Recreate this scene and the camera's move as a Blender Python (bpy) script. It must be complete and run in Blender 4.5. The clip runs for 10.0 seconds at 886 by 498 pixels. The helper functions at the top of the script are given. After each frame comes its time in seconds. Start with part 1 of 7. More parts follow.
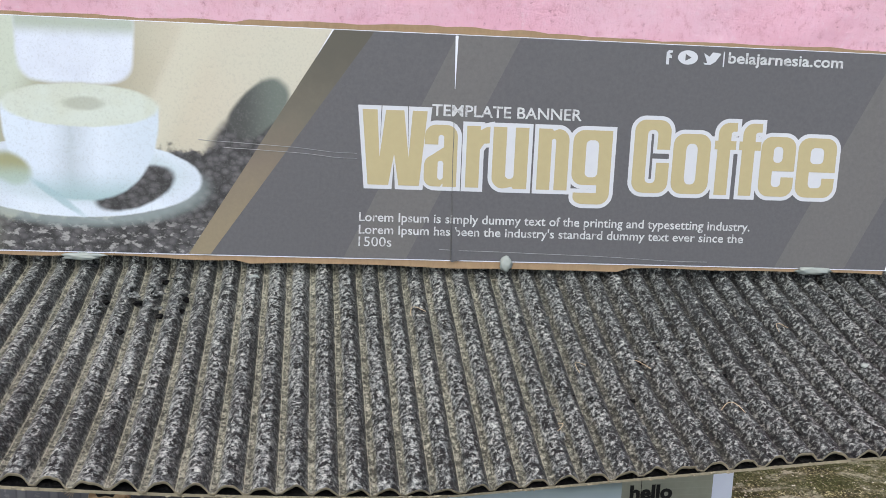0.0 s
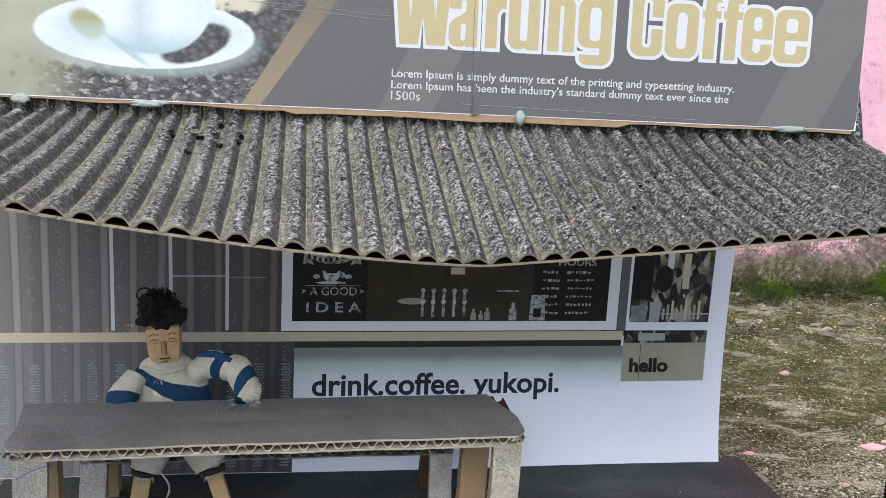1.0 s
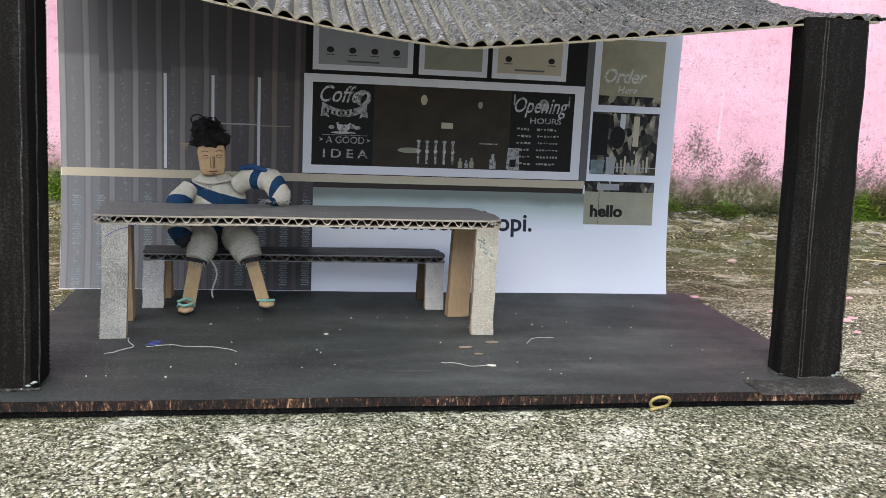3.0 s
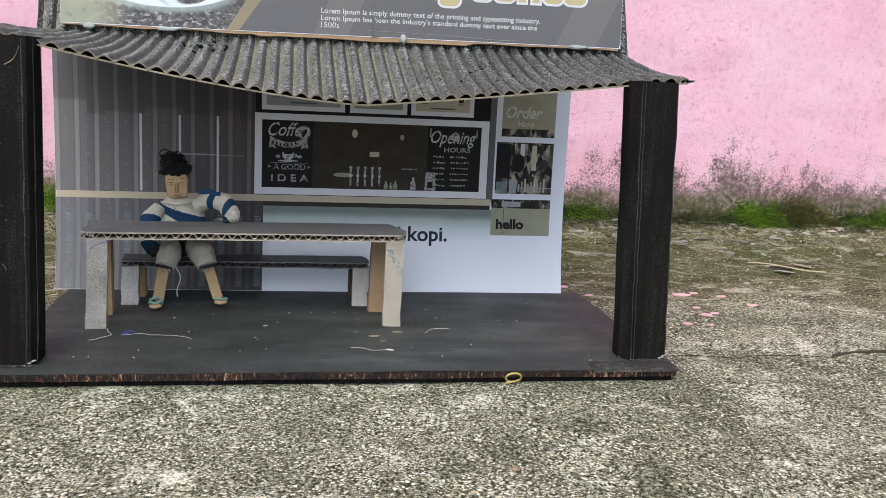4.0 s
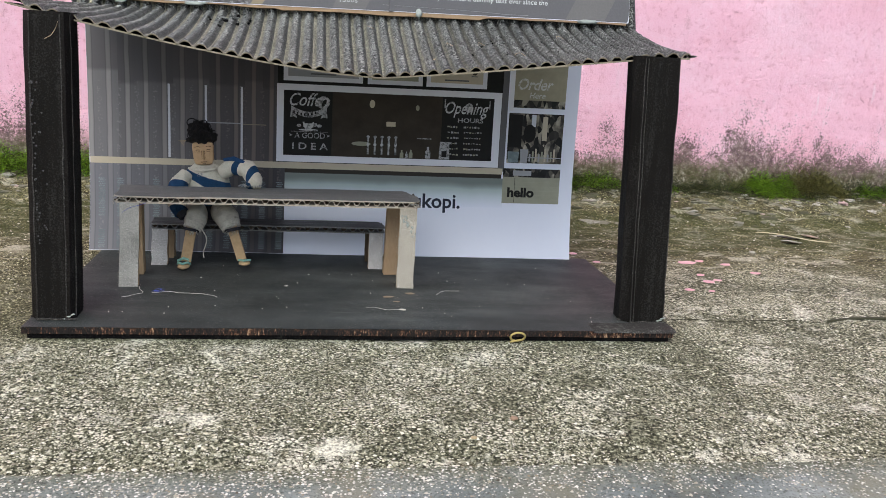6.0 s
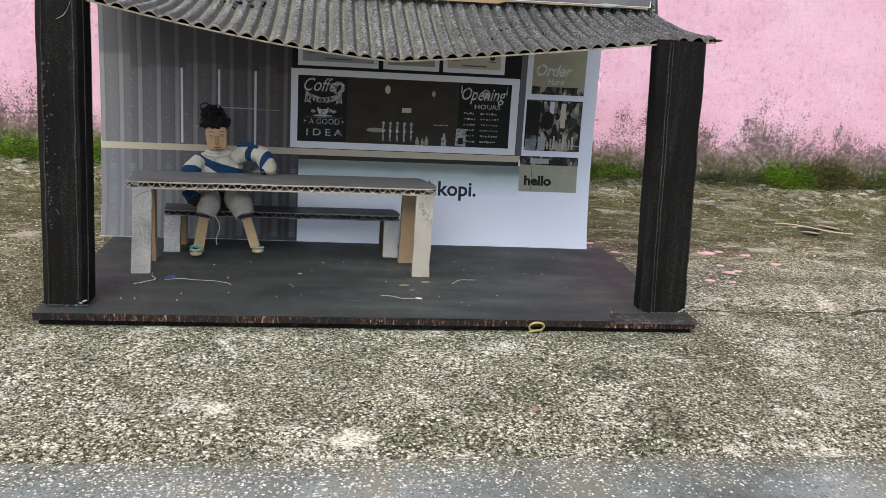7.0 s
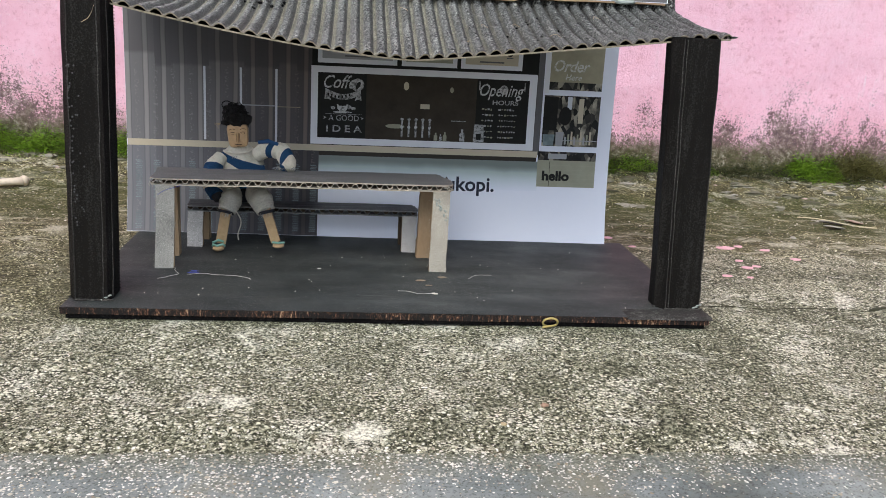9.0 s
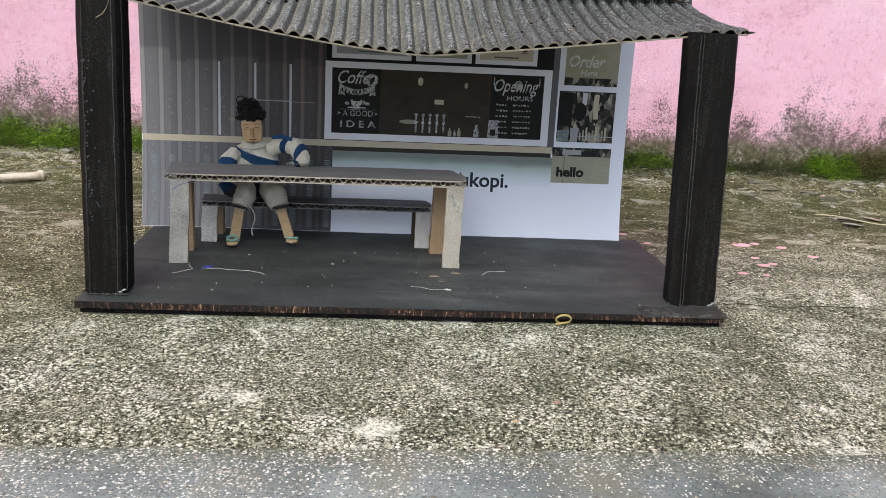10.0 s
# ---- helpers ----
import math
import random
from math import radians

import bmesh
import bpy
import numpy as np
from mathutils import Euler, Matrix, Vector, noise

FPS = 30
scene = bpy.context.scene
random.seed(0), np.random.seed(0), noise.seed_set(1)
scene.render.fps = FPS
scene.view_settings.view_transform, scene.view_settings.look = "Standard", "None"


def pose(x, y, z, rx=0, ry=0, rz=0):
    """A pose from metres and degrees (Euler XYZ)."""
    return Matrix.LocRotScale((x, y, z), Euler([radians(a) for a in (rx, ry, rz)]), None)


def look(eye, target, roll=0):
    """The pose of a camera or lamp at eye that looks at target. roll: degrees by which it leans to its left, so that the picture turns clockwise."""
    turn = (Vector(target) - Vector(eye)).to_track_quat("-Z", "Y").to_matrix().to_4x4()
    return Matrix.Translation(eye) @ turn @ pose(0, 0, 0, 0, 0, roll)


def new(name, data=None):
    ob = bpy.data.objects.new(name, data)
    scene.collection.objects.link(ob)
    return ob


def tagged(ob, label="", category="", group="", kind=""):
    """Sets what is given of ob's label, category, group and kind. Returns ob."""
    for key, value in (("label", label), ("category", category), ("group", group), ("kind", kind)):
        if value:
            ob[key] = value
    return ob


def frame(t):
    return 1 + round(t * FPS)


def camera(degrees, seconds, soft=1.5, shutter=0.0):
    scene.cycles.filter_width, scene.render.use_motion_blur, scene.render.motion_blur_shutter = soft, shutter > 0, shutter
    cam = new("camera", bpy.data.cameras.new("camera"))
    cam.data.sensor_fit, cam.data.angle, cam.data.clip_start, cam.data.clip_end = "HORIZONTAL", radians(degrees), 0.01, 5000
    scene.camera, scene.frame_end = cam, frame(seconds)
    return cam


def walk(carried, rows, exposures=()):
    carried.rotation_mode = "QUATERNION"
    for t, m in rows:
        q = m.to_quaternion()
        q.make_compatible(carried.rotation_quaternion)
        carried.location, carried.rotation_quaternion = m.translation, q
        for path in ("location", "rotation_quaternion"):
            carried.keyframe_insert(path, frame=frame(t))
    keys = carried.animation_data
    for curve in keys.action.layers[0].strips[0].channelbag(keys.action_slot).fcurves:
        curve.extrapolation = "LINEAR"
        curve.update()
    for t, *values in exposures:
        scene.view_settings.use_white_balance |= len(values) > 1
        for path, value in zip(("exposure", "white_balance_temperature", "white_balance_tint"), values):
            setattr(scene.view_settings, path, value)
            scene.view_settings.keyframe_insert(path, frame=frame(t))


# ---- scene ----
# A cardboard model of a coffee stall on a rough concrete yard before a pink plastered wall.
# Metres: the model's base board is 0.31 wide; its front left corner is the origin.
cam = camera(56.7, 10.0, soft=0.8)
PATH = [
    (0.0, (0.1294, -0.1277, 0.2309), -9.450, -15.400, 3.38),
    (0.5, (0.1240, -0.1537, 0.2026), -9.469, -14.120, 3.36),
    (1.0, (0.1147, -0.1729, 0.1806), -9.951, -13.402, 3.54),
    (1.5, (0.0999, -0.1895, 0.1498), -10.703, -12.460, 3.76),
    (2.0, (0.0930, -0.1999, 0.1263), -11.114, -11.818, 3.58),
    (2.2, (0.0938, -0.2073, 0.1145), -10.997, -11.432, 3.40),
    (3.3, (0.1117, -0.2886, 0.1103), -10.453, -11.060, 3.15),
    (3.5, (0.1202, -0.3049, 0.1136), -10.391, -11.137, 3.15),
    (4.0, (0.1313, -0.3572, 0.1371), -10.474, -11.363, 3.14),
    (4.5, (0.1270, -0.3986, 0.1410), -10.238, -11.830, 3.22),
    (5.0, (0.1304, -0.4100, 0.1462), -9.849, -12.473, 3.29),
    (5.5, (0.1306, -0.4124, 0.1462), -9.363, -13.114, 3.36),
    (6.0, (0.1335, -0.3810, 0.1410), -9.003, -13.660, 3.43),
    (6.2, (0.1297, -0.3693, 0.1380), -9.048, -13.998, 3.79),
    (7.5, (0.1306, -0.3760, 0.1369), -7.997, -14.406, 3.35),
    (8.0, (0.1307, -0.3777, 0.1372), -7.545, -14.639, 3.31),
    (8.5, (0.1335, -0.3791, 0.1399), -7.022, -14.869, 3.25),
    (9.0, (0.1357, -0.3786, 0.1420), -6.475, -15.120, 3.24),
    (9.5, (0.1363, -0.3796, 0.1434), -5.918, -15.332, 3.24),
    (10.0, (0.1368, -0.3775, 0.1419), -5.404, -15.480, 3.21),
]


def aim(eye, yaw, pitch, roll):
    a, b = radians(yaw), radians(pitch)
    way = Vector((-math.sin(a) * math.cos(b), math.cos(a) * math.cos(b), math.sin(b)))
    return look(eye, Vector(eye) + way, roll)


EXPOSURES = [(0.0, 0.48), (1.0, 0.76), (2.0, 1.1), (3.5, 0.77), (5.0, 0.61), (10.0, 0.65)]
walk(cam, [(t, aim(eye, yaw, pitch, roll)) for t, eye, yaw, pitch, roll in PATH], EXPOSURES)

# ---- light: bright overcast sky ----
world = bpy.data.worlds.new("sky")
scene.world = world
world.use_nodes = True
wn = world.node_tree
sky = wn.nodes.new("ShaderNodeTexSky")
sky.sky_type = "NISHITA"
sky.sun_disc = False
sky.sun_elevation = radians(54)
sky.sun_rotation = radians(197)
sky.air_density, sky.dust_density, sky.ozone_density = 1.0, 3.0, 1.0
back = wn.nodes["Background"]
back.inputs["Strength"].default_value = 0.15
wn.links.new(sky.outputs[0], back.inputs["Color"])
sun_data = bpy.data.lights.new("sun", "SUN")
sun_data.energy, sun_data.angle, sun_data.color = 1.45, radians(60), (0.93, 0.985, 0.93)
sun = new("sun", sun_data)
sun.matrix_basis = look((-0.75, -2.2, 3.3), (0.15, 0.1, 0.0))

# ---- materials ----
class Nodes:
    """Short hand for building one node material."""

    def __init__(self, name, rough=0.7, metal=0.0, spec=0.3):
        self.mat = bpy.data.materials.new(name)
        self.mat.use_nodes = True
        self.t = self.mat.node_tree
        self.bsdf = self.t.nodes["Principled BSDF"]
        self.bsdf.inputs["Roughness"].default_value = rough
        self.bsdf.inputs["Metallic"].default_value = metal
        self.bsdf.inputs["Specular IOR Level"].default_value = spec
        self.co = self.t.nodes.new("ShaderNodeTexCoord").outputs["Object"]

    def link(self, a, b):
        self.t.links.new(a, b)

    def put(self, socket, value):
        if hasattr(value, "is_linked"):
            self.link(value, socket)
        elif isinstance(value, tuple) and len(value) == 3 and socket.type == "RGBA":
            socket.default_value = (*value, 1)
        else:
            socket.default_value = value

    def stretch(self, scale, rot=(0, 0, 0)):
        n = self.t.nodes.new("ShaderNodeMapping")
        n.inputs["Scale"].default_value = scale
        n.inputs["Rotation"].default_value = rot
        self.link(self.co, n.inputs[0])
        return n.outputs[0]

    def noise(self, scale, detail=4.0, rough=0.55, co=None, distort=0.0):
        n = self.t.nodes.new("ShaderNodeTexNoise")
        n.inputs["Scale"].default_value = scale
        n.inputs["Detail"].default_value = detail
        n.inputs["Roughness"].default_value = rough
        n.inputs["Distortion"].default_value = distort
        self.link(co or self.co, n.inputs["Vector"])
        return n.outputs["Fac"]

    def cells(self, scale, feature="F1", co=None, out="Distance"):
        n = self.t.nodes.new("ShaderNodeTexVoronoi")
        n.feature = feature
        n.inputs["Scale"].default_value = scale
        self.link(co or self.co, n.inputs["Vector"])
        return n.outputs[out]

    def ramp(self, fac, *stops):
        n = self.t.nodes.new("ShaderNodeValToRGB")
        e = n.color_ramp.elements
        while len(e) < len(stops):
            e.new(0.5)
        for el, (p, c) in zip(e, stops):
            el.position = p
            el.color = (c, c, c, 1) if isinstance(c, (int, float)) else (*c, 1)
        self.link(fac, n.inputs[0])
        return n.outputs[0]

    def mix(self, fac, a, b, how="MIX"):
        n = self.t.nodes.new("ShaderNodeMix")
        n.data_type, n.blend_type = "RGBA", how
        self.put(n.inputs["Factor"], fac)
        self.put(n.inputs[6], a)
        self.put(n.inputs[7], b)
        return n.outputs[2]

    def calc(self, op, a, b=0.0, c=0.0):
        n = self.t.nodes.new("ShaderNodeMath")
        n.operation = op
        for i, v in enumerate((a, b, c)):
            self.put(n.inputs[i], v)
        return n.outputs[0]

    def axis(self, i, co=None):
        n = self.t.nodes.new("ShaderNodeSeparateXYZ")
        self.link(co or self.co, n.inputs[0])
        return n.outputs[i]

    def fade(self, value, a, b, lo=0.0, hi=1.0):
        n = self.t.nodes.new("ShaderNodeMapRange")
        n.interpolation_type = "SMOOTHSTEP"
        self.put(n.inputs[0], value)
        for i, v in enumerate((a, b, lo, hi)):
            n.inputs[1 + i].default_value = v
        return n.outputs[0]

    def bump(self, height, strength=0.5, distance=0.001):
        n = self.t.nodes.new("ShaderNodeBump")
        n.inputs["Strength"].default_value = strength
        n.inputs["Distance"].default_value = distance
        self.link(height, n.inputs["Height"])
        self.link(n.outputs[0], self.bsdf.inputs["Normal"])

    def done(self, colour, rough=None):
        self.put(self.bsdf.inputs["Base Color"], colour)
        if rough is not None:
            self.put(self.bsdf.inputs["Roughness"], rough)
        return self.mat


def m_grains(n, scale, share, low, size=0.5):
    """Rounded grains bedded in a surface: a mask and each grain's own tone. share 0 to 1 may vary over the surface."""
    v = n.t.nodes.new("ShaderNodeTexVoronoi")
    v.inputs["Scale"].default_value = scale
    bent = n.t.nodes.new("ShaderNodeVectorMath")
    bent.operation = "MULTIPLY_ADD"
    wob = n.t.nodes.new("ShaderNodeTexNoise")
    wob.inputs["Scale"].default_value = scale * 1.6
    n.link(n.co, wob.inputs["Vector"])
    n.link(wob.outputs["Color"], bent.inputs[0])
    bent.inputs[1].default_value = (0.9 / scale,) * 3
    n.link(n.co, bent.inputs[2])
    n.link(bent.outputs[0], v.inputs["Vector"])
    tone = n.axis(0, v.outputs["Color"])
    chosen = n.calc("LESS_THAN", n.axis(1, v.outputs["Color"]), share)
    radius = n.calc("ADD", low, n.calc("MULTIPLY", n.axis(2, v.outputs["Color"]), size))
    shape = n.calc("SUBTRACT", radius, v.outputs["Distance"])
    mask = n.calc("MULTIPLY", n.fade(shape, -0.05, 0.12), chosen)
    return mask, tone


def m_concrete():
    n = Nodes("rough_concrete", 0.9, spec=0.2)
    grain = n.noise(620, 5, 0.75)
    patch = n.noise(24, 5, 0.6)
    broad = n.noise(8, 4, 0.6)
    y = n.axis(1)
    wet = n.fade(n.calc("ADD", y, n.calc("MULTIPLY", n.calc("SUBTRACT", n.noise(10, 4), 0.5), 0.2)), 0.07, 0.22)
    side = n.fade(n.calc("ADD", n.axis(0), n.calc("MULTIPLY", n.noise(13, 4), 0.1)), 0.13, -0.02)
    wet = n.calc("MAXIMUM", wet, n.calc("MULTIPLY", n.calc("MULTIPLY", side, n.fade(y, -0.06, 0.03)), 0.8))
    dry = n.ramp(grain, (0.4, (0.01, 0.011, 0.005)), (0.5, (0.075, 0.077, 0.045)), (0.61, (0.3, 0.302, 0.21)))
    damp = n.ramp(grain, (0.38, (0.014, 0.014, 0.005)), (0.5, (0.06, 0.055, 0.022)), (0.62, (0.19, 0.175, 0.095)))
    ground = n.mix(wet, dry, damp)
    soil = n.noise(42, 6, 0.7, co=n.stretch((0.7, 1.5, 1)), distort=0.4)
    ground = n.mix(n.calc("MULTIPLY", n.ramp(soil, (0.38, 0.9), (0.48, 0.0)), wet), ground, (0.018, 0.017, 0.007))
    ground = n.mix(n.calc("MULTIPLY", n.ramp(soil, (0.54, 0.0), (0.64, 0.75)), wet), ground, n.mix(grain, (0.1, 0.095, 0.06), (0.42, 0.4, 0.31)))
    blend = n.calc("ADD", n.calc("MULTIPLY", patch, 0.6), n.calc("MULTIPLY", broad, 0.4))
    cover = n.ramp(blend, (0.4, 0.06), (0.48, 0.5), (0.56, 1.0))
    cover = n.calc("MULTIPLY", cover, n.fade(wet, 0.1, 1.0, 1.0, 0.5))
    fine, ft = m_grains(n, 1050, cover, 0.1, 0.52)
    big, bt = m_grains(n, 620, n.calc("MULTIPLY", cover, 0.6), 0.12, 0.46)
    clump = n.calc("MULTIPLY", n.ramp(n.noise(330, 4, 0.75), (0.555, 0.0), (0.59, 1.0)), cover)
    tones = ((0.0, (0.26, 0.25, 0.155)), (0.3, (0.48, 0.475, 0.335)), (0.65, (0.74, 0.73, 0.56)), (1.0, (0.92, 0.91, 0.8)))
    dull = n.mix(wet, (1.0, 1.0, 1.0), (0.72, 0.7, 0.5))
    colour = n.mix(n.calc("MULTIPLY", fine, 0.85), ground, n.mix(1.0, n.ramp(ft, *tones), dull, "MULTIPLY"))
    colour = n.mix(n.calc("MULTIPLY", big, 0.95), colour, n.mix(1.0, n.ramp(bt, *tones), dull, "MULTIPLY"))
    colour = n.mix(n.calc("MULTIPLY", clump, n.ramp(grain, (0.4, 0.1), (0.56, 0.85))), colour, n.mix(1.0, n.ramp(n.noise(500, 3, 0.7), (0.35, (0.4, 0.39, 0.27)), (0.65, (0.85, 0.84, 0.7))), dull, "MULTIPLY"))
    lime = n.ramp(n.noise(30, 8, 0.75, distort=0.5), (0.55, 0.0), (0.66, 1.0))
    lime = n.calc("MULTIPLY", lime, n.fade(wet, 0.0, 0.7, 1.0, 0.35))
    colour = n.mix(n.calc("MULTIPLY", lime, n.calc("MAXIMUM", n.ramp(grain, (0.44, 0.0), (0.56, 0.85)), n.calc("MAXIMUM", fine, big))), colour, (0.84, 0.835, 0.7))
    x = n.axis(0)
    ragged = n.calc("MULTIPLY", n.calc("SUBTRACT", n.noise(260, 6, 0.8), 0.5), 3.2)
    for cx, cy, size, amount in ((0.1414, -0.1095, 0.0115, 0.62), (0.0915, -0.0875, 0.0085, 0.62), (0.119, -0.107, 0.009, 0.5), (0.06, -0.1, 0.014, 0.4), (0.2, -0.1, 0.014, 0.4), (0.0, -0.068, 0.03, 0.5), (0.045, -0.074, 0.024, 0.45), (0.25, -0.07, 0.02, 0.4), (0.36, -0.03, 0.03, 0.35), (0.17, -0.045, 0.02, 0.35)):
        dx, dy = n.calc("SUBTRACT", x, cx), n.calc("MULTIPLY", n.calc("SUBTRACT", y, cy), 1.25)
        far = n.calc("DIVIDE", n.calc("SQRT", n.calc("ADD", n.calc("MULTIPLY", dx, dx), n.calc("MULTIPLY", dy, dy))), size)
        spot = n.fade(n.calc("ADD", far, ragged), 1.0, 0.35)
        colour = n.mix(n.calc("MULTIPLY", n.calc("MULTIPLY", spot, amount * 1.6), n.ramp(grain, (0.42, 0.3), (0.55, 1.0)) if amount > 0.6 else n.calc("MAXIMUM", fine, big)), colour, (0.82, 0.81, 0.66))
    flaky = n.ramp(n.noise(34, 7, 0.72, co=n.stretch((0.75, 1.7, 1)), distort=0.6), (0.55, 0.0), (0.585, 1.0))
    flaky = n.calc("MULTIPLY", flaky, n.calc("MULTIPLY", n.fade(y, 0.09, 0.15), n.fade(y, 0.37, 0.33)))
    colour = n.mix(n.calc("MULTIPLY", flaky, n.ramp(grain, (0.38, 0.3), (0.52, 0.85))), colour, n.mix(n.noise(130, 4, 0.7), (0.22, 0.21, 0.135), (0.62, 0.6, 0.48)))
    mossy = n.calc("ADD", n.noise(30, 6, 0.7, co=n.stretch((0.6, 1.6, 1))), n.calc("MULTIPLY", n.calc("MULTIPLY", n.fade(y, 0.17, 0.24), n.fade(y, 0.34, 0.3)), 0.17))
    mossy = n.calc("MULTIPLY", n.ramp(mossy, (0.55, 0.0), (0.64, 1.0)), n.fade(y, 0.12, 0.2))
    colour = n.mix(n.calc("MULTIPLY", mossy, n.ramp(n.noise(420, 4, 0.75), (0.36, 0.95), (0.62, 0.25))), colour, n.mix(grain, (0.011, 0.016, 0.003), (0.07, 0.084, 0.02)))
    rust = n.ramp(n.noise(30, 5, 0.65), (0.6, 0.0), (0.74, 0.22))
    colour = n.mix(rust, colour, (0.22, 0.17, 0.1))
    n.bump(n.calc("ADD", n.calc("MULTIPLY", grain, 0.6), n.calc("ADD", n.calc("MULTIPLY", fine, 0.35), n.calc("MULTIPLY", big, 0.5))), 0.8, 0.0014)
    return n.done(colour)


def m_cement():
    n = Nodes("smooth_grey_cement", 0.85, spec=0.1)
    tone = n.ramp(n.noise(16, 5, 0.6), (0.35, (0.105, 0.123, 0.117)), (0.5, (0.175, 0.2, 0.192)), (0.65, (0.26, 0.29, 0.277)))
    grit = n.noise(900, 4, 0.7)
    tone = n.mix(n.ramp(grit, (0.35, 0.7), (0.5, 0.0)), tone, (0.04, 0.042, 0.036))
    warm = n.ramp(n.noise(26, 5, 0.65), (0.5, 0.0), (0.68, 0.55))
    tone = n.mix(warm, tone, (0.2, 0.185, 0.12))
    seam = n.fade(n.calc("ADD", n.axis(1), n.calc("MULTIPLY", n.calc("SUBTRACT", n.noise(60, 5, 0.65), 0.5), 0.03)), -0.145, -0.122)
    tone = n.mix(n.calc("MULTIPLY", seam, 0.85), tone, n.ramp(grit, (0.36, (0.035, 0.036, 0.02)), (0.5, (0.115, 0.118, 0.075)), (0.64, (0.3, 0.3, 0.215))))
    left = n.fade(n.calc("ADD", n.axis(0), n.calc("MULTIPLY", n.noise(20, 3), 0.2)), 0.36, 0.1, 0.22, 1.15)
    patch = n.ramp(n.noise(26, 4, 0.6), (0.36, 0.2), (0.62, 0.9))
    edge = n.fade(n.calc("ADD", n.axis(1), n.calc("MULTIPLY", n.noise(70, 3), 0.014)), -0.15, -0.124, 0.0, 0.55)
    share = n.calc("ADD", n.calc("MULTIPLY", patch, left), edge)
    fine, ft = m_grains(n, 1050, share, 0.06, 0.42)
    big, bt = m_grains(n, 760, n.calc("MULTIPLY", share, 0.5), 0.1, 0.42)
    tones = ((0.0, (0.24, 0.2, 0.13)), (0.3, (0.5, 0.48, 0.4)), (1.0, (0.8, 0.8, 0.74)))
    tone = n.mix(n.calc("MULTIPLY", fine, 0.85), tone, n.ramp(ft, *tones))
    tone = n.mix(n.calc("MULTIPLY", big, 0.95), tone, n.ramp(bt, *tones))
    n.bump(n.calc("ADD", grit, n.calc("ADD", fine, big)), 0.5, 0.0008)
    return n.done(tone)


def m_pink():
    n = Nodes("pink_limewashed_plaster", 0.9, spec=0.12)
    z = n.axis(2)
    base = n.ramp(n.noise(11, 6, 0.62), (0.3, (0.79, 0.43, 0.54)), (0.5, (0.84, 0.5, 0.62)), (0.72, (0.86, 0.58, 0.69)))
    rough = n.noise(150, 7, 0.75)
    base = n.mix(n.ramp(rough, (0.36, 0.5), (0.48, 0.0)), base, (0.64, 0.31, 0.39))
    stain = n.calc("MULTIPLY", n.ramp(n.noise(24, 6, 0.72, co=n.stretch((1.5, 1, 0.55))), (0.6, 0.0), (0.7, 0.45)), n.ramp(n.noise(420, 5, 0.8), (0.42, 0.0), (0.6, 1.0)))
    base = n.mix(stain, base, (0.5, 0.27, 0.31))
    base = n.mix(n.ramp(rough, (0.56, 0.0), (0.68, 0.5)), base, (0.88, 0.66, 0.75))
    pit = n.ramp(n.noise(300, 4, 0.7), (0.29, 1.0), (0.38, 0.0))
    where = n.ramp(n.noise(14, 5, 0.65), (0.4, 0.0), (0.58, 1.0))
    base = n.mix(n.calc("MULTIPLY", n.calc("MULTIPLY", pit, where), 0.4), base, (0.24, 0.09, 0.12))
    drip = n.calc("MULTIPLY", n.ramp(n.noise(95, 2, 0.5, co=n.stretch((1.0, 1, 0.05))), (0.69, 0.0), (0.74, 0.7)), n.ramp(n.noise(17, 3), (0.5, 0.0), (0.6, 1.0)))
    base = n.mix(drip, base, (0.8, 0.72, 0.76))
    height = n.calc("ADD", z, n.calc("MULTIPLY", n.calc("SUBTRACT", n.noise(13, 6, 0.68, co=n.stretch((1.3, 1, 0.8))), 0.5), -0.2))
    level = n.fade(height, 0.132, 0.0)
    speck = n.noise(520, 5, 0.85)
    blotch = n.noise(150, 5, 0.75)
    dots = n.calc("ADD", n.calc("MULTIPLY", speck, 0.7), n.calc("MULTIPLY", blotch, 0.17))
    mould = n.ramp(n.calc("ADD", dots, n.calc("MULTIPLY", level, 0.28)), (0.565, 0.0), (0.615, 1.0))
    grime = n.ramp(n.noise(200, 5, 0.75), (0.38, (0.022, 0.02, 0.012)), (0.52, (0.09, 0.075, 0.052)), (0.66, (0.36, 0.3, 0.27)))
    base = n.mix(n.calc("MULTIPLY", mould, 0.86), base, grime)
    earth = n.fade(n.calc("ADD", z, n.calc("MULTIPLY", n.calc("SUBTRACT", n.noise(40, 5, 0.7), 0.5), 0.05)), 0.055, 0.03)
    base = n.mix(n.calc("MULTIPLY", earth, 0.92), base, n.ramp(n.noise(260, 5, 0.75), (0.36, (0.025, 0.025, 0.01)), (0.5, (0.1, 0.095, 0.05)), (0.6, (0.26, 0.24, 0.18)), (0.7, (0.5, 0.47, 0.42))))
    green = n.ramp(n.noise(60, 4, 0.6), (0.45, 0.0), (0.6, 0.75))
    base = n.mix(n.calc("MULTIPLY", green, n.fade(z, 0.055, 0.02)), base, (0.075, 0.085, 0.025))
    n.bump(n.calc("ADD", rough, n.calc("SUBTRACT", n.calc("MULTIPLY", speck, 0.5), n.calc("MULTIPLY", pit, 0.25))), 0.9, 0.0022)
    return n.done(base)


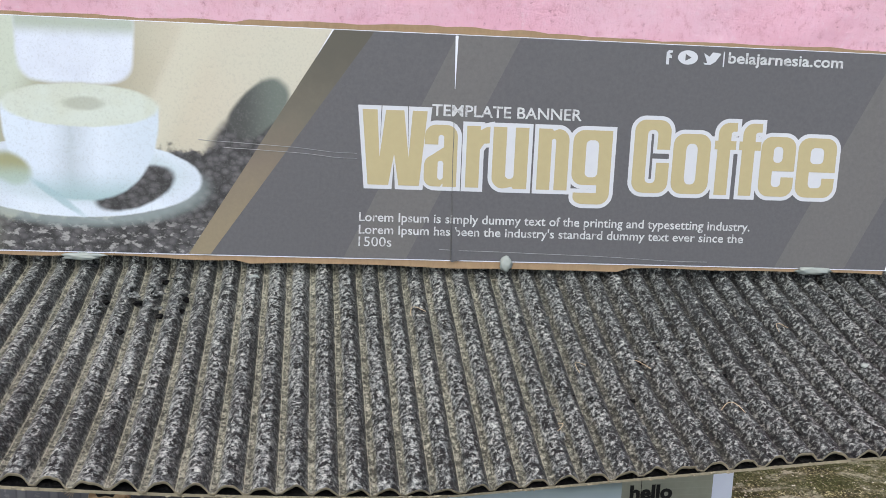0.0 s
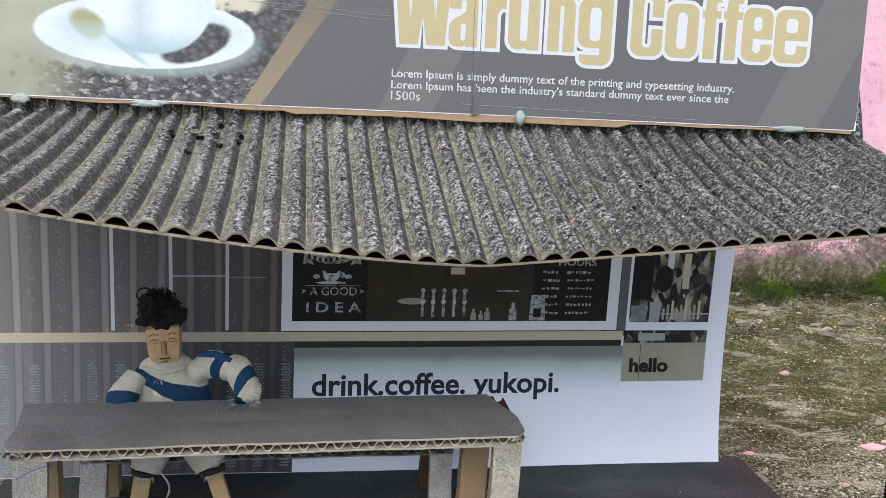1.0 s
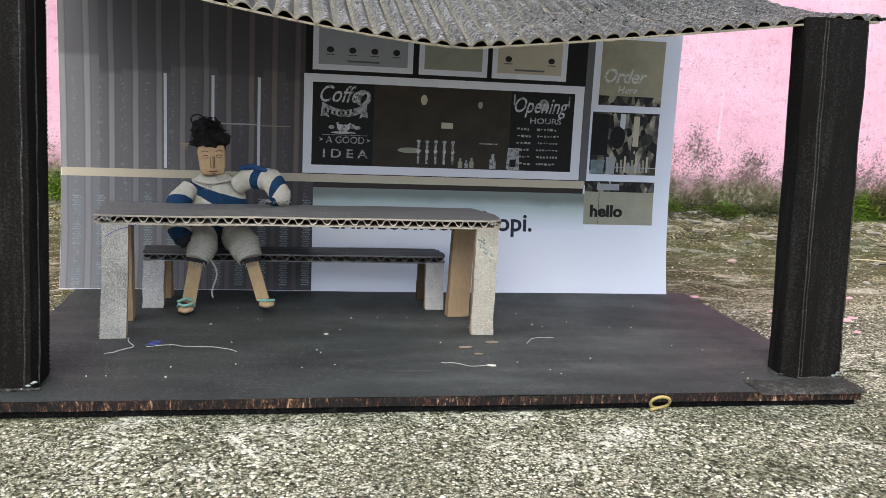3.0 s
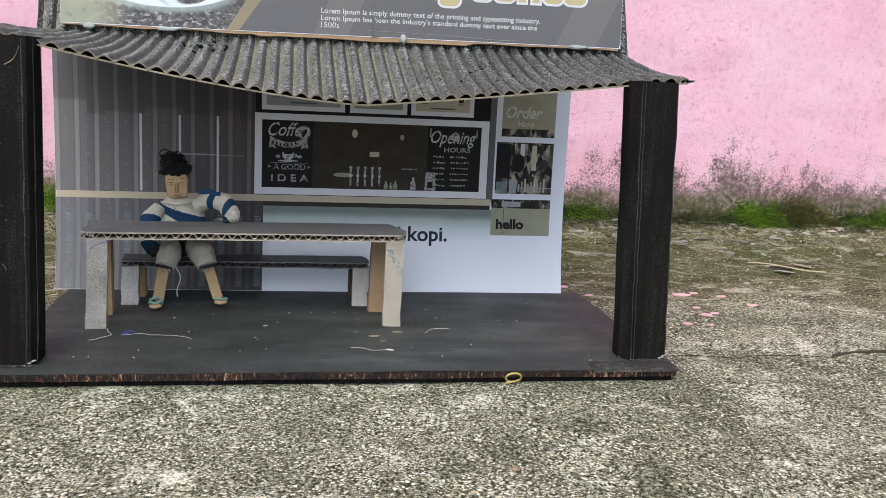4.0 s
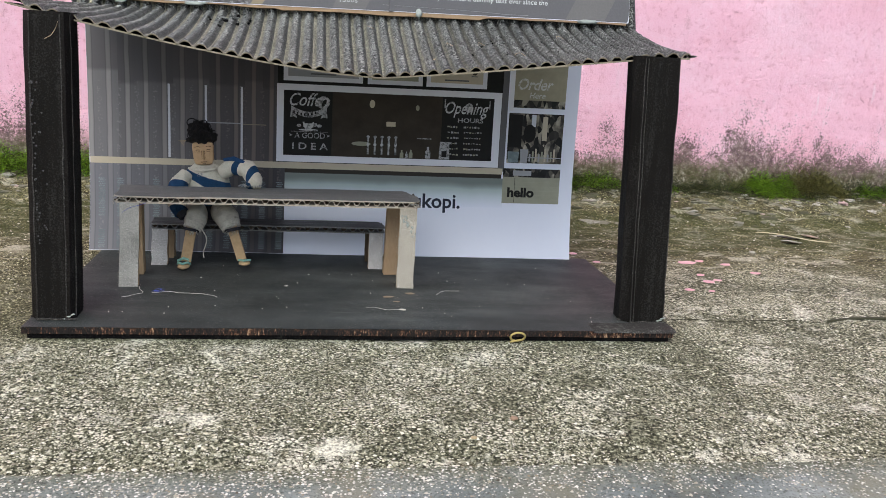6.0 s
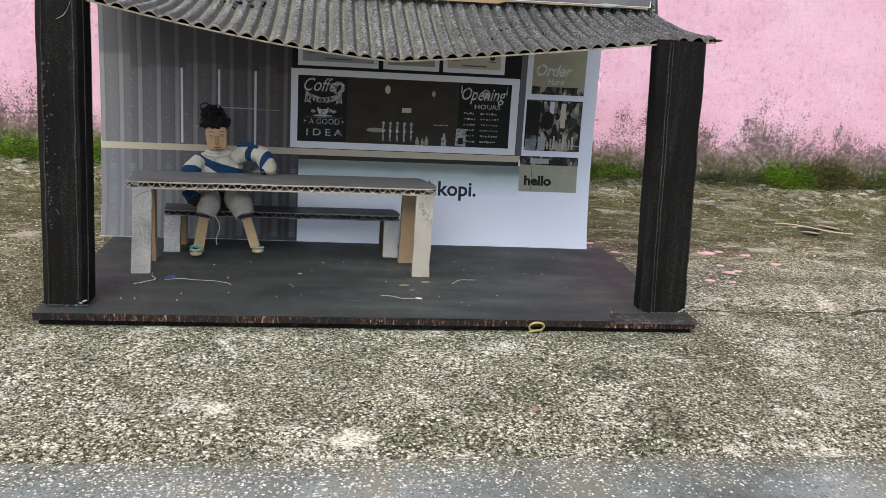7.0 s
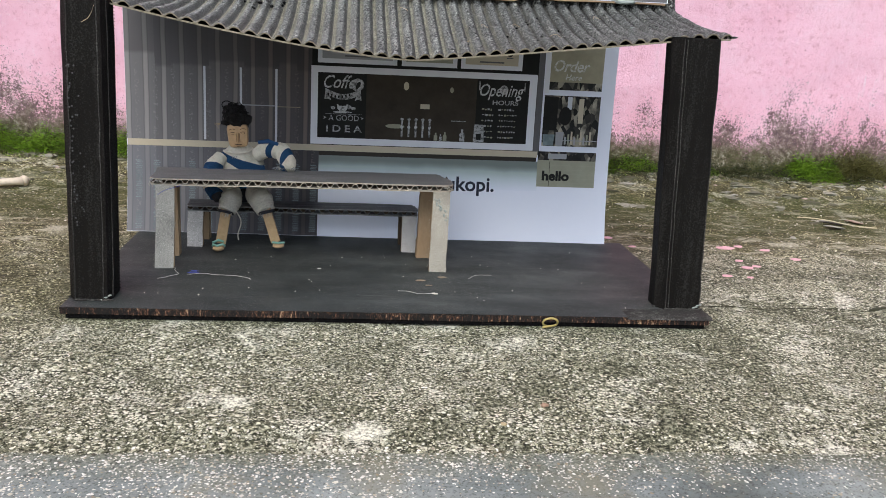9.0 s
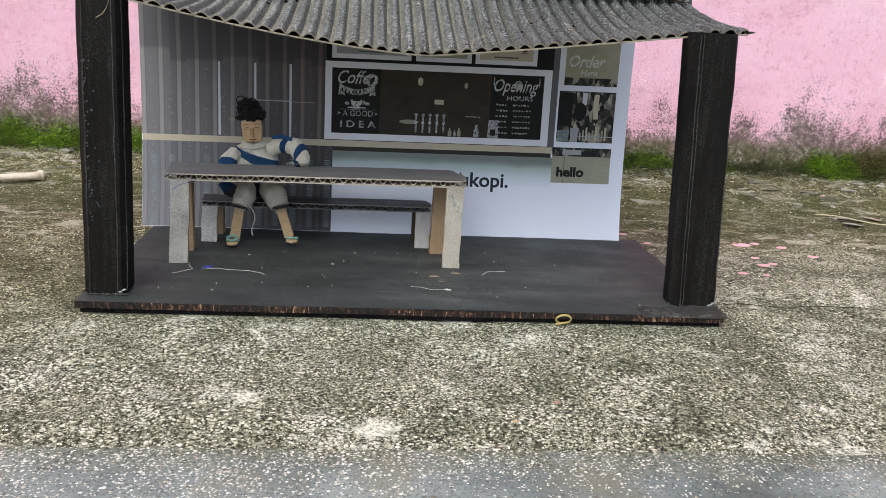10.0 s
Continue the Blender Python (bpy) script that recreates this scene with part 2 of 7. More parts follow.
def m_blackcard(name, tint=(0.004, 0.004, 0.0045), dust=0.5, rough=0.62):
    n = Nodes(name, rough, spec=0.06)
    grain = n.noise(1300, 4, 0.75)
    streak = n.noise(260, 4, 0.6, co=n.stretch((1, 1, 0.06)))
    cloud = n.noise(40, 4, 0.6)
    t = n.calc("ADD", n.calc("MULTIPLY", grain, 0.65), n.calc("MULTIPLY", streak, 0.35))
    t = n.calc("ADD", t, n.calc("MULTIPLY", n.calc("SUBTRACT", cloud, 0.5), 0.2))
    colour = n.mix(n.calc("MULTIPLY", n.ramp(t, (0.5, 0.0), (0.68, 1.0)), dust), tint, (0.19, 0.185, 0.17))
    n.bump(t, 0.5, 0.0005)
    return n.done(colour, n.ramp(cloud, (0.3, rough), (0.7, rough + 0.2)))


def m_floor():
    n = Nodes("black_painted_board", 0.6, spec=0.25)
    brush = n.noise(60, 5, 0.6, co=n.stretch((0.25, 1, 1)))
    fleck = n.noise(1250, 3, 0.75)
    colour = n.ramp(brush, (0.3, (0.016, 0.019, 0.0185)), (0.55, (0.037, 0.042, 0.041)), (0.75, (0.075, 0.083, 0.081)))
    grit = n.noise(2100, 3, 0.8)
    colour = n.mix(n.ramp(grit, (0.36, 0.65), (0.5, 0.0)), colour, (0.008, 0.008, 0.008))
    colour = n.mix(n.ramp(grit, (0.57, 0.0), (0.68, 0.55)), colour, (0.17, 0.168, 0.16))
    colour = n.mix(n.ramp(fleck, (0.64, 0.0), (0.71, 0.85)), colour, (0.36, 0.35, 0.33))
    scuff = n.ramp(n.noise(420, 5, 0.75, co=n.stretch((0.05, 1, 1), (0, 0, 0.12))), (0.6, 0.0), (0.7, 0.4))
    colour = n.mix(scuff, colour, (0.13, 0.13, 0.125))
    n.bump(n.calc("ADD", brush, n.calc("ADD", n.calc("MULTIPLY", fleck, 0.4), n.calc("MULTIPLY", grit, 0.4))), 0.35, 0.0008)
    return n.done(colour, n.ramp(n.noise(30, 4), (0.3, 0.5), (0.7, 0.75)))


def m_plyedge():
    n = Nodes("singed_board_edge", 0.7)
    fibre = n.noise(900, 5, 0.8, co=n.stretch((1.0, 1, 0.3)))
    patch = n.noise(22, 5, 0.65)
    t = n.calc("ADD", fibre, n.calc("MULTIPLY", n.calc("SUBTRACT", patch, 0.53), 0.55))
    colour = n.ramp(t, (0.44, (0.007, 0.006, 0.006)), (0.52, (0.035, 0.018, 0.012)), (0.58, (0.17, 0.078, 0.042)), (0.65, (0.52, 0.37, 0.23)))
    n.bump(fibre, 0.9, 0.0008)
    return n.done(colour)


def m_roof():
    """Fluted paper sprayed black: flaking ridges, one flank dark with spray and painted-in shade, dusty paper showing
    in the valleys, darker towards the right.
    """
    n = Nodes("black_sprayed_fluting", 0.6, spec=0.32)
    n.bsdf.inputs["Sheen Weight"].default_value = 0.04
    def told(name):
        at = n.t.nodes.new("ShaderNodeAttribute")
        at.attribute_name = name
        return at.outputs["Fac"]
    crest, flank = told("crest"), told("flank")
    flake = n.noise(1150, 2, 0.7)
    pit = n.noise(520, 4, 0.75)
    cloud = n.noise(30, 4, 0.6)
    ragged = n.calc("MULTIPLY", n.calc("SUBTRACT", n.noise(330, 4, 0.75, co=n.stretch((1, 0.7, 1))), 0.5), 1.6)
    right = n.fade(n.calc("ADD", n.axis(0), n.calc("MULTIPLY", n.calc("SUBTRACT", cloud, 0.5), 0.12)), 0.0, 0.09)
    t = n.calc("ADD", n.calc("MULTIPLY", flake, 0.6), n.calc("MULTIPLY", pit, 0.4))
    t = n.calc("ADD", t, n.calc("MULTIPLY", n.calc("SUBTRACT", cloud, 0.5), 0.14))
    shade = n.calc("SUBTRACT", t, n.calc("MULTIPLY", right, 0.02))
    ridge = n.ramp(shade, (0.43, (0.02, 0.021, 0.021)), (0.47, (0.065, 0.069, 0.068)), (0.51, (0.145, 0.153, 0.147)), (0.56, (0.25, 0.26, 0.245)), (0.63, (0.43, 0.44, 0.41)))
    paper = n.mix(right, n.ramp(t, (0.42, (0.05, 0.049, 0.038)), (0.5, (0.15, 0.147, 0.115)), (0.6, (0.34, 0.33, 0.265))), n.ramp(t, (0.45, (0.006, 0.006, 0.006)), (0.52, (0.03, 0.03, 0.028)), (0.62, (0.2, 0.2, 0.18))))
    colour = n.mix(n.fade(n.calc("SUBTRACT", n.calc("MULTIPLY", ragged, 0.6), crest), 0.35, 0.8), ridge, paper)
    # Spray on one flank, with that flank's shade mixed into its colour.
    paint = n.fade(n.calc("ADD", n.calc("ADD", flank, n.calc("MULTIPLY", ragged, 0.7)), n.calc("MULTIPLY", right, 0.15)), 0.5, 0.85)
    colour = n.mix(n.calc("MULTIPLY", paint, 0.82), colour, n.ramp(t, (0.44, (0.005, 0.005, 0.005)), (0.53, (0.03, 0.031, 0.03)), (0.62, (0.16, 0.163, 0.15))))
    along = n.calc("ADD", n.calc("MULTIPLY", crest, math.cos(radians(150))), n.calc("MULTIPLY", flank, math.sin(radians(150))))
    thread = n.calc("MULTIPLY", n.fade(along, 0.972, 0.993), n.fade(right, 0.9, 0.2))
    colour = n.mix(n.calc("MULTIPLY", thread, n.ramp(pit, (0.4, 0.2), (0.55, 0.9))), colour, (0.42, 0.4, 0.31))
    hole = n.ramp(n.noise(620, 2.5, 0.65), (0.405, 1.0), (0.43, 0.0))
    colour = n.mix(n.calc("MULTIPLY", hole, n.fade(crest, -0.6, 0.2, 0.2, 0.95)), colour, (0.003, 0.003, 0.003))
    n.bump(n.calc("SUBTRACT", t, n.calc("MULTIPLY", hole, 0.3)), 0.8, 0.001)
    return n.done(colour, n.ramp(t, (0.35, 0.5), (0.65, 0.62)))


def m_kraft(name="brown_kraft_card", dark=(0.19, 0.125, 0.072), light=(0.4, 0.285, 0.175)):
    n = Nodes(name, 0.8, spec=0.2)
    fibre = n.noise(700, 5, 0.7, co=n.stretch((1, 1, 0.35)))
    cloud = n.noise(70, 4)
    colour = n.mix(n.calc("ADD", n.calc("MULTIPLY", fibre, 0.7), n.calc("MULTIPLY", cloud, 0.3)), dark, light)
    n.bump(fibre, 0.4, 0.0004)
    return n.done(colour)


def m_silver(name, dark, light, rough=0.42, metal=0.25):
    n = Nodes(name, rough, metal, 0.5)
    weave = n.noise(1700, 4, 0.75)
    cloud = n.noise(60, 5, 0.6)
    colour = n.mix(n.ramp(n.calc("ADD", n.calc("MULTIPLY", weave, 0.65), n.calc("MULTIPLY", cloud, 0.35)), (0.4, 0.0), (0.6, 1.0)), dark, light)
    pits = n.ramp(n.noise(1100, 3, 0.7), (0.3, 0.4), (0.4, 0.0))
    colour = n.mix(pits, colour, tuple(c * 0.35 for c in dark))
    spark = n.ramp(n.noise(2000, 2, 0.7), (0.6, 0.0), (0.7, 0.85))
    colour = n.mix(spark, colour, tuple(min(0.85, c * 1.8) for c in light))
    n.bump(weave, 0.35, 0.0004)
    return n.done(colour, n.ramp(cloud, (0.3, rough - 0.06), (0.7, rough + 0.16)))


def m_print(name, colour, second=None, scale=500, rough=0.5, amount=0.5):
    n = Nodes(name, rough, spec=0.16)
    second = second or tuple(c * 0.82 for c in colour)
    tone = n.mix(n.calc("MULTIPLY", n.noise(scale, 4, 0.7), amount * 2), colour, second)
    soft = n.noise(35, 4, 0.6)
    tone = n.mix(n.calc("MULTIPLY", soft, 0.18), tone, second)
    n.bump(n.noise(600, 3), 0.08, 0.0003)
    return n.done(tone)


def m_plain(name, colour, rough=0.7, vary=0.25, scale=400, metal=0.0, bump=0.2):
    n = Nodes(name, rough, metal)
    tone = n.mix(n.noise(scale, 4, 0.65), tuple(c * (1 - vary) for c in colour), tuple(min(1, c * (1 + vary)) for c in colour))
    n.bump(n.noise(scale * 2, 3), bump, 0.0005)
    return n.done(tone)


def m_slats(name, left, right, stripe_left, stripe_right):
    """A printed photograph of dark corrugated cladding: broad sheets between narrow paler ribs."""
    n = Nodes(name, 0.6, spec=0.1)
    x, z = n.axis(0), n.axis(2)
    across = n.fade(x, -0.16, -0.04)
    bent = n.calc("ADD", x, n.calc("MULTIPLY", n.calc("SUBTRACT", n.noise(40, 2), 0.5), 0.0012))
    rib = n.calc("COSINE", n.calc("MULTIPLY", n.calc("SUBTRACT", bent, -0.145), 2 * math.pi / 0.0109))
    base = n.mix(across, left, right)
    sheet_no = n.calc("FLOOR", n.calc("DIVIDE", n.calc("SUBTRACT", bent, -0.145 - 0.00545), 0.0109))
    step = n.calc("FRACT", n.calc("MULTIPLY", n.calc("SINE", n.calc("MULTIPLY", sheet_no, 12.9898)), 43.7585))
    base = n.mix(n.calc("MULTIPLY", step, 0.35), base, n.mix(across, tuple(c * 0.5 for c in left), tuple(c * 0.45 for c in right)))
    base = n.mix(n.fade(rib, 0.5, 0.97, 0.0, 0.85), base, n.mix(across, stripe_left, stripe_right))
    base = n.mix(n.calc("MULTIPLY", n.fade(rib, 0.35, 0.6), n.fade(rib, 0.78, 0.66, 0.0, 0.28)), base, (0.028, 0.026, 0.03))
    dots = n.ramp(n.noise(950, 2, 0.5, co=n.stretch((0.7, 1, 1.0))), (0.56, 0.0), (0.63, 0.45))
    dots = n.calc("MULTIPLY", dots, n.fade(rib, -0.5, -0.85))
    base = n.mix(n.calc("MULTIPLY", dots, n.fade(z, 0.108, 0.1)), base, n.mix(across, (0.3, 0.3, 0.31), (0.2, 0.17, 0.16)))
    edge = n.calc("ADD", z, n.calc("MULTIPLY", n.calc("SUBTRACT", step, 0.5), 0.008))
    base = n.mix(n.fade(edge, 0.1055, 0.1085, 0.0, 0.4), base, (0.03, 0.027, 0.032))
    base = n.mix(n.calc("MULTIPLY", n.noise(260, 4, 0.7, co=n.stretch((1, 1, 0.25))), 0.3), base, tuple(c * 0.5 for c in left))
    return n.done(base)


def m_clutter(name, scale=170):
    """A printed, blurred photograph of a shop's inside."""
    n = Nodes(name, 0.6, spec=0.1)
    v = n.cells(scale, co=n.stretch((1.0, 1.0, 0.6)), out="Color")
    tone = n.ramp(n.axis(0, v), (0.25, (0.012, 0.012, 0.012)), (0.5, (0.05, 0.047, 0.042)), (0.72, (0.22, 0.2, 0.16)), (0.92, (0.5, 0.46, 0.37)))
    tone = n.mix(n.ramp(n.noise(110, 3), (0.42, 0.0), (0.6, 0.8)), tone, (0.022, 0.021, 0.022))
    tone = n.mix(n.calc("MULTIPLY", n.noise(600, 4, 0.7), 0.5), tone, (0.03, 0.03, 0.028))
    return n.done(tone)


def m_band():
    """The banner's see-through diagonal band: tan below, olive grey above."""
    n = Nodes("printed_fading_band", 0.45, spec=0.16)
    z = n.calc("ADD", n.axis(2), n.calc("MULTIPLY", n.calc("SUBTRACT", n.noise(90, 4, 0.6), 0.5), 0.02))
    tone = n.ramp(n.fade(z, 0.0, 0.068), (0.0, (0.27, 0.225, 0.15)), (0.4, (0.2, 0.165, 0.13)), (0.62, (0.16, 0.145, 0.115)), (1.0, (0.1, 0.095, 0.078)))
    tone = n.mix(n.calc("MULTIPLY", n.noise(900, 4, 0.7), 0.35), tone, (0.09, 0.085, 0.075))
    return n.done(tone)


def m_photo():
    """The banner's soft printed photograph: milk glass, cup on a saucer, scoop and coffee beans."""
    n = Nodes("printed_cafe_photo", 0.4, spec=0.4)
    x = n.calc("ADD", n.axis(0), n.calc("MULTIPLY", n.calc("SUBTRACT", n.noise(260, 3, 0.6), 0.5), 0.0008))
    z = n.calc("ADD", n.axis(2), n.calc("MULTIPLY", n.calc("SUBTRACT", n.noise(280, 3, 0.6), 0.5), 0.0008))

    def oval(cx, cz, a, b, tilt=0.0, soft=0.08, power=2.0):
        dx, dz = n.calc("SUBTRACT", x, cx), n.calc("SUBTRACT", z, cz)
        c, s = math.cos(tilt), math.sin(tilt)
        p = n.calc("ADD", n.calc("MULTIPLY", dx, c / a), n.calc("MULTIPLY", dz, s / a))
        q = n.calc("SUBTRACT", n.calc("MULTIPLY", dz, c / b), n.calc("MULTIPLY", dx, s / b))
        r = n.calc("ADD", n.calc("POWER", n.calc("ABSOLUTE", p), power), n.calc("POWER", n.calc("ABSOLUTE", q), power))
        return n.fade(r, 1 + 2 * soft, 1 - 2 * soft)

    def both(a, b):
        return n.calc("MULTIPLY", a, b)
    blur = n.noise(30, 3, 0.5)
    tone = n.ramp(n.fade(x, 0.0, 0.12), (0.0, (0.3, 0.31, 0.23)), (0.2, (0.36, 0.35, 0.25)), (0.55, (0.4, 0.37, 0.27)), (0.8, (0.58, 0.53, 0.42)), (1.0, (0.6, 0.56, 0.46)))
    tone = n.mix(n.ramp(blur, (0.42, 0.0), (0.7, 0.5)), tone, (0.56, 0.56, 0.46))
    beam = n.calc("SUBTRACT", x, n.calc("MULTIPLY", z, 0.45))
    tone = n.mix(both(n.fade(beam, 0.052, 0.056), n.fade(beam, 0.068, 0.06)), tone, (0.6, 0.57, 0.46))
    tone = n.mix(both(n.fade(beam, 0.024, 0.012), n.fade(z, 0.03, 0.05)), tone, (0.55, 0.6, 0.5))
    glass = oval(0.0535, 0.066, 0.0165, 0.0165, 0, 0.12, 5)
    tone = n.mix(glass, tone, n.ramp(n.noise(60, 3), (0.35, (0.62, 0.66, 0.76)), (0.65, (0.72, 0.77, 0.87))))
    tone = n.mix(both(glass, n.fade(z, 0.0615, 0.0665)), tone, (0.42, 0.47, 0.4))
    top = n.calc("ADD", n.calc("ADD", n.fade(x, 0.066, 0.077, 0.011, 0.031), n.fade(x, 0.09, 0.11, 0.0, 0.011)), n.calc("MULTIPLY", n.calc("SUBTRACT", n.noise(190, 3), 0.5), 0.012))
    dark = both(n.fade(n.calc("SUBTRACT", z, top), 0.0012, -0.0012), n.fade(x, 0.012, 0.036))
    bean = n.cells(520, co=n.stretch((0.8, 1, 1.1), (0, 0.5, 0)))
    beans = n.ramp(bean, (0.1, (0.13, 0.125, 0.13)), (0.45, (0.075, 0.072, 0.076)), (0.75, (0.035, 0.034, 0.036)))
    glint = both(n.ramp(n.noise(420, 3, 0.6, co=n.stretch((0.7, 1, 1.2), (0, 0.6, 0))), (0.53, 0.0), (0.62, 0.8)), n.fade(z, 0.013, 0.006))
    beans = n.mix(glint, beans, (0.42, 0.41, 0.4))
    tone = n.mix(dark, tone, beans)
    loose = both(n.ramp(n.cells(210), (0.2, 1.0), (0.3, 0.0)), both(n.fade(z, 0.0145, 0.012), n.fade(x, 0.034, 0.028)))
    tone = n.mix(both(loose, 0.75), tone, (0.2, 0.22, 0.19))
    under = oval(0.101, 0.0355, 0.0125, 0.0068, 0.75, 0.25)
    tone = n.mix(under, tone, beans)
    scoop = oval(0.1055, 0.044, 0.0105, 0.0058, 0.8, 0.16, 2.6)
    tone = n.mix(scoop, tone, n.mix(n.fade(x, 0.099, 0.112), (0.06, 0.062, 0.06), (0.14, 0.165, 0.145)))
    white = n.ramp(n.noise(45, 3), (0.35, (0.6, 0.66, 0.75)), (0.65, (0.7, 0.77, 0.86)))
    shade = oval(0.054, 0.0198, 0.036, 0.0118, 0, 0.12)
    tone = n.mix(both(shade, 0.7), tone, (0.32, 0.38, 0.38))
    saucer = oval(0.053, 0.0224, 0.0358, 0.0117, 0, 0.022)
    tone = n.mix(saucer, tone, white)
    well = oval(0.055, 0.0235, 0.029, 0.0088, 0, 0.2)
    tone = n.mix(both(well, 0.45), tone, (0.38, 0.5, 0.5))
    heap = oval(0.0695, 0.0196, 0.0122, 0.0056, 0.38, 0.1)
    tone = n.mix(heap, tone, beans)
    bowl = both(oval(0.0545, 0.0418, 0.0222, 0.0262, 0, 0.025, 2.3), n.fade(z, 0.0445, 0.0425))
    body = n.ramp(n.fade(n.calc("ADD", x, both(n.noise(90, 2), 0.006)), 0.03, 0.08), (0.0, (0.66, 0.74, 0.84)), (0.3, (0.66, 0.73, 0.83)), (0.5, (0.5, 0.56, 0.62)), (0.7, (0.68, 0.75, 0.85)), (1.0, (0.6, 0.68, 0.77)))
    body = n.mix(n.fade(z, 0.026, 0.015), body, (0.36, 0.5, 0.53))
    tone = n.mix(bowl, tone, body)
    foam = n.mix(n.ramp(n.noise(110, 4), (0.4, 0.0), (0.65, 0.6)), (0.62, 0.67, 0.6), (0.56, 0.58, 0.47))
    tone = n.mix(oval(0.0545, 0.0433, 0.0222, 0.0062, 0, 0.06), tone, foam)
    tone = n.mix(both(oval(0.0555, 0.0438, 0.0058, 0.0019, 0, 0.3), 0.6), tone, (0.34, 0.34, 0.27))
    tone = n.mix(oval(0.0345, 0.0245, 0.006, 0.0042, -0.5, 0.25), tone, n.mix(n.fade(z, 0.021, 0.027), (0.4, 0.5, 0.44), (0.33, 0.33, 0.18)))
    tone = n.mix(both(oval(0.0475, 0.0163, 0.0085, 0.0011, -0.62, 0.4), 0.8), tone, (0.36, 0.5, 0.55))
    speckle = n.ramp(n.noise(1500, 3, 0.7), (0.3, 0.22), (0.5, 0.0))
    tone = n.mix(speckle, tone, (0.25, 0.25, 0.24))
    return n.done(n.mix(1.0, tone, (0.84, 0.85, 0.86), "MULTIPLY"))


CONCRETE, CEMENT, PINK = m_concrete(), m_cement(), m_pink()
FLOOR, PLY, ROOF = m_floor(), m_plyedge(), m_roof()
BLACK = m_blackcard("black_painted_card", dust=0.13)
POSTCARD = m_blackcard("scuffed_black_post_card", (0.0075, 0.0066, 0.006), 0.14, 0.5)
BLACKEDGE = m_blackcard("scuffed_black_card_edge", (0.03, 0.028, 0.026), 0.8)
KRAFT = m_kraft()
PALEKRAFT = m_kraft("pale_card_edge", (0.34, 0.25, 0.15), (0.62, 0.5, 0.34))
# Also holds the shade inside open flutes, put in as a darker brown.
DARKKRAFT = m_kraft("dark_card_and_flute_shade", (0.018, 0.014, 0.01), (0.1, 0.068, 0.042))
SILVER = m_silver("silver_sprayed_card", (0.13, 0.127, 0.115), (0.38, 0.368, 0.335))
GREYTOP = m_silver("grey_sprayed_card", (0.095, 0.098, 0.098), (0.2, 0.204, 0.203), 0.4, 0.12)
DARKTOP = m_silver("dark_grey_sprayed_card", (0.04, 0.04, 0.042), (0.1, 0.098, 0.1), 0.42)
SILVEREDGE = m_kraft("silvered_card_edge", (0.15, 0.13, 0.1), (0.54, 0.49, 0.41))
EAVE = m_kraft("grimy_card_edge", (0.09, 0.08, 0.055), (0.42, 0.37, 0.27))
GLUE = m_plain("clear_hot_glue", (0.3, 0.33, 0.31), 0.2, 0.1, 200)
PAPER = m_print("white_printer_paper", (0.69, 0.72, 0.81), (0.65, 0.68, 0.77), 300, 0.65, 0.3)


def m_undercounter():
    """Printed gradient from pale mint under the counter to the bare paper."""
    n = Nodes("printed_mint_gradient", 0.6, spec=0.3)
    f = n.fade(n.calc("ADD", n.axis(2), n.calc("MULTIPLY", n.noise(40, 3), 0.004)), 0.032, 0.052)
    tone = n.ramp(f, (0.0, (0.67, 0.7, 0.81)), (0.55, (0.5, 0.57, 0.6)), (0.85, (0.36, 0.43, 0.42)), (1.0, (0.16, 0.19, 0.18)))
    return n.done(tone)


# ---- building helpers ----
def finish(bm, smooth=False):
    me = bpy.data.meshes.new("mesh")
    bm.to_mesh(me)
    bm.free()
    if smooth:
        for p in me.polygons:
            p.use_smooth = True
    return me


def root_of(ob):
    while ob.parent:
        ob = ob.parent
    return ob


def part(name, bm, material, parent, label="", smooth=False, local=False):
    """One mesh object under a thing or a part; its geometry is given in the world unless local."""
    if not local:
        bm.transform(root_of(parent).matrix_basis.inverted())
    ob = new(name, finish(bm, smooth))
    for m in material if isinstance(material, (list, tuple)) else (material,):
        ob.data.materials.append(m)
    ob.parent = parent
    if label:
        ob["label"] = label
    return ob


def thing(name, place, label, category, group="", m=None):
    ob = new(name)
    ob.empty_display_size = 0.01
    ob.matrix_basis = m if m is not None else Matrix.Translation(place)
    return tagged(ob, label, category, group)


def solid(name, bm, material, label, category="", kind="", group="", smooth=False, base=(0, 0, 0)):
    """A thing or a piece of the setting that is one mesh."""
    bm.transform(Matrix.Translation(-Vector(base)))
    ob = new(name, finish(bm, smooth))
    ob.location = base
    for m in material if isinstance(material, (list, tuple)) else (material,):
        ob.data.materials.append(m)
    return tagged(ob, label, category, group, kind)


def box(bm, lo, hi, bevel=0.0, mat=0):
    c = [(a + b) / 2 for a, b in zip(lo, hi)]
    s = [b - a for a, b in zip(lo, hi)]
    old = set(bm.faces)
    r = bmesh.ops.create_cube(bm, size=1, matrix=Matrix.Translation(c) @ Matrix.Diagonal((*s, 1)))
    if bevel:
        edges = list({e for v in r["verts"] for e in v.link_edges})
        bmesh.ops.bevel(bm, geom=edges, offset=bevel, segments=2, profile=0.6, affect="EDGES")
    for f in bm.faces:
        if f not in old:
            f.material_index = mat
    return bm


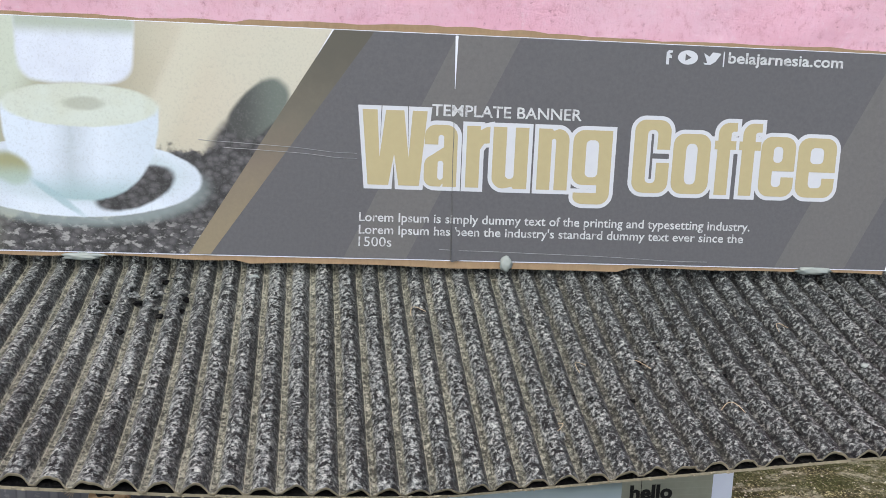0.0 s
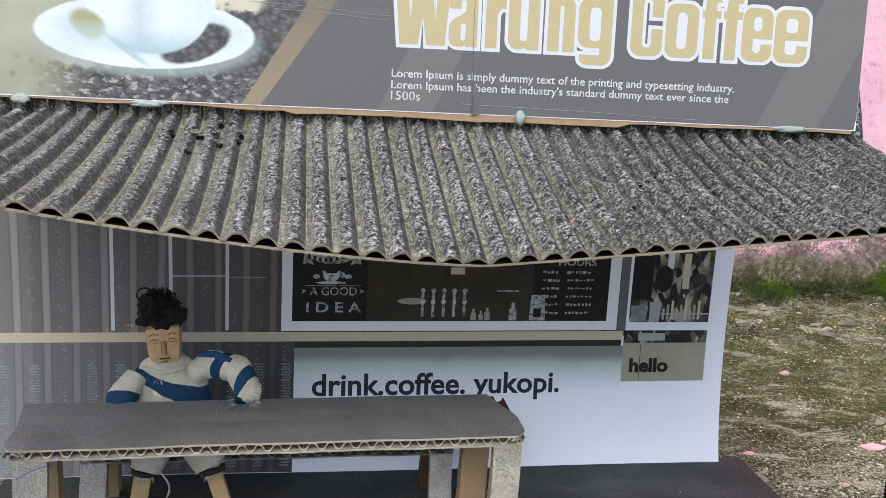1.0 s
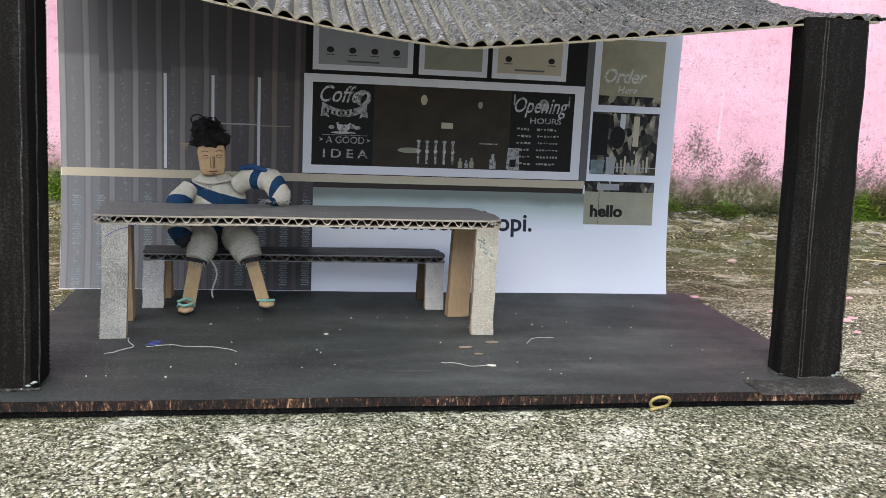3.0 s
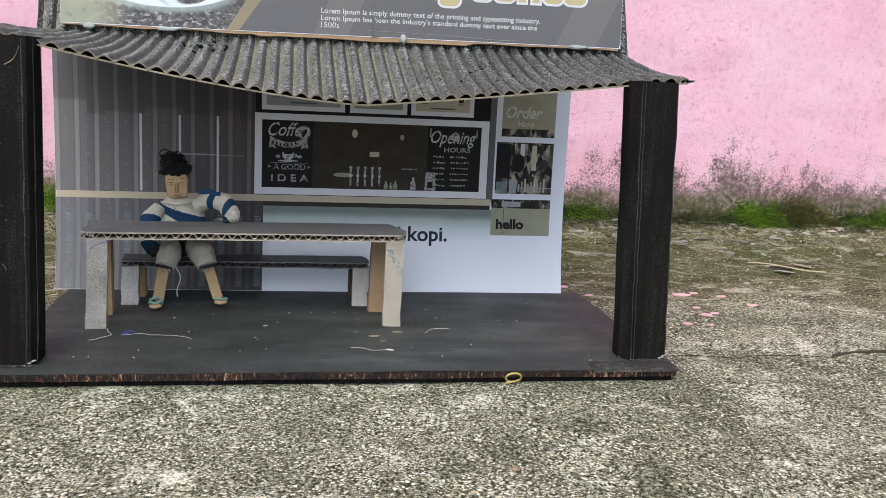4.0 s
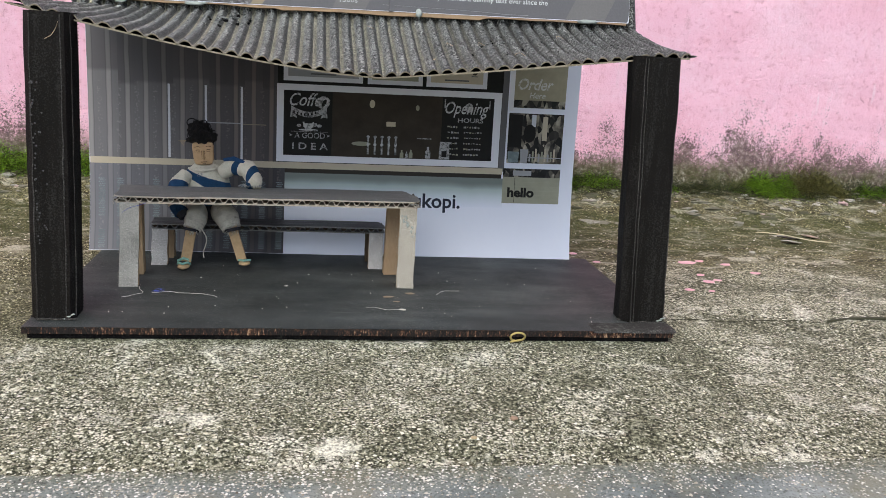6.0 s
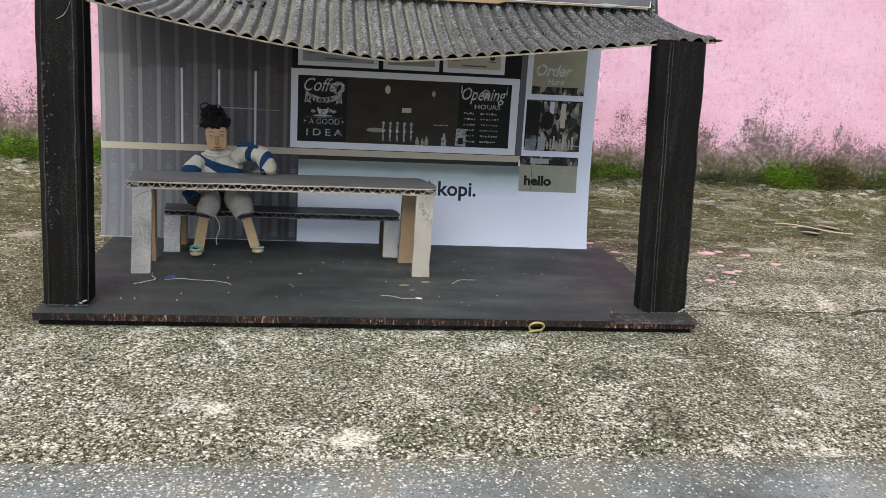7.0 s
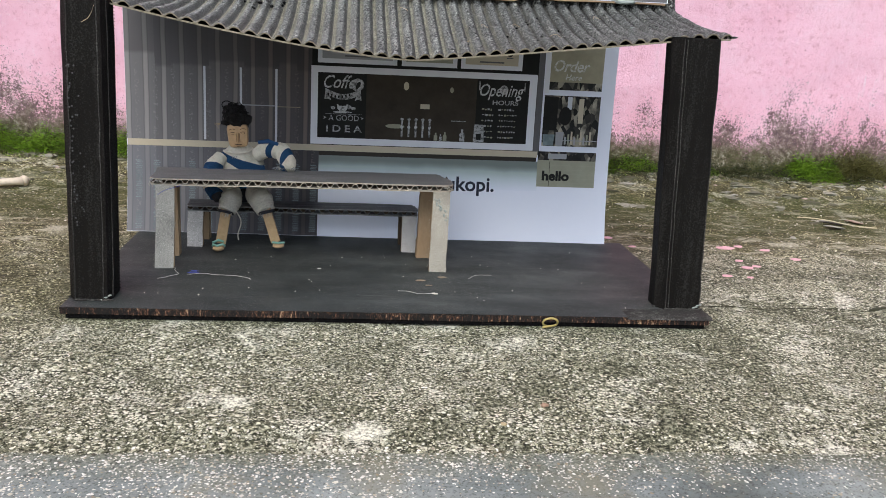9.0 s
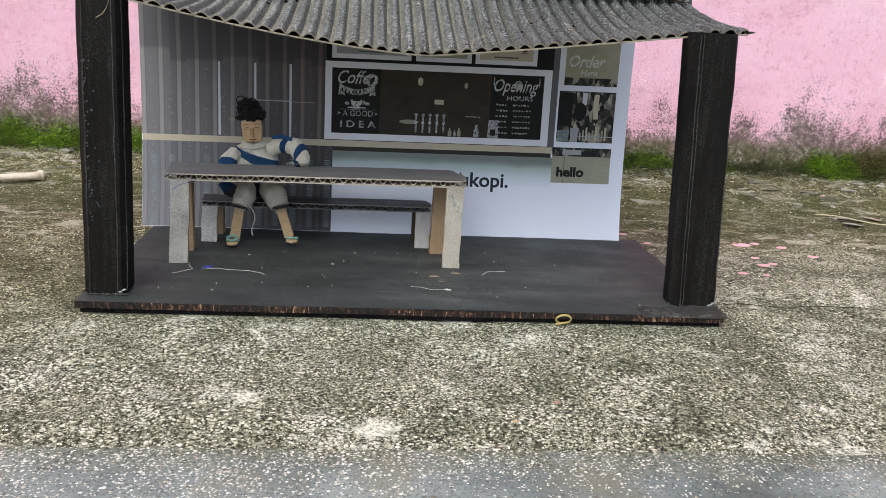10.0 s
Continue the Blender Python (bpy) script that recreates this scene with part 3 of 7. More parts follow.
def prism(bm, outline, lo, hi, shear=(0, 0), mat=0):
    """A column over a closed outline of (x, y), leaning by shear towards its top."""
    a = [bm.verts.new((x, y, lo)) for x, y in outline]
    b = [bm.verts.new((x + shear[0], y + shear[1], hi)) for x, y in outline]
    n = len(outline)
    faces = [bm.faces.new(a[::-1]), bm.faces.new(b)]
    faces += [bm.faces.new((a[i], a[(i + 1) % n], b[(i + 1) % n], b[i])) for i in range(n)]
    for f in faces:
        f.material_index = mat
    return bm


def tube(bm, points, radius, sides=6, mat=0, taper=None):
    """A round tube along points; radius may be one number or one for each point."""
    points = [Vector(p) for p in points]
    radii = radius if isinstance(radius, (list, tuple)) else [radius] * len(points)
    rings = []
    for i, p in enumerate(points):
        d = (points[min(i + 1, len(points) - 1)] - points[max(i - 1, 0)]).normalized()
        u = d.cross(Vector((0, 0, 1)) if abs(d.z) < 0.9 else Vector((1, 0, 0))).normalized()
        w = d.cross(u)
        rings.append([bm.verts.new(p + radii[i] * (math.cos(a) * u + math.sin(a) * w)) for a in [2 * math.pi * k / sides for k in range(sides)]])
    made = [bm.faces.new(rings[0]), bm.faces.new(rings[-1][::-1])]
    for r, s in zip(rings, rings[1:]):
        made += [bm.faces.new((r[k], s[k], s[(k + 1) % sides], r[(k + 1) % sides])) for k in range(sides)]
    for f in made:
        f.material_index = mat
    return made


def blob(bm, place, size, mat=0, sub=2, rough=0.0, seed=0):
    old = set(bm.faces)
    r = bmesh.ops.create_icosphere(bm, subdivisions=sub, radius=1)
    for v in r["verts"]:
        k = 1 + rough * noise.noise(v.co * 2.3 + Vector((seed * 3.1, 0, 0)))
        v.co = Vector([c * s * k + p for c, s, p in zip(v.co, size, place)])
    made = [f for f in bm.faces if f not in old]
    for f in made:
        f.material_index = mat
    return made


def sheet(bm, us, vs, where, mat=0):
    """A grid over us and vs laid out by where(u, v)."""
    rows = [[bm.verts.new(where(u, v)) for u in us] for v in vs]
    for r, s in zip(rows, rows[1:]):
        for k in range(len(us) - 1):
            bm.faces.new((r[k], r[k + 1], s[k + 1], s[k])).material_index = mat
    return bm


def steps(a, b, n):
    return [a + (b - a) * k / n for k in range(n + 1)]


def lettering(text, u0, u1, v0, v1, bold=0.0, slant=0.0):
    """The triangles of a line of built-in type, fitted into a box of the sheet."""
    cu = bpy.data.curves.new("type", "FONT")
    cu.body, cu.offset, cu.shear, cu.resolution_u = text, bold, slant, 3
    ob = new("type", cu)
    me = bpy.data.meshes.new_from_object(ob.evaluated_get(bpy.context.evaluated_depsgraph_get()))
    bpy.data.objects.remove(ob)
    bpy.data.curves.remove(cu)
    co = np.array([v.co[:] for v in me.vertices])
    polys = [tuple(p.vertices) for p in me.polygons]
    bpy.data.meshes.remove(me)
    lo, hi = co.min(0), co.max(0)
    uv = [(u0 + (x - lo[0]) / (hi[0] - lo[0]) * (u1 - u0), v0 + (y - lo[1]) / (hi[1] - lo[1]) * (v1 - v0)) for x, y, _ in co]
    return uv, polys


# ---- the yard: ground, cement strip, wall ----
def lumps(x, y, scale):
    return noise.noise(Vector((x * scale, y * scale, 0.37)))


def ground_height(x, y):
    z = 0.0007 * lumps(x, y, 90) + 0.0005 * lumps(x + 3, y, 210) + 0.0014 * lumps(x, y + 5, 17)
    rise = min(1, max(0, (y - 0.27) / 0.11))
    z += 0.02 * rise * rise * (3 - 2 * rise) + rise * (0.004 * lumps(x, y, 45) + 0.0025 * lumps(x, y, 120))
    near = min(1, max(0, (-0.105 - y) / 0.02))
    z = z * (1 - near) - 0.0012 * near
    under = 1 if -0.02 < x < 0.33 and -0.012 < y < 0.16 else 0
    return min(z, -0.0002) if under else z


def build_ground():
    bm = bmesh.new()
    xs = [-40, -12, -4, -1.5, -0.8, -0.5] + steps(-0.36, 0.9, 420) + [1.1, 1.6, 4, 12, 40]
    ys = [-40, -12, -4, -1.5, -0.6, -0.3] + steps(-0.16, 0.4, 190) + [0.44]
    sheet(bm, xs, ys, lambda x, y: (x, y, ground_height(x, y)))
    solid("ground", bm, CONCRETE, "weathered rough concrete yard with pale lime specks and damp mossy edge", "ground", "structure", smooth=True)


def build_strip():
    def where(x, v):
        edge = -0.125 + 0.0016 * lumps(x, 1, 60) + 0.0007 * lumps(x, 2, 260)
        y = edge if v == 0 else edge - 0.0012 if v < 0.01 else -0.125 - v
        return (x, y, -0.0006 if v == 0 else 0.0004 + 0.0003 * lumps(x, y, 70))
    bm = bmesh.new()
    xs = [-40, -8, -2, -0.6] + steps(-0.3, 0.7, 500) + [1, 3, 10, 40]
    sheet(bm, xs, [12, 3, 0.9, 0.3] + steps(0.12, 0.004, 30) + [0.002, 0], where)
    solid("pavement", bm, CEMENT, "smooth dark grey cement strip with pale grit along the yard", "pavement", "structure", smooth=True)


WALL_Y = 0.387


def build_wall():
    def where(x, z):
        return (x, WALL_Y - 0.0012 * lumps(x, z, 40) - 0.0007 * lumps(x, z, 130) - 0.003 * lumps(x, z, 6), z)
    bm = bmesh.new()
    xs = [-6, -2, -0.9, -0.6] + steps(-0.45, 1.15, 260) + [1.4, 2, 6]
    zs = [-0.02] + steps(0.0, 0.42, 80) + [0.6, 1.2, 2.4]
    sheet(bm, xs, zs, where)
    box(bm, (-6, WALL_Y + 0.006, -0.02), (6, WALL_Y + 0.12, 2.395))
    solid("wall_north", bm, PINK, "pink limewashed plaster wall, mouldy and flaking at its foot", "wall", "structure", smooth=True)


build_ground()
build_strip()
build_wall()


# ---- the model's base board ----
def build_base():
    t = thing("base_board", (0.155, 0.0725, 0), "black painted cardboard base board with a scuffed brown edge", "base board")
    bm = bmesh.new()
    def top(x, y):
        return (x, y, 0.006 + 0.0002 * lumps(x, y, 18))
    sheet(bm, steps(0.0, 0.317, 60), steps(0.0, 0.149, 28), top)
    part("board_top", bm, FLOOR, t, "black painted top, dusty and scratched", smooth=True)
    bm = bmesh.new()
    xs = steps(0.0, 0.317, 120)
    def edge(x, z):
        return (x, -0.0004 - 0.0004 * lumps(x, z, 160), z + 0.0003 * lumps(x, 4, 18))
    sheet(bm, xs, steps(0.0026, 0.0059, 4), edge)
    box(bm, (0.0002, 0.0004, 0.0026), (0.3168, 0.1488, 0.00555))
    part("upper_layer", bm, PLY, t, "rough brown layered edge", smooth=False)
    # Inset layer, black to put the shaded gap under the board into colour.
    bm = bmesh.new()
    box(bm, (0.002, 0.0012, 0.0), (0.3155, 0.1475, 0.0026), 0.0003)
    part("lower_layer", bm, BLACK, t)
    bm = bmesh.new()
    rng = random.Random(3)
    for k in range(420):
        x = 0.317 * rng.random()
        p = Vector((x, -0.0003, 0.0058 - 0.0005 * rng.random()))
        d = Vector((rng.uniform(-1, 1), rng.uniform(-1, 0.2), rng.uniform(-0.8, 0.7))) * rng.uniform(0.0006, 0.0014)
        tube(bm, [p, p + d * 0.5, p + d], 0.00011, 3)
    fuzz = part("frayed_fibre", bm, BLACKEDGE, t, "grey paper fuzz along the cut edge")
    fuzz["kind"] = "stuff"
    bm = bmesh.new()
    sheet(bm, steps(0.274, 0.3185, 20), steps(-0.0016, 0.012, 6), lambda x, y: (x, y, 0.0064 + 0.0003 * lumps(x, y, 120) - (0.001 if y < -0.001 else 0)))
    part("paint_smear", bm, BLACKEDGE, t, "thick ragged patch of dried black paint")
    return t


build_base()


# ---- posts of folded black card ----
def build_post(outline, top, shear, seams, label):
    cx = sum(p[0] for p in outline) / len(outline)
    cy = sum(p[1] for p in outline) / len(outline)
    t = thing("post", (cx, cy, 0.006), label, "post", "posts of the stall")
    bm = bmesh.new()
    n = 24
    rings = []
    for k in range(n + 1):
        f = k / n
        z = 0.0062 + (top - 0.0062) * f
        rings.append([bm.verts.new((x + shear[0] * f + 0.0004 * lumps(x * 9, f, 7), y + shear[1] * f + 0.0003 * lumps(y * 9 + 2, f, 6), z)) for x, y in outline])
    m = len(outline)
    for r, s in zip(rings, rings[1:]):
        for i in range(m):
            bm.faces.new((r[i], r[(i + 1) % m], s[(i + 1) % m], s[i]))
    bm.faces.new(rings[-1])
    bm.faces.new(rings[0][::-1])
    body = part("body", bm, POSTCARD, t)
    for x, y in seams:
        bm = bmesh.new()
        pts = [(x + shear[0] * f + 0.0005 * lumps(x * 5, f, 13), y + shear[1] * f, 0.007 + (top - 0.008) * f) for f in steps(0, 1, 30)]
        tube(bm, pts, 0.00028, 4)
        part("seam", bm, BLACKEDGE, body, "frayed paper edge of a fold")
    bm = bmesh.new()
    xs = [p[0] for p in outline]
    ys = [p[1] for p in outline]
    for k in range(16):
        f = k / 15
        blob(bm, (min(xs) + (max(xs) - min(xs)) * f, min(ys) + 0.001 * lumps(f, 3, 9) + (0.004 if f < 0.2 else 0), 0.0065), (0.0014, 0.0008, 0.0006), 0, 1, 0.4, k)
    part("glue_bead", bm, BLACKEDGE, t, "dusty glue bead at the foot")
    bm = bmesh.new()
    for k in range(5):
        blob(bm, (max(xs) - 0.0045 + 0.001 * k, min(ys) + 0.0006 * (k % 2), 0.0066 + 0.0006 * k), (0.0008, 0.0005, 0.0004), 0, 2, 0.6, k)
    part("glue_tear", bm, GLUE, t, "pale glossy glue at the foot", smooth=True)
    bm = bmesh.new()
    edge_at = max(outline)
    for k in range(90):
        f = k / 89
        blob(bm, (edge_at[0] + shear[0] * f, edge_at[1] + shear[1] * f, 0.008 + (top - 0.01) * f), (0.00022, 0.00022, 0.0004), 0, 1)
    part("ribbed_edge", bm, BLACK, t, "cut edge with the ends of the fluting")
    return t


build_post([(0.0007, 0.0135), (0.0042, 0.0095), (0.0192, 0.0095), (0.0208, 0.0135), (0.0208, 0.025), (0.0007, 0.025)], 0.1472, (0.0018, 0.006), [(0.0042, 0.0094), (0.0175, 0.0093), (0.0208, 0.0133)], "black painted folded cardboard post with beads of dried paint")
build_post([(0.2938, 0.0175), (0.2982, 0.0126), (0.2999, 0.0136), (0.3168, 0.014), (0.3174, 0.027), (0.2945, 0.0275)], 0.1435, (-0.0052, 0.006), [(0.2982, 0.0125), (0.3001, 0.0135), (0.3168, 0.0139)], "leaning black painted folded cardboard post with a torn seam")

# beads of paint on the post are parts of it
bm = bmesh.new()
rng = random.Random(4)
for k in range(46):
    z = 0.118 - 0.075 * rng.random() ** 1.3
    blob(bm, (0.006 + 0.006 * rng.random() * rng.random() + 0.0008, 0.0093, z), (0.0005, 0.0004, 0.00055), 0, 1)
part("paint_bead", bm, m_plain("glossy_black_paint", (0.05, 0.05, 0.05), 0.12), bpy.data.objects["post"], "beads of dried glossy paint", smooth=True)


for pts in (((0.0125, 0.1352), (0.0155, 0.137), (0.0172, 0.1395), (0.0185, 0.143)), ((0.006, 0.119), (0.0068, 0.1225), (0.0058, 0.126))):
    bm = bmesh.new()
    tube(bm, [(x, 0.0147, z) for x, z in pts], 0.00012, 5)
    part("fibre", bm, PALEKRAFT, bpy.data.objects["post"], "stray pale fibre", smooth=True)


# ---- roof of single faced corrugated card ----
PITCH, FLUTE = 0.00702, 0.0028


def spread(x):
    return (0.163 - x) / 0.166 if x < 0.163 else (x - 0.163) / 0.152


def roof_base(x, v):
    """A place on the roof's liner: v 0 at the eave, 1 under the banner, 2 at the back."""
    d = max(0.0, spread(x))
    ze = 0.1253 + (0.0243 * d ** 1.5 if x < 0.163 else 0.0195 * d ** 1.1)
    if x > 0.302:
        ze -= (x - 0.302) * 0.1
    ye = 0.038 - 0.0155 * d ** 1.25
    yb, zb = 0.1297 - 0.0805 * x, 0.1515 + 0.015 * x
    if v <= 1:
        return Vector((x, ye + (yb - ye) * v, ze + (zb - ze) * v ** (1 + 0.8 * d)))
    w = v - 1
    return Vector((x, yb + 0.018 * w, zb + 0.046 * w))


def roof_normal(x, v):
    a = roof_base(x, max(0, v - 0.02))
    b = roof_base(x, min(2, v + 0.02))
    t = (b - a).normalized()
    return Vector((0, -t.z, t.y))


def flute(u):
    """Height of the fluting along the roof, 0 to 1: broad round ridges with narrow valleys."""
    f = abs((u + 0.5) % 1.0 - 0.5) / 0.42
    return max(0.0, 1 - f ** 2.3) if f < 1 else 0.0


def build_roof():
    t = thing("roof", (0.155, 0.02, 0.1405), "black sprayed corrugated cardboard roof sagging between the posts", "roof")
    x0, x1 = -0.0065, 0.3185
    vs = steps(0, 1, 110) + steps(1.06, 2, 10)
    xs = steps(x0, x1, int((x1 - x0) / PITCH * 18))

    def top(lift):
        def where(x, v):
            wob = 0.0004 * lumps(x, v * 0.09, 11) + 0.00008 * lumps(x, v * 0.09, 160)
            h = flute(x / PITCH)
            h *= 1 + 0.16 * lumps(x, v * 0.1, 120) + 0.1 * lumps(x * 2, v * 0.1, 260)
            front = max(0.0, 1 - v / 0.06)
            h *= 1 - front * (0.2 + 0.3 * abs(lumps(round(x / PITCH) * 3.7, 1, 5)))
            dent = max(0, 1 - math.hypot(x - 0.085, (v - 0.8) * 0.09) / 0.009)
            h *= 1 - 0.55 * dent * (0.5 + 0.5 * lumps(x, v * 0.1, 400))
            h += 0.09 * h * lumps(x, v * 0.09, 700) + 0.05 * lumps(x, v * 0.09, 1300) * h
            p = roof_base(x, v)
            p.x -= wob
            p.y += 0.0009 * lumps(x, 0, 130) * (1 - min(1, v * 6))
            if x < 0.002 and v < 0.3:
                p.z += 0.35 * (0.002 - x) * (1 - v / 0.3)
            p.y -= 0.0011 * front * lumps(x, 7, 420)
            return p + roof_normal(x, v) * (0.0005 + FLUTE * h + lift)
        return where
    bm = bmesh.new()
    upper, lower = top(0.0), top(-0.00072)
    sheet(bm, xs, vs, upper)
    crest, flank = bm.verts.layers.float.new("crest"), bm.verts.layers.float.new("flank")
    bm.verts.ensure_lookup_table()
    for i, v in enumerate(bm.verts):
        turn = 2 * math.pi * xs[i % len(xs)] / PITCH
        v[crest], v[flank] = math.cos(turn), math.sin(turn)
    a = [bm.verts.new(upper(x, 0)) for x in xs]
    b = [bm.verts.new(lower(x, 0)) for x in xs]
    # Black inner strip puts the shade inside the flute holes into colour.
    c = [[bm.verts.new(lower(x, v)) for x in xs] for v in (0.02, 0.05, 0.09, 0.14)]
    for k in range(len(xs) - 1):
        bm.faces.new((b[k], b[k + 1], a[k + 1], a[k])).material_index = 1
        for lo, hi in zip([b] + c, c):
            bm.faces.new((hi[k], hi[k + 1], lo[k + 1], lo[k])).material_index = 2
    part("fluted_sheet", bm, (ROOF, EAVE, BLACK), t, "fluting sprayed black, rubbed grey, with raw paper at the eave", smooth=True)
    bm = bmesh.new()
    cs = steps(x0 + 0.001, x1 - 0.001, 160)
    sheet(bm, cs, vs, lambda x, v: roof_base(x, v))
    sheet(bm, cs[::-1], vs, lambda x, v: roof_base(x, v) - roof_normal(x, v) * 0.0006, 1)
    front = [[bm.verts.new(roof_base(x, 0) - roof_normal(x, 0) * k + Vector((0, -0.0003, 0))) for x in cs] for k in (-0.0002, 0.0006)]
    for k in range(len(cs) - 1):
        bm.faces.new((front[1][k], front[1][k + 1], front[0][k + 1], front[0][k])).material_index = 2
    # The liner's upper face is black for the shade within the flutes.
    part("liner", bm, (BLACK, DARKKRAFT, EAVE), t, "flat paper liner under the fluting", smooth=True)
    # torn flaps near the banner; black lumps put the shade of holes into colour
    rng = random.Random(7)
    def flap(x, v, size, along, mat, label, lift):
        p = roof_base(x, v) + roof_normal(x, v) * (FLUTE * lift)
        up = roof_normal(x, v)
        bm = bmesh.new()
        ang = rng.uniform(0, 6.28)
        ring = []
        for a in steps(0, 5.5, 8):
            r = size * rng.uniform(0.5, 1.15)
            ring.append(Vector((math.cos(ang + a) * r, math.sin(ang + a) * r * along, 0)) + up * rng.uniform(-0.1, 0.5) * size)
        lo = [bm.verts.new(p + q) for q in ring]
        hi = [bm.verts.new(p + q * 0.94 + up * 0.0003) for q in ring]
        bm.faces.new(lo[::-1])
        bm.faces.new(hi)
        for i in range(len(ring)):
            bm.faces.new((lo[i], lo[(i + 1) % len(ring)], hi[(i + 1) % len(ring)], hi[i]))
        bmesh.ops.triangulate(bm, faces=bm.faces[:])
        part("torn_flap", bm, mat, t, label)
    for row in range(5):
        for k in range(4):
            x, v = 0.0715 + 0.0068 * k + rng.uniform(-0.0018, 0.0018), 0.64 + 0.055 * row + 0.035 * k + rng.uniform(-0.03, 0.03)
            if (row, k) in ((0, 3), (4, 0), (4, 1), (0, 2)):
                continue
            flap(x, v, rng.uniform(0.0014, 0.0027), 0.75, ROOF, "torn grey flap of paper", 0.95)
            if rng.random() < 0.75:
                bm = bmesh.new()
                blob(bm, roof_base(x + 0.0012, v - 0.03) + roof_normal(x, v) * (FLUTE * 0.86), (rng.uniform(0.0007, 0.0017), rng.uniform(0.0005, 0.0011), 0.0008), 0, 2, 0.8, row * 7 + k)
                part("tear", bm, BLACK, t, "black lump standing in for the shade of a torn hole")
    for k in range(16):
        x, v = rng.uniform(0.17, 0.3), rng.uniform(0.3, 0.95)
        x = round(x / PITCH) * PITCH + rng.uniform(-0.001, 0.001)
        flap(x, v, rng.uniform(0.0008, 0.0017), 0.9, ROOF, "torn flap of black paper", 0.97)
        bm = bmesh.new()
        blob(bm, roof_base(x + 0.001, v - 0.02) + roof_normal(x, v) * (FLUTE * 0.88), (0.0009, rng.uniform(0.0005, 0.0009), 0.0006), 0, 1, 0.7, k)
        part("tear", bm, BLACK, t, "black lump standing in for the shade of a torn hole")
    # raw paper shreds along the eave
    bm = bmesh.new()
    for k in range(150):
        x = rng.uniform(x0 + 0.002, x1 - 0.002)
        p = roof_base(x, 0) - roof_normal(x, 0) * rng.uniform(-0.0002, 0.0005) + Vector((0, -0.0004, 0))
        blob(bm, p, (rng.uniform(0.0002, 0.0008), 0.0003, rng.uniform(0.00012, 0.0003)), 0, 1, 0.8, k)
    ob = part("paper_shred", bm, EAVE, t, "ragged raw paper along the eave")
    ob["kind"] = "stuff"
    # specks of glue and pale dust stuck on the fluting
    for x, v, s in ((0.28, 0.43, 0.0015), (0.1125, 0.93, 0.0016), (0.021, 0.92, 0.0015)):
        bm = bmesh.new()
        p = roof_base(x, v) + roof_normal(x, v) * FLUTE
        blob(bm, p, (s, s * 0.7, s * 0.5), 0, 2, 0.4, int(x * 999))
        part("glue_drop", bm, GLUE, t, "drop of dried pale glue", smooth=True)
    bm = bmesh.new()
    for k in range(90):
        x, v = rng.uniform(0.19, 0.305), rng.uniform(0.15, 0.85)
        x = round(x / PITCH) * PITCH + rng.uniform(-0.0015, 0.0015)
        p = roof_base(x, v) + roof_normal(x, v) * (FLUTE * 0.98)
        blob(bm, p, (rng.uniform(0.0004, 0.0016), rng.uniform(0.0008, 0.0026), 0.0005), 0, 1, 0.6, k)
    ob = part("paint_crumb", bm, ROOF, t, "crumbs of flaking black paint", smooth=True)
    ob["kind"] = "stuff"
    # the torn, crumpled end of the sheet
    for k in range(13):
        v = rng.uniform(0.0, 0.5)
        p = roof_base(x1 - 0.0005, v) + Vector((rng.uniform(-0.0015, 0.0012), 0, FLUTE * rng.uniform(-0.4, 1.0)))
        bm = bmesh.new()
        d = Vector((rng.uniform(0.2, 1), rng.uniform(-0.8, 0.8), rng.uniform(-0.7, 0.5))).normalized() * rng.uniform(0.0015, 0.0035)
        w = d.cross(Vector((0.2, 0.3, 1))).normalized() * rng.uniform(0.0005, 0.0014)
        ring = [p - w, p + w, p + d * 0.6 + w * 0.8, p + d, p + d * 0.7 - w * 0.7]
        lo = [bm.verts.new(q) for q in ring]
        hi = [bm.verts.new(q + Vector((0, 0, 0.0003))) for q in ring]
        bm.faces.new(lo[::-1])
        bm.faces.new(hi)
        for i in range(5):
            bm.faces.new((lo[i], lo[(i + 1) % 5], hi[(i + 1) % 5], hi[i]))
        part("torn_flap", bm, BLACK if k % 2 else ROOF, t, "torn flap of black paper")
    # a few stray hairs of fibre
    for k in range(6):
        x, v = rng.uniform(0.12, 0.29), rng.uniform(0.05, 0.9)
        p = roof_base(x, v) + roof_normal(x, v) * (FLUTE + 0.0004)
        d = Vector((rng.uniform(-1, 1), rng.uniform(-1, 1), 0)).normalized() * 0.006
        bm = bmesh.new()
        tube(bm, [p + d * f + Vector((d.y, -d.x, 0)) * 0.4 * math.sin(f * 3) + Vector((0, 0, 0.0015 * math.sin(f * 3.1))) for f in steps(0, 1, 8)], 0.00009, 4)
        part("fibre", bm, PALEKRAFT, t, "stray pale fibre")
    return t


build_roof()


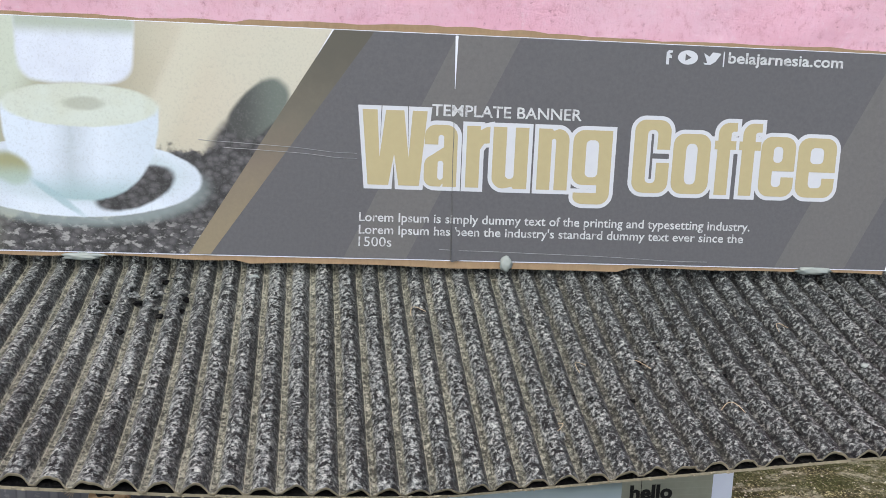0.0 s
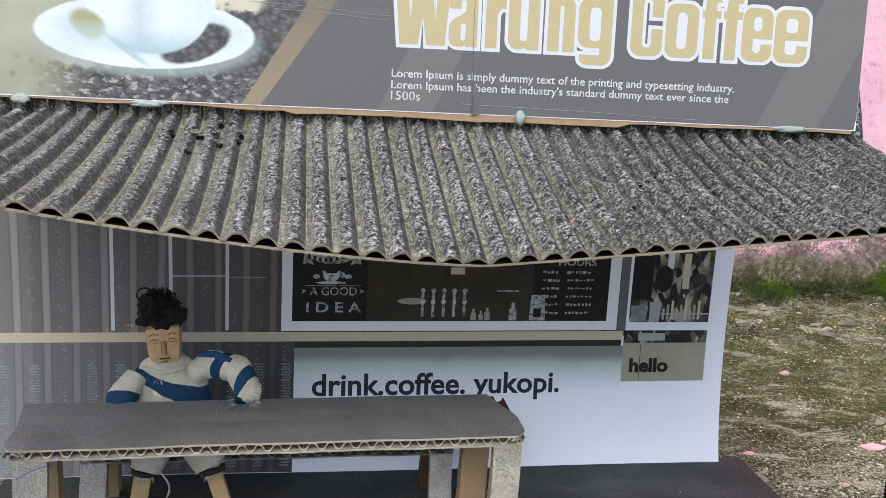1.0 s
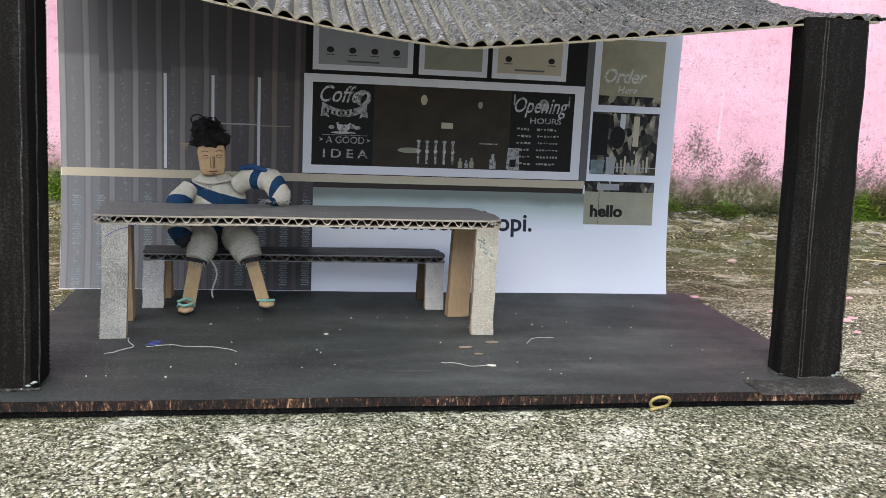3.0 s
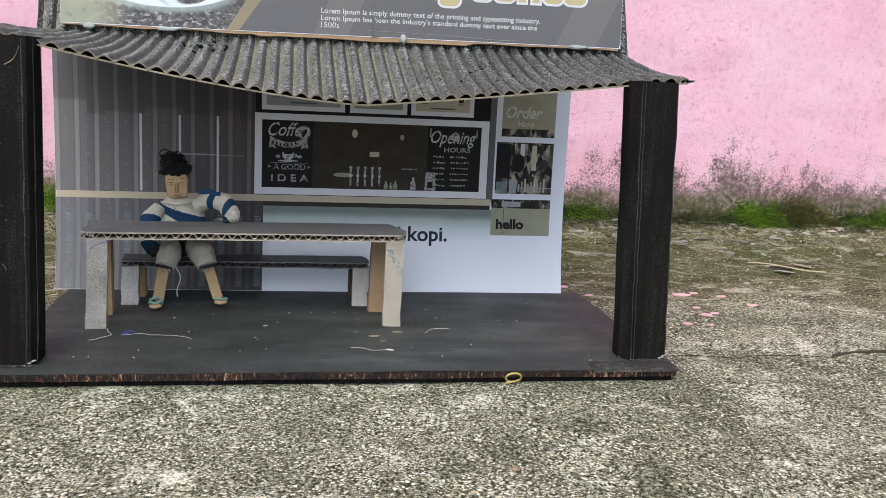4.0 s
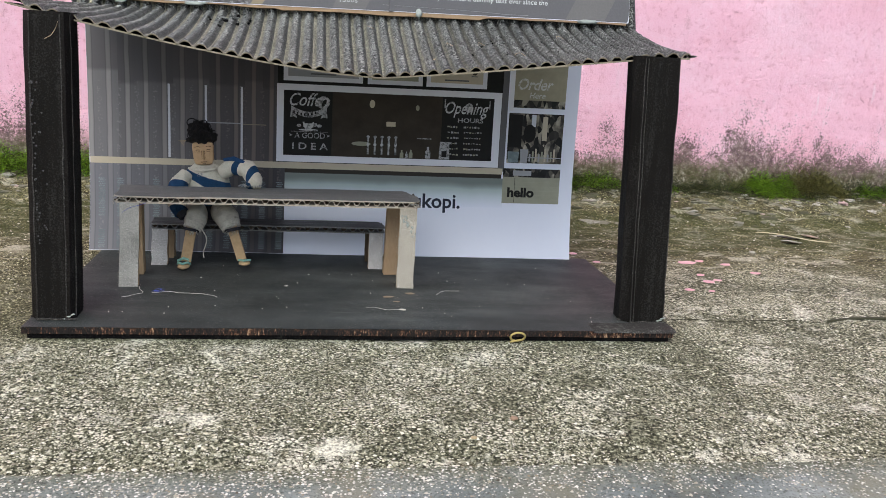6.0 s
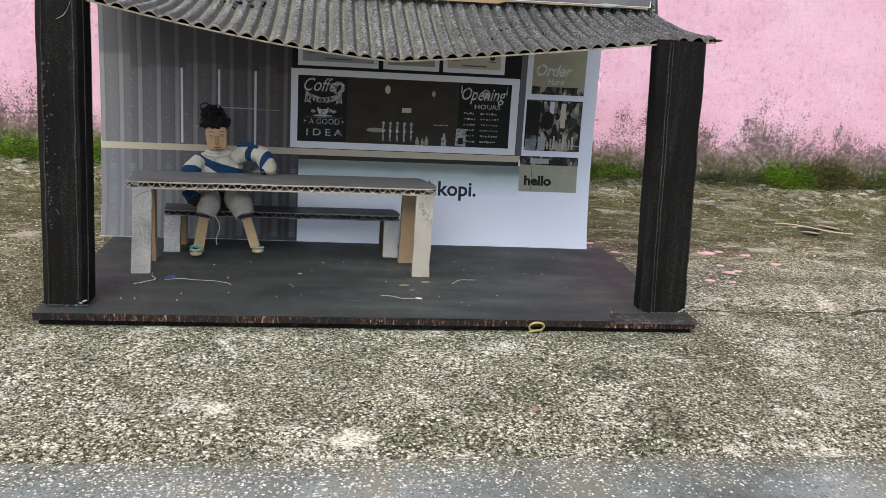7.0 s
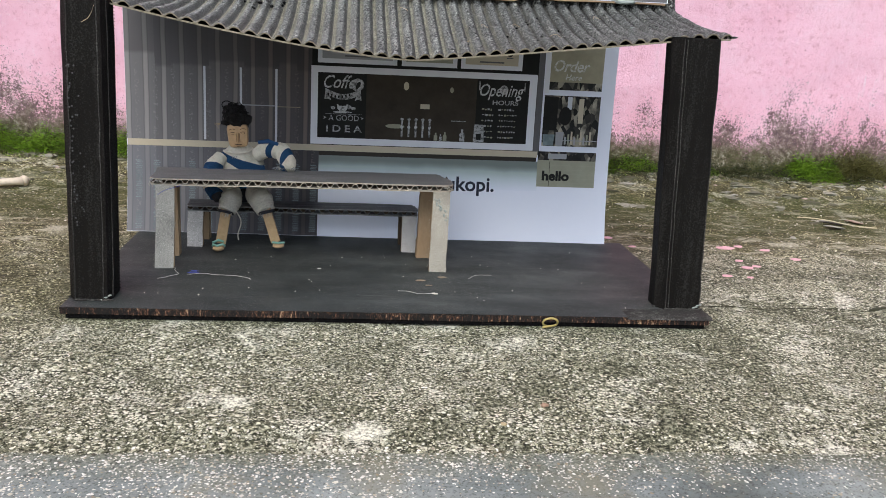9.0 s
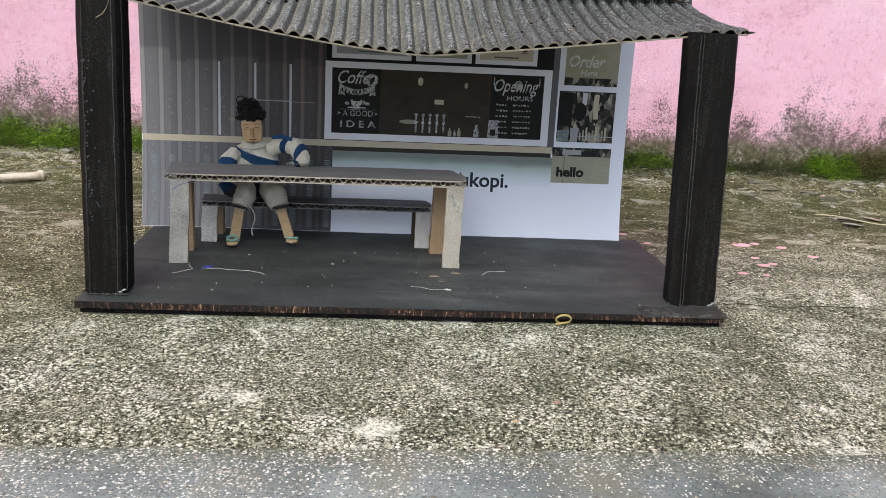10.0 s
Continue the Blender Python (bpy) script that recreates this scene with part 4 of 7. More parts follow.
# ---- printed backdrop: one curved sheet with its printed areas ----
def print_tools(thing_ob, surface, local):
    """Functions that lay printed areas on a sheet; surface(u, v, lift) gives the place."""
    def area(name, outline, material, layer, parent=None, label="", fine=0.02):
        us = [p[0] for p in outline]
        vs = [p[1] for p in outline]
        bm = bmesh.new()
        if len(outline) == 4 and outline[0][1] == outline[1][1] and outline[0][0] == outline[3][0] and outline[2] == (outline[1][0], outline[3][1]):
            sheet(bm, steps(min(us), max(us), max(1, int((max(us) - min(us)) / fine))), steps(min(vs), max(vs), max(1, int((max(vs) - min(vs)) / 0.0022))), lambda u, v: surface(u, v, layer))
        else:
            bm.faces.new([bm.verts.new((u, v, 0)) for u, v in outline])
            bmesh.ops.triangulate(bm, faces=bm.faces[:])
            for _ in range(5):
                long = [e for e in bm.edges if e.calc_length() > 0.005]
                if not long:
                    break
                bmesh.ops.subdivide_edges(bm, edges=long, cuts=1)
                bmesh.ops.triangulate(bm, faces=bm.faces[:])
            for v in bm.verts:
                v.co = surface(v.co.x, v.co.y, layer)
            bmesh.ops.recalc_face_normals(bm, faces=bm.faces[:])
        return part(name, bm, material, parent or thing_ob, label, local=local)

    def rect(name, u0, v0, u1, v1, material, layer, parent=None, label=""):
        return area(name, [(u0, v0), (u1, v0), (u1, v1), (u0, v1)], material, layer, parent, label)

    def oval(name, u, v, a, b, material, layer, parent=None, label="", tilt=0.0, n=40):
        pts = []
        for k in range(n):
            c, s = a * math.cos(2 * math.pi * k / n), b * math.sin(2 * math.pi * k / n)
            pts.append((u + c * math.cos(tilt) - s * math.sin(tilt), v + c * math.sin(tilt) + s * math.cos(tilt)))
        return area(name, pts, material, layer, parent, label)

    def words(name, text, u0, u1, v0, v1, material, layer, parent=None, label="", bold=0.0, slant=0.0):
        uv, polys = lettering(text, u0, u1, v0, v1, bold, slant)
        bm = bmesh.new()
        vv = [bm.verts.new(surface(u, v, layer)) for u, v in uv]
        for p in polys:
            try:
                bm.faces.new([vv[i] for i in p])
            except ValueError:
                pass
        return part(name, bm, material, parent or thing_ob, label, local=local)

    return area, rect, oval, words


INK = m_print("printed_black", (0.007, 0.007, 0.007), (0.016, 0.015, 0.014), 300, 0.6)
CHARCOAL = m_print("printed_charcoal", (0.082, 0.082, 0.09), (0.125, 0.124, 0.132), 900, 0.42, 0.6)
CHARCOAL_LIGHT = m_print("printed_charcoal_band", (0.105, 0.103, 0.105), (0.155, 0.15, 0.15), 900, 0.42, 0.6)
PRINT_WHITE = m_print("printed_white", (0.56, 0.58, 0.62), (0.5, 0.52, 0.57), 300, 0.5)
def m_chalk(name, colour, worn, low=0.37, high=0.5):
    """Coarsely printed chalk lettering with broken strokes."""
    n = Nodes(name, 0.6, spec=0.1)
    gap = n.ramp(n.noise(560, 3, 0.75), (low, 1.0), (high, 0.0))
    return n.done(n.mix(n.calc("MULTIPLY", gap, 0.85), n.mix(n.noise(200, 3), colour, tuple(c * 0.7 for c in colour)), worn))


CHALK = m_chalk("printed_chalk_white", (0.55, 0.56, 0.57), (0.06, 0.06, 0.062))
CHALK_FAINT = m_chalk("printed_chalk_faint", (0.42, 0.425, 0.43), (0.03, 0.03, 0.031), 0.38, 0.54)
PRINT_GREY = m_print("printed_light_grey", (0.33, 0.335, 0.35), (0.27, 0.275, 0.29), 300, 0.5)
PRINT_TAN = m_print("printed_tan", (0.3, 0.25, 0.17), (0.2, 0.175, 0.14), 500, 0.45)
PRINT_GOLD = m_print("printed_gold", (0.44, 0.38, 0.22), (0.39, 0.335, 0.195), 500, 0.45)
PRINT_CREAM = m_print("printed_cream", (0.5, 0.44, 0.34), (0.42, 0.37, 0.28), 300, 0.45)
PRINT_TEAL = m_print("printed_pale_teal", (0.36, 0.46, 0.47), (0.13, 0.165, 0.175), 160, 0.5, 0.8)
PRINT_OLIVE = m_print("printed_olive", (0.2, 0.2, 0.15), (0.3, 0.3, 0.23), 120, 0.45, 0.7)
PRINT_BROWN = m_print("printed_dark_brown", (0.035, 0.028, 0.022), (0.022, 0.019, 0.018), 60, 0.45)
PRINT_WARM = m_print("printed_warm_gloom", (0.008, 0.007, 0.007), (0.06, 0.047, 0.033), 75, 0.6, 0.5)
PRINT_NAVY = m_print("printed_blue_black", (0.02, 0.024, 0.04), None, 300, 0.45)
SLATS_UP = m_slats("printed_cladding", (0.185, 0.181, 0.19), (0.09, 0.08, 0.083), (0.31, 0.302, 0.302), (0.19, 0.152, 0.136))
PRINT_FRAME = m_print("printed_frame_white", (0.7, 0.71, 0.76), (0.63, 0.64, 0.69), 300, 0.5)
SLATS_LOW = m_slats("printed_cladding_below", (0.18, 0.181, 0.2), (0.06, 0.056, 0.062), (0.23, 0.228, 0.24), (0.08, 0.068, 0.066))
CLUTTER = m_clutter("printed_shop_inside", 330)
PRINT_GLOW = m_print("printed_lit_blind", (0.42, 0.38, 0.27), (0.2, 0.185, 0.13), 60, 0.5, 0.6)
BANNER_TYPE = m_chalk("printed_worn_white", (0.62, 0.64, 0.66), (0.26, 0.26, 0.27), 0.37, 0.48)
CHALK_PALE = m_chalk("printed_pale_script", (0.6, 0.6, 0.57), (0.3, 0.28, 0.21), 0.4, 0.5)
PRINT_OLIVE_PALE = m_print("printed_olive_grain", (0.25, 0.25, 0.19), (0.32, 0.32, 0.25), 120, 0.45, 0.7)


def poster_place(u, v, layer=0.0):
    """Place on the backdrop: it stands upright and its foot curls forward. Layers lie 0.04 mm apart."""
    z = v + 0.0036 + 0.007 * u
    y = 0.1445 + 0.0138 * (1 - math.exp(-(z - 0.006) / 0.042)) + 0.0006 * math.sin(u * 31) * math.exp(-z / 0.03) - 0.00004 * layer
    return Vector((u, y, z))


def build_poster():
    t = thing("backdrop_print", (0.15, 0.145, 0.006), "paper backdrop printed with a coffee shop front, on the board", "backdrop print")
    bm = bmesh.new()
    def bare(u, f, lift=0.0):
        low = 0.0026 - 0.007 * u
        return poster_place(u, low + (0.2 - low) * f, lift)
    fs = steps(0, 1, 90)
    sheet(bm, steps(-0.0075, 0.3045, 30), fs, bare)
    sheet(bm, steps(-0.0075, 0.3045, 30)[::-1], fs, lambda u, f: bare(u, f, -2))
    part("paper", bm, PAPER, t, smooth=True)
    bm = bmesh.new()
    box(bm, (-0.004, 0.1592, 0.0), (0.301, 0.1622, 0.198))
    part("backing_board", bm, KRAFT, t, "brown card behind the paper")
    area, rect, oval, words = print_tools(t, poster_place, False)
    low = lambda u: 0.0028 - 0.007 * u
    # cladding
    upper = rect("cladding", -0.0074, 0.06, 0.107, 0.2, SLATS_UP, 1, label="printed dark corrugated cladding")
    bm = bmesh.new()
    sheet(bm, steps(-0.0074, 0.112, 30), steps(0, 1, 25), lambda u, f: poster_place(u, low(u) + (0.0562 - low(u)) * f, 1))
    lower = part("lower_cladding", bm, SLATS_LOW, t, "printed dark cladding under the counter")
    rect("dark_wall", 0.107, 0.06, 0.2525, 0.2, INK, 1, label="printed black wall")
    rect("dark_gap", 0.2525, 0.058, 0.2565, 0.2, CHARCOAL, 1)
    for u in (0.0405, 0.0628, 0.0848):
        rect("batten", u - 0.0007, 0.061, u + 0.0007, 0.1065, PRINT_WHITE, 2, upper, "printed pale batten")
    rect("cross_line", 0.0635, 0.0832, 0.0848, 0.0839, PRINT_GREY, 2, upper)
    rect("cross_line", 0.0855, 0.0829, 0.1, 0.0834, PRINT_TAN, 2, upper)
    bm = bmesh.new()
    for k in range(11):
        u = -0.0002 + k * 0.0109
        if k in (2, 5):
            continue
        for v0, v1 in ((0.0235, 0.0475), (0.0045, 0.0158)):
            rows = int((v1 - v0) / 0.0011)
            for j in range(rows):
                a = v0 + (v1 - v0) * j / rows
                if a < low(u) + 0.0014:
                    continue
                for q in (-0.0017, -0.0004, 0.0009):
                    lean = 0.0006 if j % 2 else -0.0006
                    c = [(u + q, a), (u + q + 0.0009, a + 0.0001), (u + q + 0.0009 + lean, a + 0.0007), (u + q + lean, a + 0.0006)]
                    bm.faces.new([bm.verts.new(poster_place(cu, cv, 2)) for cu, cv in c])
    flecks = part("light_fleck", bm, PRINT_TEAL, lower, "printed pale teal dashes in columns")
    flecks["kind"] = "stuff"
    # counter
    counter = rect("counter", -0.0071, 0.0562, 0.2555, 0.0602, PRINT_CREAM, 2, label="printed pale wooden counter")
    rect("counter_shade", 0.112, 0.0535, 0.255, 0.0562, PRINT_BROWN, 2, counter)
    bm = bmesh.new()
    sheet(bm, steps(0.112, 0.2565, 30), steps(0.034, 0.0535, 10), lambda u, v: poster_place(u, v, 1))
    part("mint_wall", bm, m_undercounter(), t, "pale painted wall under the counter")
    words("slogan", "drink.coffee. yukopi.", 0.1195, 0.2275, 0.0298, 0.0424, PRINT_NAVY, 3, label="printed slogan in small letters", bold=0.022)
    # service hatch
    hatch = rect("hatch_frame", 0.1065, 0.0606, 0.2522, 0.1098, PRINT_FRAME, 2, label="printed white hatch frame")
    rect("hatch_inside", 0.1108, 0.0648, 0.2472, 0.1058, INK, 3, hatch, "printed dark shop inside")
    rect("warm_wall", 0.1415, 0.0649, 0.2128, 0.1057, PRINT_WARM, 4, hatch)
    words("chalk_word", "Coffee", 0.1145, 0.139, 0.0962, 0.1045, CHALK, 5, hatch, bold=0.008, slant=0.4)
    oval("chalk_bean", 0.1358, 0.0988, 0.0042, 0.0039, CHALK_FAINT, 4.5, hatch, n=24, tilt=0.5)
    oval("chalk_bean", 0.1362, 0.0985, 0.0012, 0.0026, INK, 5.6, hatch, n=16, tilt=-0.5)
    ribbon = [(0.1155 + 0.0225 * f, 0.0962 - 0.0036 * math.sin(math.pi * f)) for f in steps(0, 1, 10)]
    area("ribbon", ribbon + [(u, v - 0.0036) for u, v in ribbon[::-1]], CHALK_FAINT, 5, hatch)
    for k in range(7):
        u, v = ribbon[2 + k]
        rect("ribbon_bar", u - 0.0032, v - 0.0026, u - 0.0022, v - 0.001, INK, 6, hatch)
    for s in (-1, 1):
        area("ribbon_tail", [(0.1267 + s * 0.0112, 0.0945), (0.1267 + s * 0.0085, 0.0915), (0.1267 + s * 0.0075, 0.0885), (0.1267 + s * 0.0095, 0.0895), (0.1267 + s * 0.0118, 0.089)], CHALK_FAINT, 4.6, hatch)
    area("cup_drawing", [(0.1228, 0.0862), (0.1302, 0.0862), (0.1296, 0.0832), (0.1278, 0.0815), (0.1252, 0.0815), (0.1234, 0.0832)], CHALK, 5, hatch)
    oval("cup_handle", 0.1308, 0.0845, 0.0014, 0.0012, CHALK_FAINT, 5, hatch, n=16)
    oval("cup_drink", 0.1265, 0.0858, 0.0028, 0.0006, INK, 6, hatch, n=16)
    oval("saucer_drawing", 0.1265, 0.0812, 0.0062, 0.0006, CHALK, 5, hatch, n=20)
    oval("bean_drawing", 0.1335, 0.0838, 0.0016, 0.001, CHALK_FAINT, 5, hatch, n=14)
    oval("bean_drawing", 0.1205, 0.0838, 0.0014, 0.001, CHALK_FAINT, 5, hatch, n=14)
    words("chalk_line", "A GOOD", 0.1178, 0.1372, 0.0758, 0.0794, CHALK_FAINT, 5, hatch, bold=0.01)
    for u in (0.1155, 0.1392):
        area("chalk_arrow", [(u - 0.001, 0.0766), (u + 0.001, 0.0776), (u - 0.001, 0.0786), (u - 0.0004, 0.0776)], CHALK_FAINT, 5, hatch)
    rect("chalk_rule", 0.1158, 0.0799, 0.1388, 0.0801, CHALK_FAINT, 5, hatch)
    words("chalk_line", "I D E A", 0.1165, 0.1392, 0.0686, 0.073, CHALK_FAINT, 5, hatch, bold=0.018)
    words("hours_word", "Opening", 0.2148, 0.2438, 0.0925, 0.103, CHALK, 5, hatch, bold=0.008, slant=0.35)
    oval("chalk_bean", 0.2305, 0.0992, 0.0028, 0.003, CHALK_FAINT, 4.6, hatch, n=20)
    for u in (0.2145, 0.2442):
        rect("chalk_rule", u - 0.0004, 0.0985, u + 0.0004, 0.1042, CHALK_FAINT, 5, hatch)
    words("hours_word", "HOURS", 0.2235, 0.2405, 0.0895, 0.0925, CHALK_FAINT, 5, hatch, bold=0.02)
    rng = random.Random(40)
    for k in range(6):
        v = 0.0868 - 0.0036 * k
        for a, b in ((0.2162, 0.2245), (0.2275, 0.2395)):
            u = a + 0.001 * rng.random()
            while u < b - 0.0008:
                w = rng.uniform(0.0007, 0.0018)
                h = rng.uniform(0.0006, 0.0011)
                rect("chalk_bar", u, v - h + 0.0004 * rng.random(), u + w, v + 0.0004 * rng.random(), CHALK_FAINT if rng.random() < 0.6 else PRINT_OLIVE, 5, hatch)
                u += w + rng.uniform(0.0004, 0.0009)
    for k in range(5):
        u = 0.165 + 0.0045 * k
        rect("beer_tap", u - 0.0006, 0.0668, u + 0.0006, 0.0775, CHALK_FAINT, 5, hatch, "printed pale tap handle")
        oval("tap_knob", u, 0.0782, 0.0011, 0.0009, CHALK_FAINT, 6, hatch, n=12)
        oval("tap_collar", u, 0.0732, 0.001, 0.0011, CHALK, 6, hatch, n=12)
    oval("hanging_bulb", 0.167, 0.0992, 0.0017, 0.0026, PRINT_CREAM, 5, hatch)
    oval("hanging_bulb", 0.1965, 0.0978, 0.0012, 0.0018, PRINT_OLIVE, 5, hatch)
    rect("lit_sign", 0.1765, 0.0852, 0.1825, 0.0882, PRINT_CREAM, 5, hatch)
    oval("tray", 0.1605, 0.0735, 0.0062, 0.0014, PRINT_OLIVE, 5, hatch)
    for u, w, h, m in ((0.1872, 0.0012, 0.005, PRINT_OLIVE), (0.1905, 0.001, 0.0042, CHALK_FAINT), (0.1932, 0.0012, 0.0055, PRINT_OLIVE), (0.2045, 0.0017, 0.0078, CHALK_FAINT)):
        area("bottle", [(u - w, 0.0652), (u + w, 0.0652), (u + w, 0.0652 + h * 0.6), (u + w * 0.45, 0.0652 + h * 0.72), (u + w * 0.45, 0.0652 + h), (u - w * 0.45, 0.0652 + h), (u - w * 0.45, 0.0652 + h * 0.72), (u - w, 0.0652 + h * 0.6)], m, 5, hatch)
    area("grinder", [(0.2118, 0.0651), (0.219, 0.0651), (0.2184, 0.0765), (0.2124, 0.0765)], CHALK_FAINT, 6, hatch, "printed pale coffee grinder")
    rect("grinder_door", 0.2136, 0.0665, 0.217, 0.0705, INK, 7, hatch)
    rect("hanging_rail", 0.197, 0.0778, 0.2065, 0.0784, CHALK_FAINT, 5, hatch)
    # framed menus over the hatch
    for u0, u1, names in ((0.1105, 0.1605, 4), (0.1635, 0.199, 0), (0.2015, 0.2415, 2)):
        frame_print = rect("menu_frame", u0, 0.1118, u1, 0.136, PRINT_FRAME, 2, label="printed pale menu board")
        rect("menu_sheet", u0 + 0.0028, 0.1146, u1 - 0.0028, 0.134, PRINT_CREAM if names == 2 else PRINT_OLIVE if names == 0 else PRINT_GREY, 3, frame_print)
        for k in range(names):
            u = u0 + 0.0085 + k * (u1 - u0 - 0.017) / max(1, names - 1)
            oval("menu_mark", u, 0.1218, 0.0018, 0.0015, PRINT_BROWN, 4, frame_print, n=14)
            rect("menu_bar", u - 0.0022, 0.1192, u + 0.0022, 0.1197, CHARCOAL, 4, frame_print)
        if names:
            rect("menu_bar", (u0 + u1) / 2 - 0.008, 0.116, (u0 + u1) / 2 + 0.008, 0.1169, CHARCOAL, 4, frame_print)
    # side windows
    pane = rect("window_print", 0.2603, 0.1008, 0.2955, 0.135, CLUTTER, 2, label="printed upper shop window")
    rect("window_light", 0.2603, 0.1058, 0.2955, 0.135, PRINT_GLOW, 3, pane)
    rect("window_gap", 0.257, 0.0985, 0.2603, 0.135, PRINT_FRAME, 2, pane)
    words("window_word", "Order", 0.2625, 0.2865, 0.1125, 0.12, CHALK_PALE, 4, pane, bold=0.02, slant=0.3)
    words("window_word", "Here", 0.2705, 0.2815, 0.1072, 0.111, CHALK_PALE, 4, pane, bold=0.02, slant=0.2)
    rect("window_sill", 0.2603, 0.1008, 0.2955, 0.1056, CLUTTER, 4, pane)
    pane = rect("window_print", 0.2578, 0.0642, 0.2955, 0.0972, CLUTTER, 2, label="printed shop window with bottles")
    rect("window_dark", 0.2578, 0.0745, 0.2672, 0.0962, INK, 3, pane)
    rect("window_post", 0.2735, 0.0885, 0.2765, 0.0965, PRINT_WHITE, 3, pane)
    rect("curtain", 0.2812, 0.0795, 0.2845, 0.0955, PRINT_CREAM, 3, pane)
    oval("lamp_shade", 0.2725, 0.084, 0.0042, 0.006, INK, 4, pane)
    area("paper_cup", [(0.2588, 0.0645), (0.2655, 0.0645), (0.2662, 0.0718), (0.2582, 0.0718)], PRINT_TEAL, 5, pane)
    area("paper_cup", [(0.2672, 0.0645), (0.2718, 0.0645), (0.2724, 0.0735), (0.2668, 0.0735)], PRINT_GREY, 5, pane)
    for k in range(9):
        u = 0.2735 + k * 0.0021
        rect("bottle", u - 0.0006, 0.0655, u + 0.0006, 0.0705 + 0.0018 * ((k * 7) % 3), (PRINT_GREY, PRINT_OLIVE, PRINT_CREAM)[k % 3], 5, pane)
    rect("window_rail", 0.2722, 0.0678, 0.2955, 0.0684, PRINT_GREY, 6, pane)
    pane = rect("hello_panel", 0.256, 0.0372, 0.2955, 0.0605, PRINT_OLIVE, 2, label="printed olive panel with a greeting")
    rect("panel_top", 0.256, 0.0548, 0.2955, 0.0605, CLUTTER, 3, pane)
    rect("panel_clip", 0.2628, 0.0558, 0.2755, 0.0592, PRINT_GREY, 4, pane)
    rect("panel_seam", 0.2642, 0.0378, 0.2645, 0.054, PRINT_BROWN, 3, pane)
    for k in range(5):
        rect("panel_grain", 0.257 + 0.003 * (k % 2), 0.0398 + 0.0029 * k, 0.2952, 0.04 + 0.0029 * k, PRINT_OLIVE_PALE, 3, pane)
    words("greeting", "hello", 0.2595, 0.278, 0.0412, 0.0478, INK, 5, pane, bold=0.045)
    return t


build_poster()


# ---- banner on the roof ----
BANNER = Matrix.Translation((0.0085, 0.1245, 0.1583)) @ pose(0, 0, 0, 0, 0, -4.6) @ pose(0, 0, 0, -5.7, 0, 0) @ pose(0, 0, 0, 0, -0.7, 0)


HEADLINE = (("W", 0.1349, 0.1562), ("a", 0.1536, 0.1655), ("r", 0.1662, 0.1752), ("u", 0.1742, 0.187), ("n", 0.188, 0.1995), ("g", 0.1987, 0.2128),
            ("C", 0.2176, 0.231), ("o", 0.23, 0.2438), ("f", 0.243, 0.2518), ("f", 0.2508, 0.2598), ("e", 0.258, 0.2712), ("e", 0.27, 0.2845))
def bend(cx, cy, rx, ry, a0, a1, n=7):
    """Points of a quarter round, by degrees."""
    return [(cx + rx * math.cos(radians(a)), cy + ry * math.sin(radians(a))) for a in steps(a0, a1, n)]


def pill(x0, y0, x1, y1, rx, ry):
    return bend(x1 - rx, y1 - ry, rx, ry, 0, 90) + bend(x0 + rx, y1 - ry, rx, ry, 90, 180) + bend(x0 + rx, y0 + ry, rx, ry, 180, 270) + bend(x1 - rx, y0 + ry, rx, ry, 270, 360)


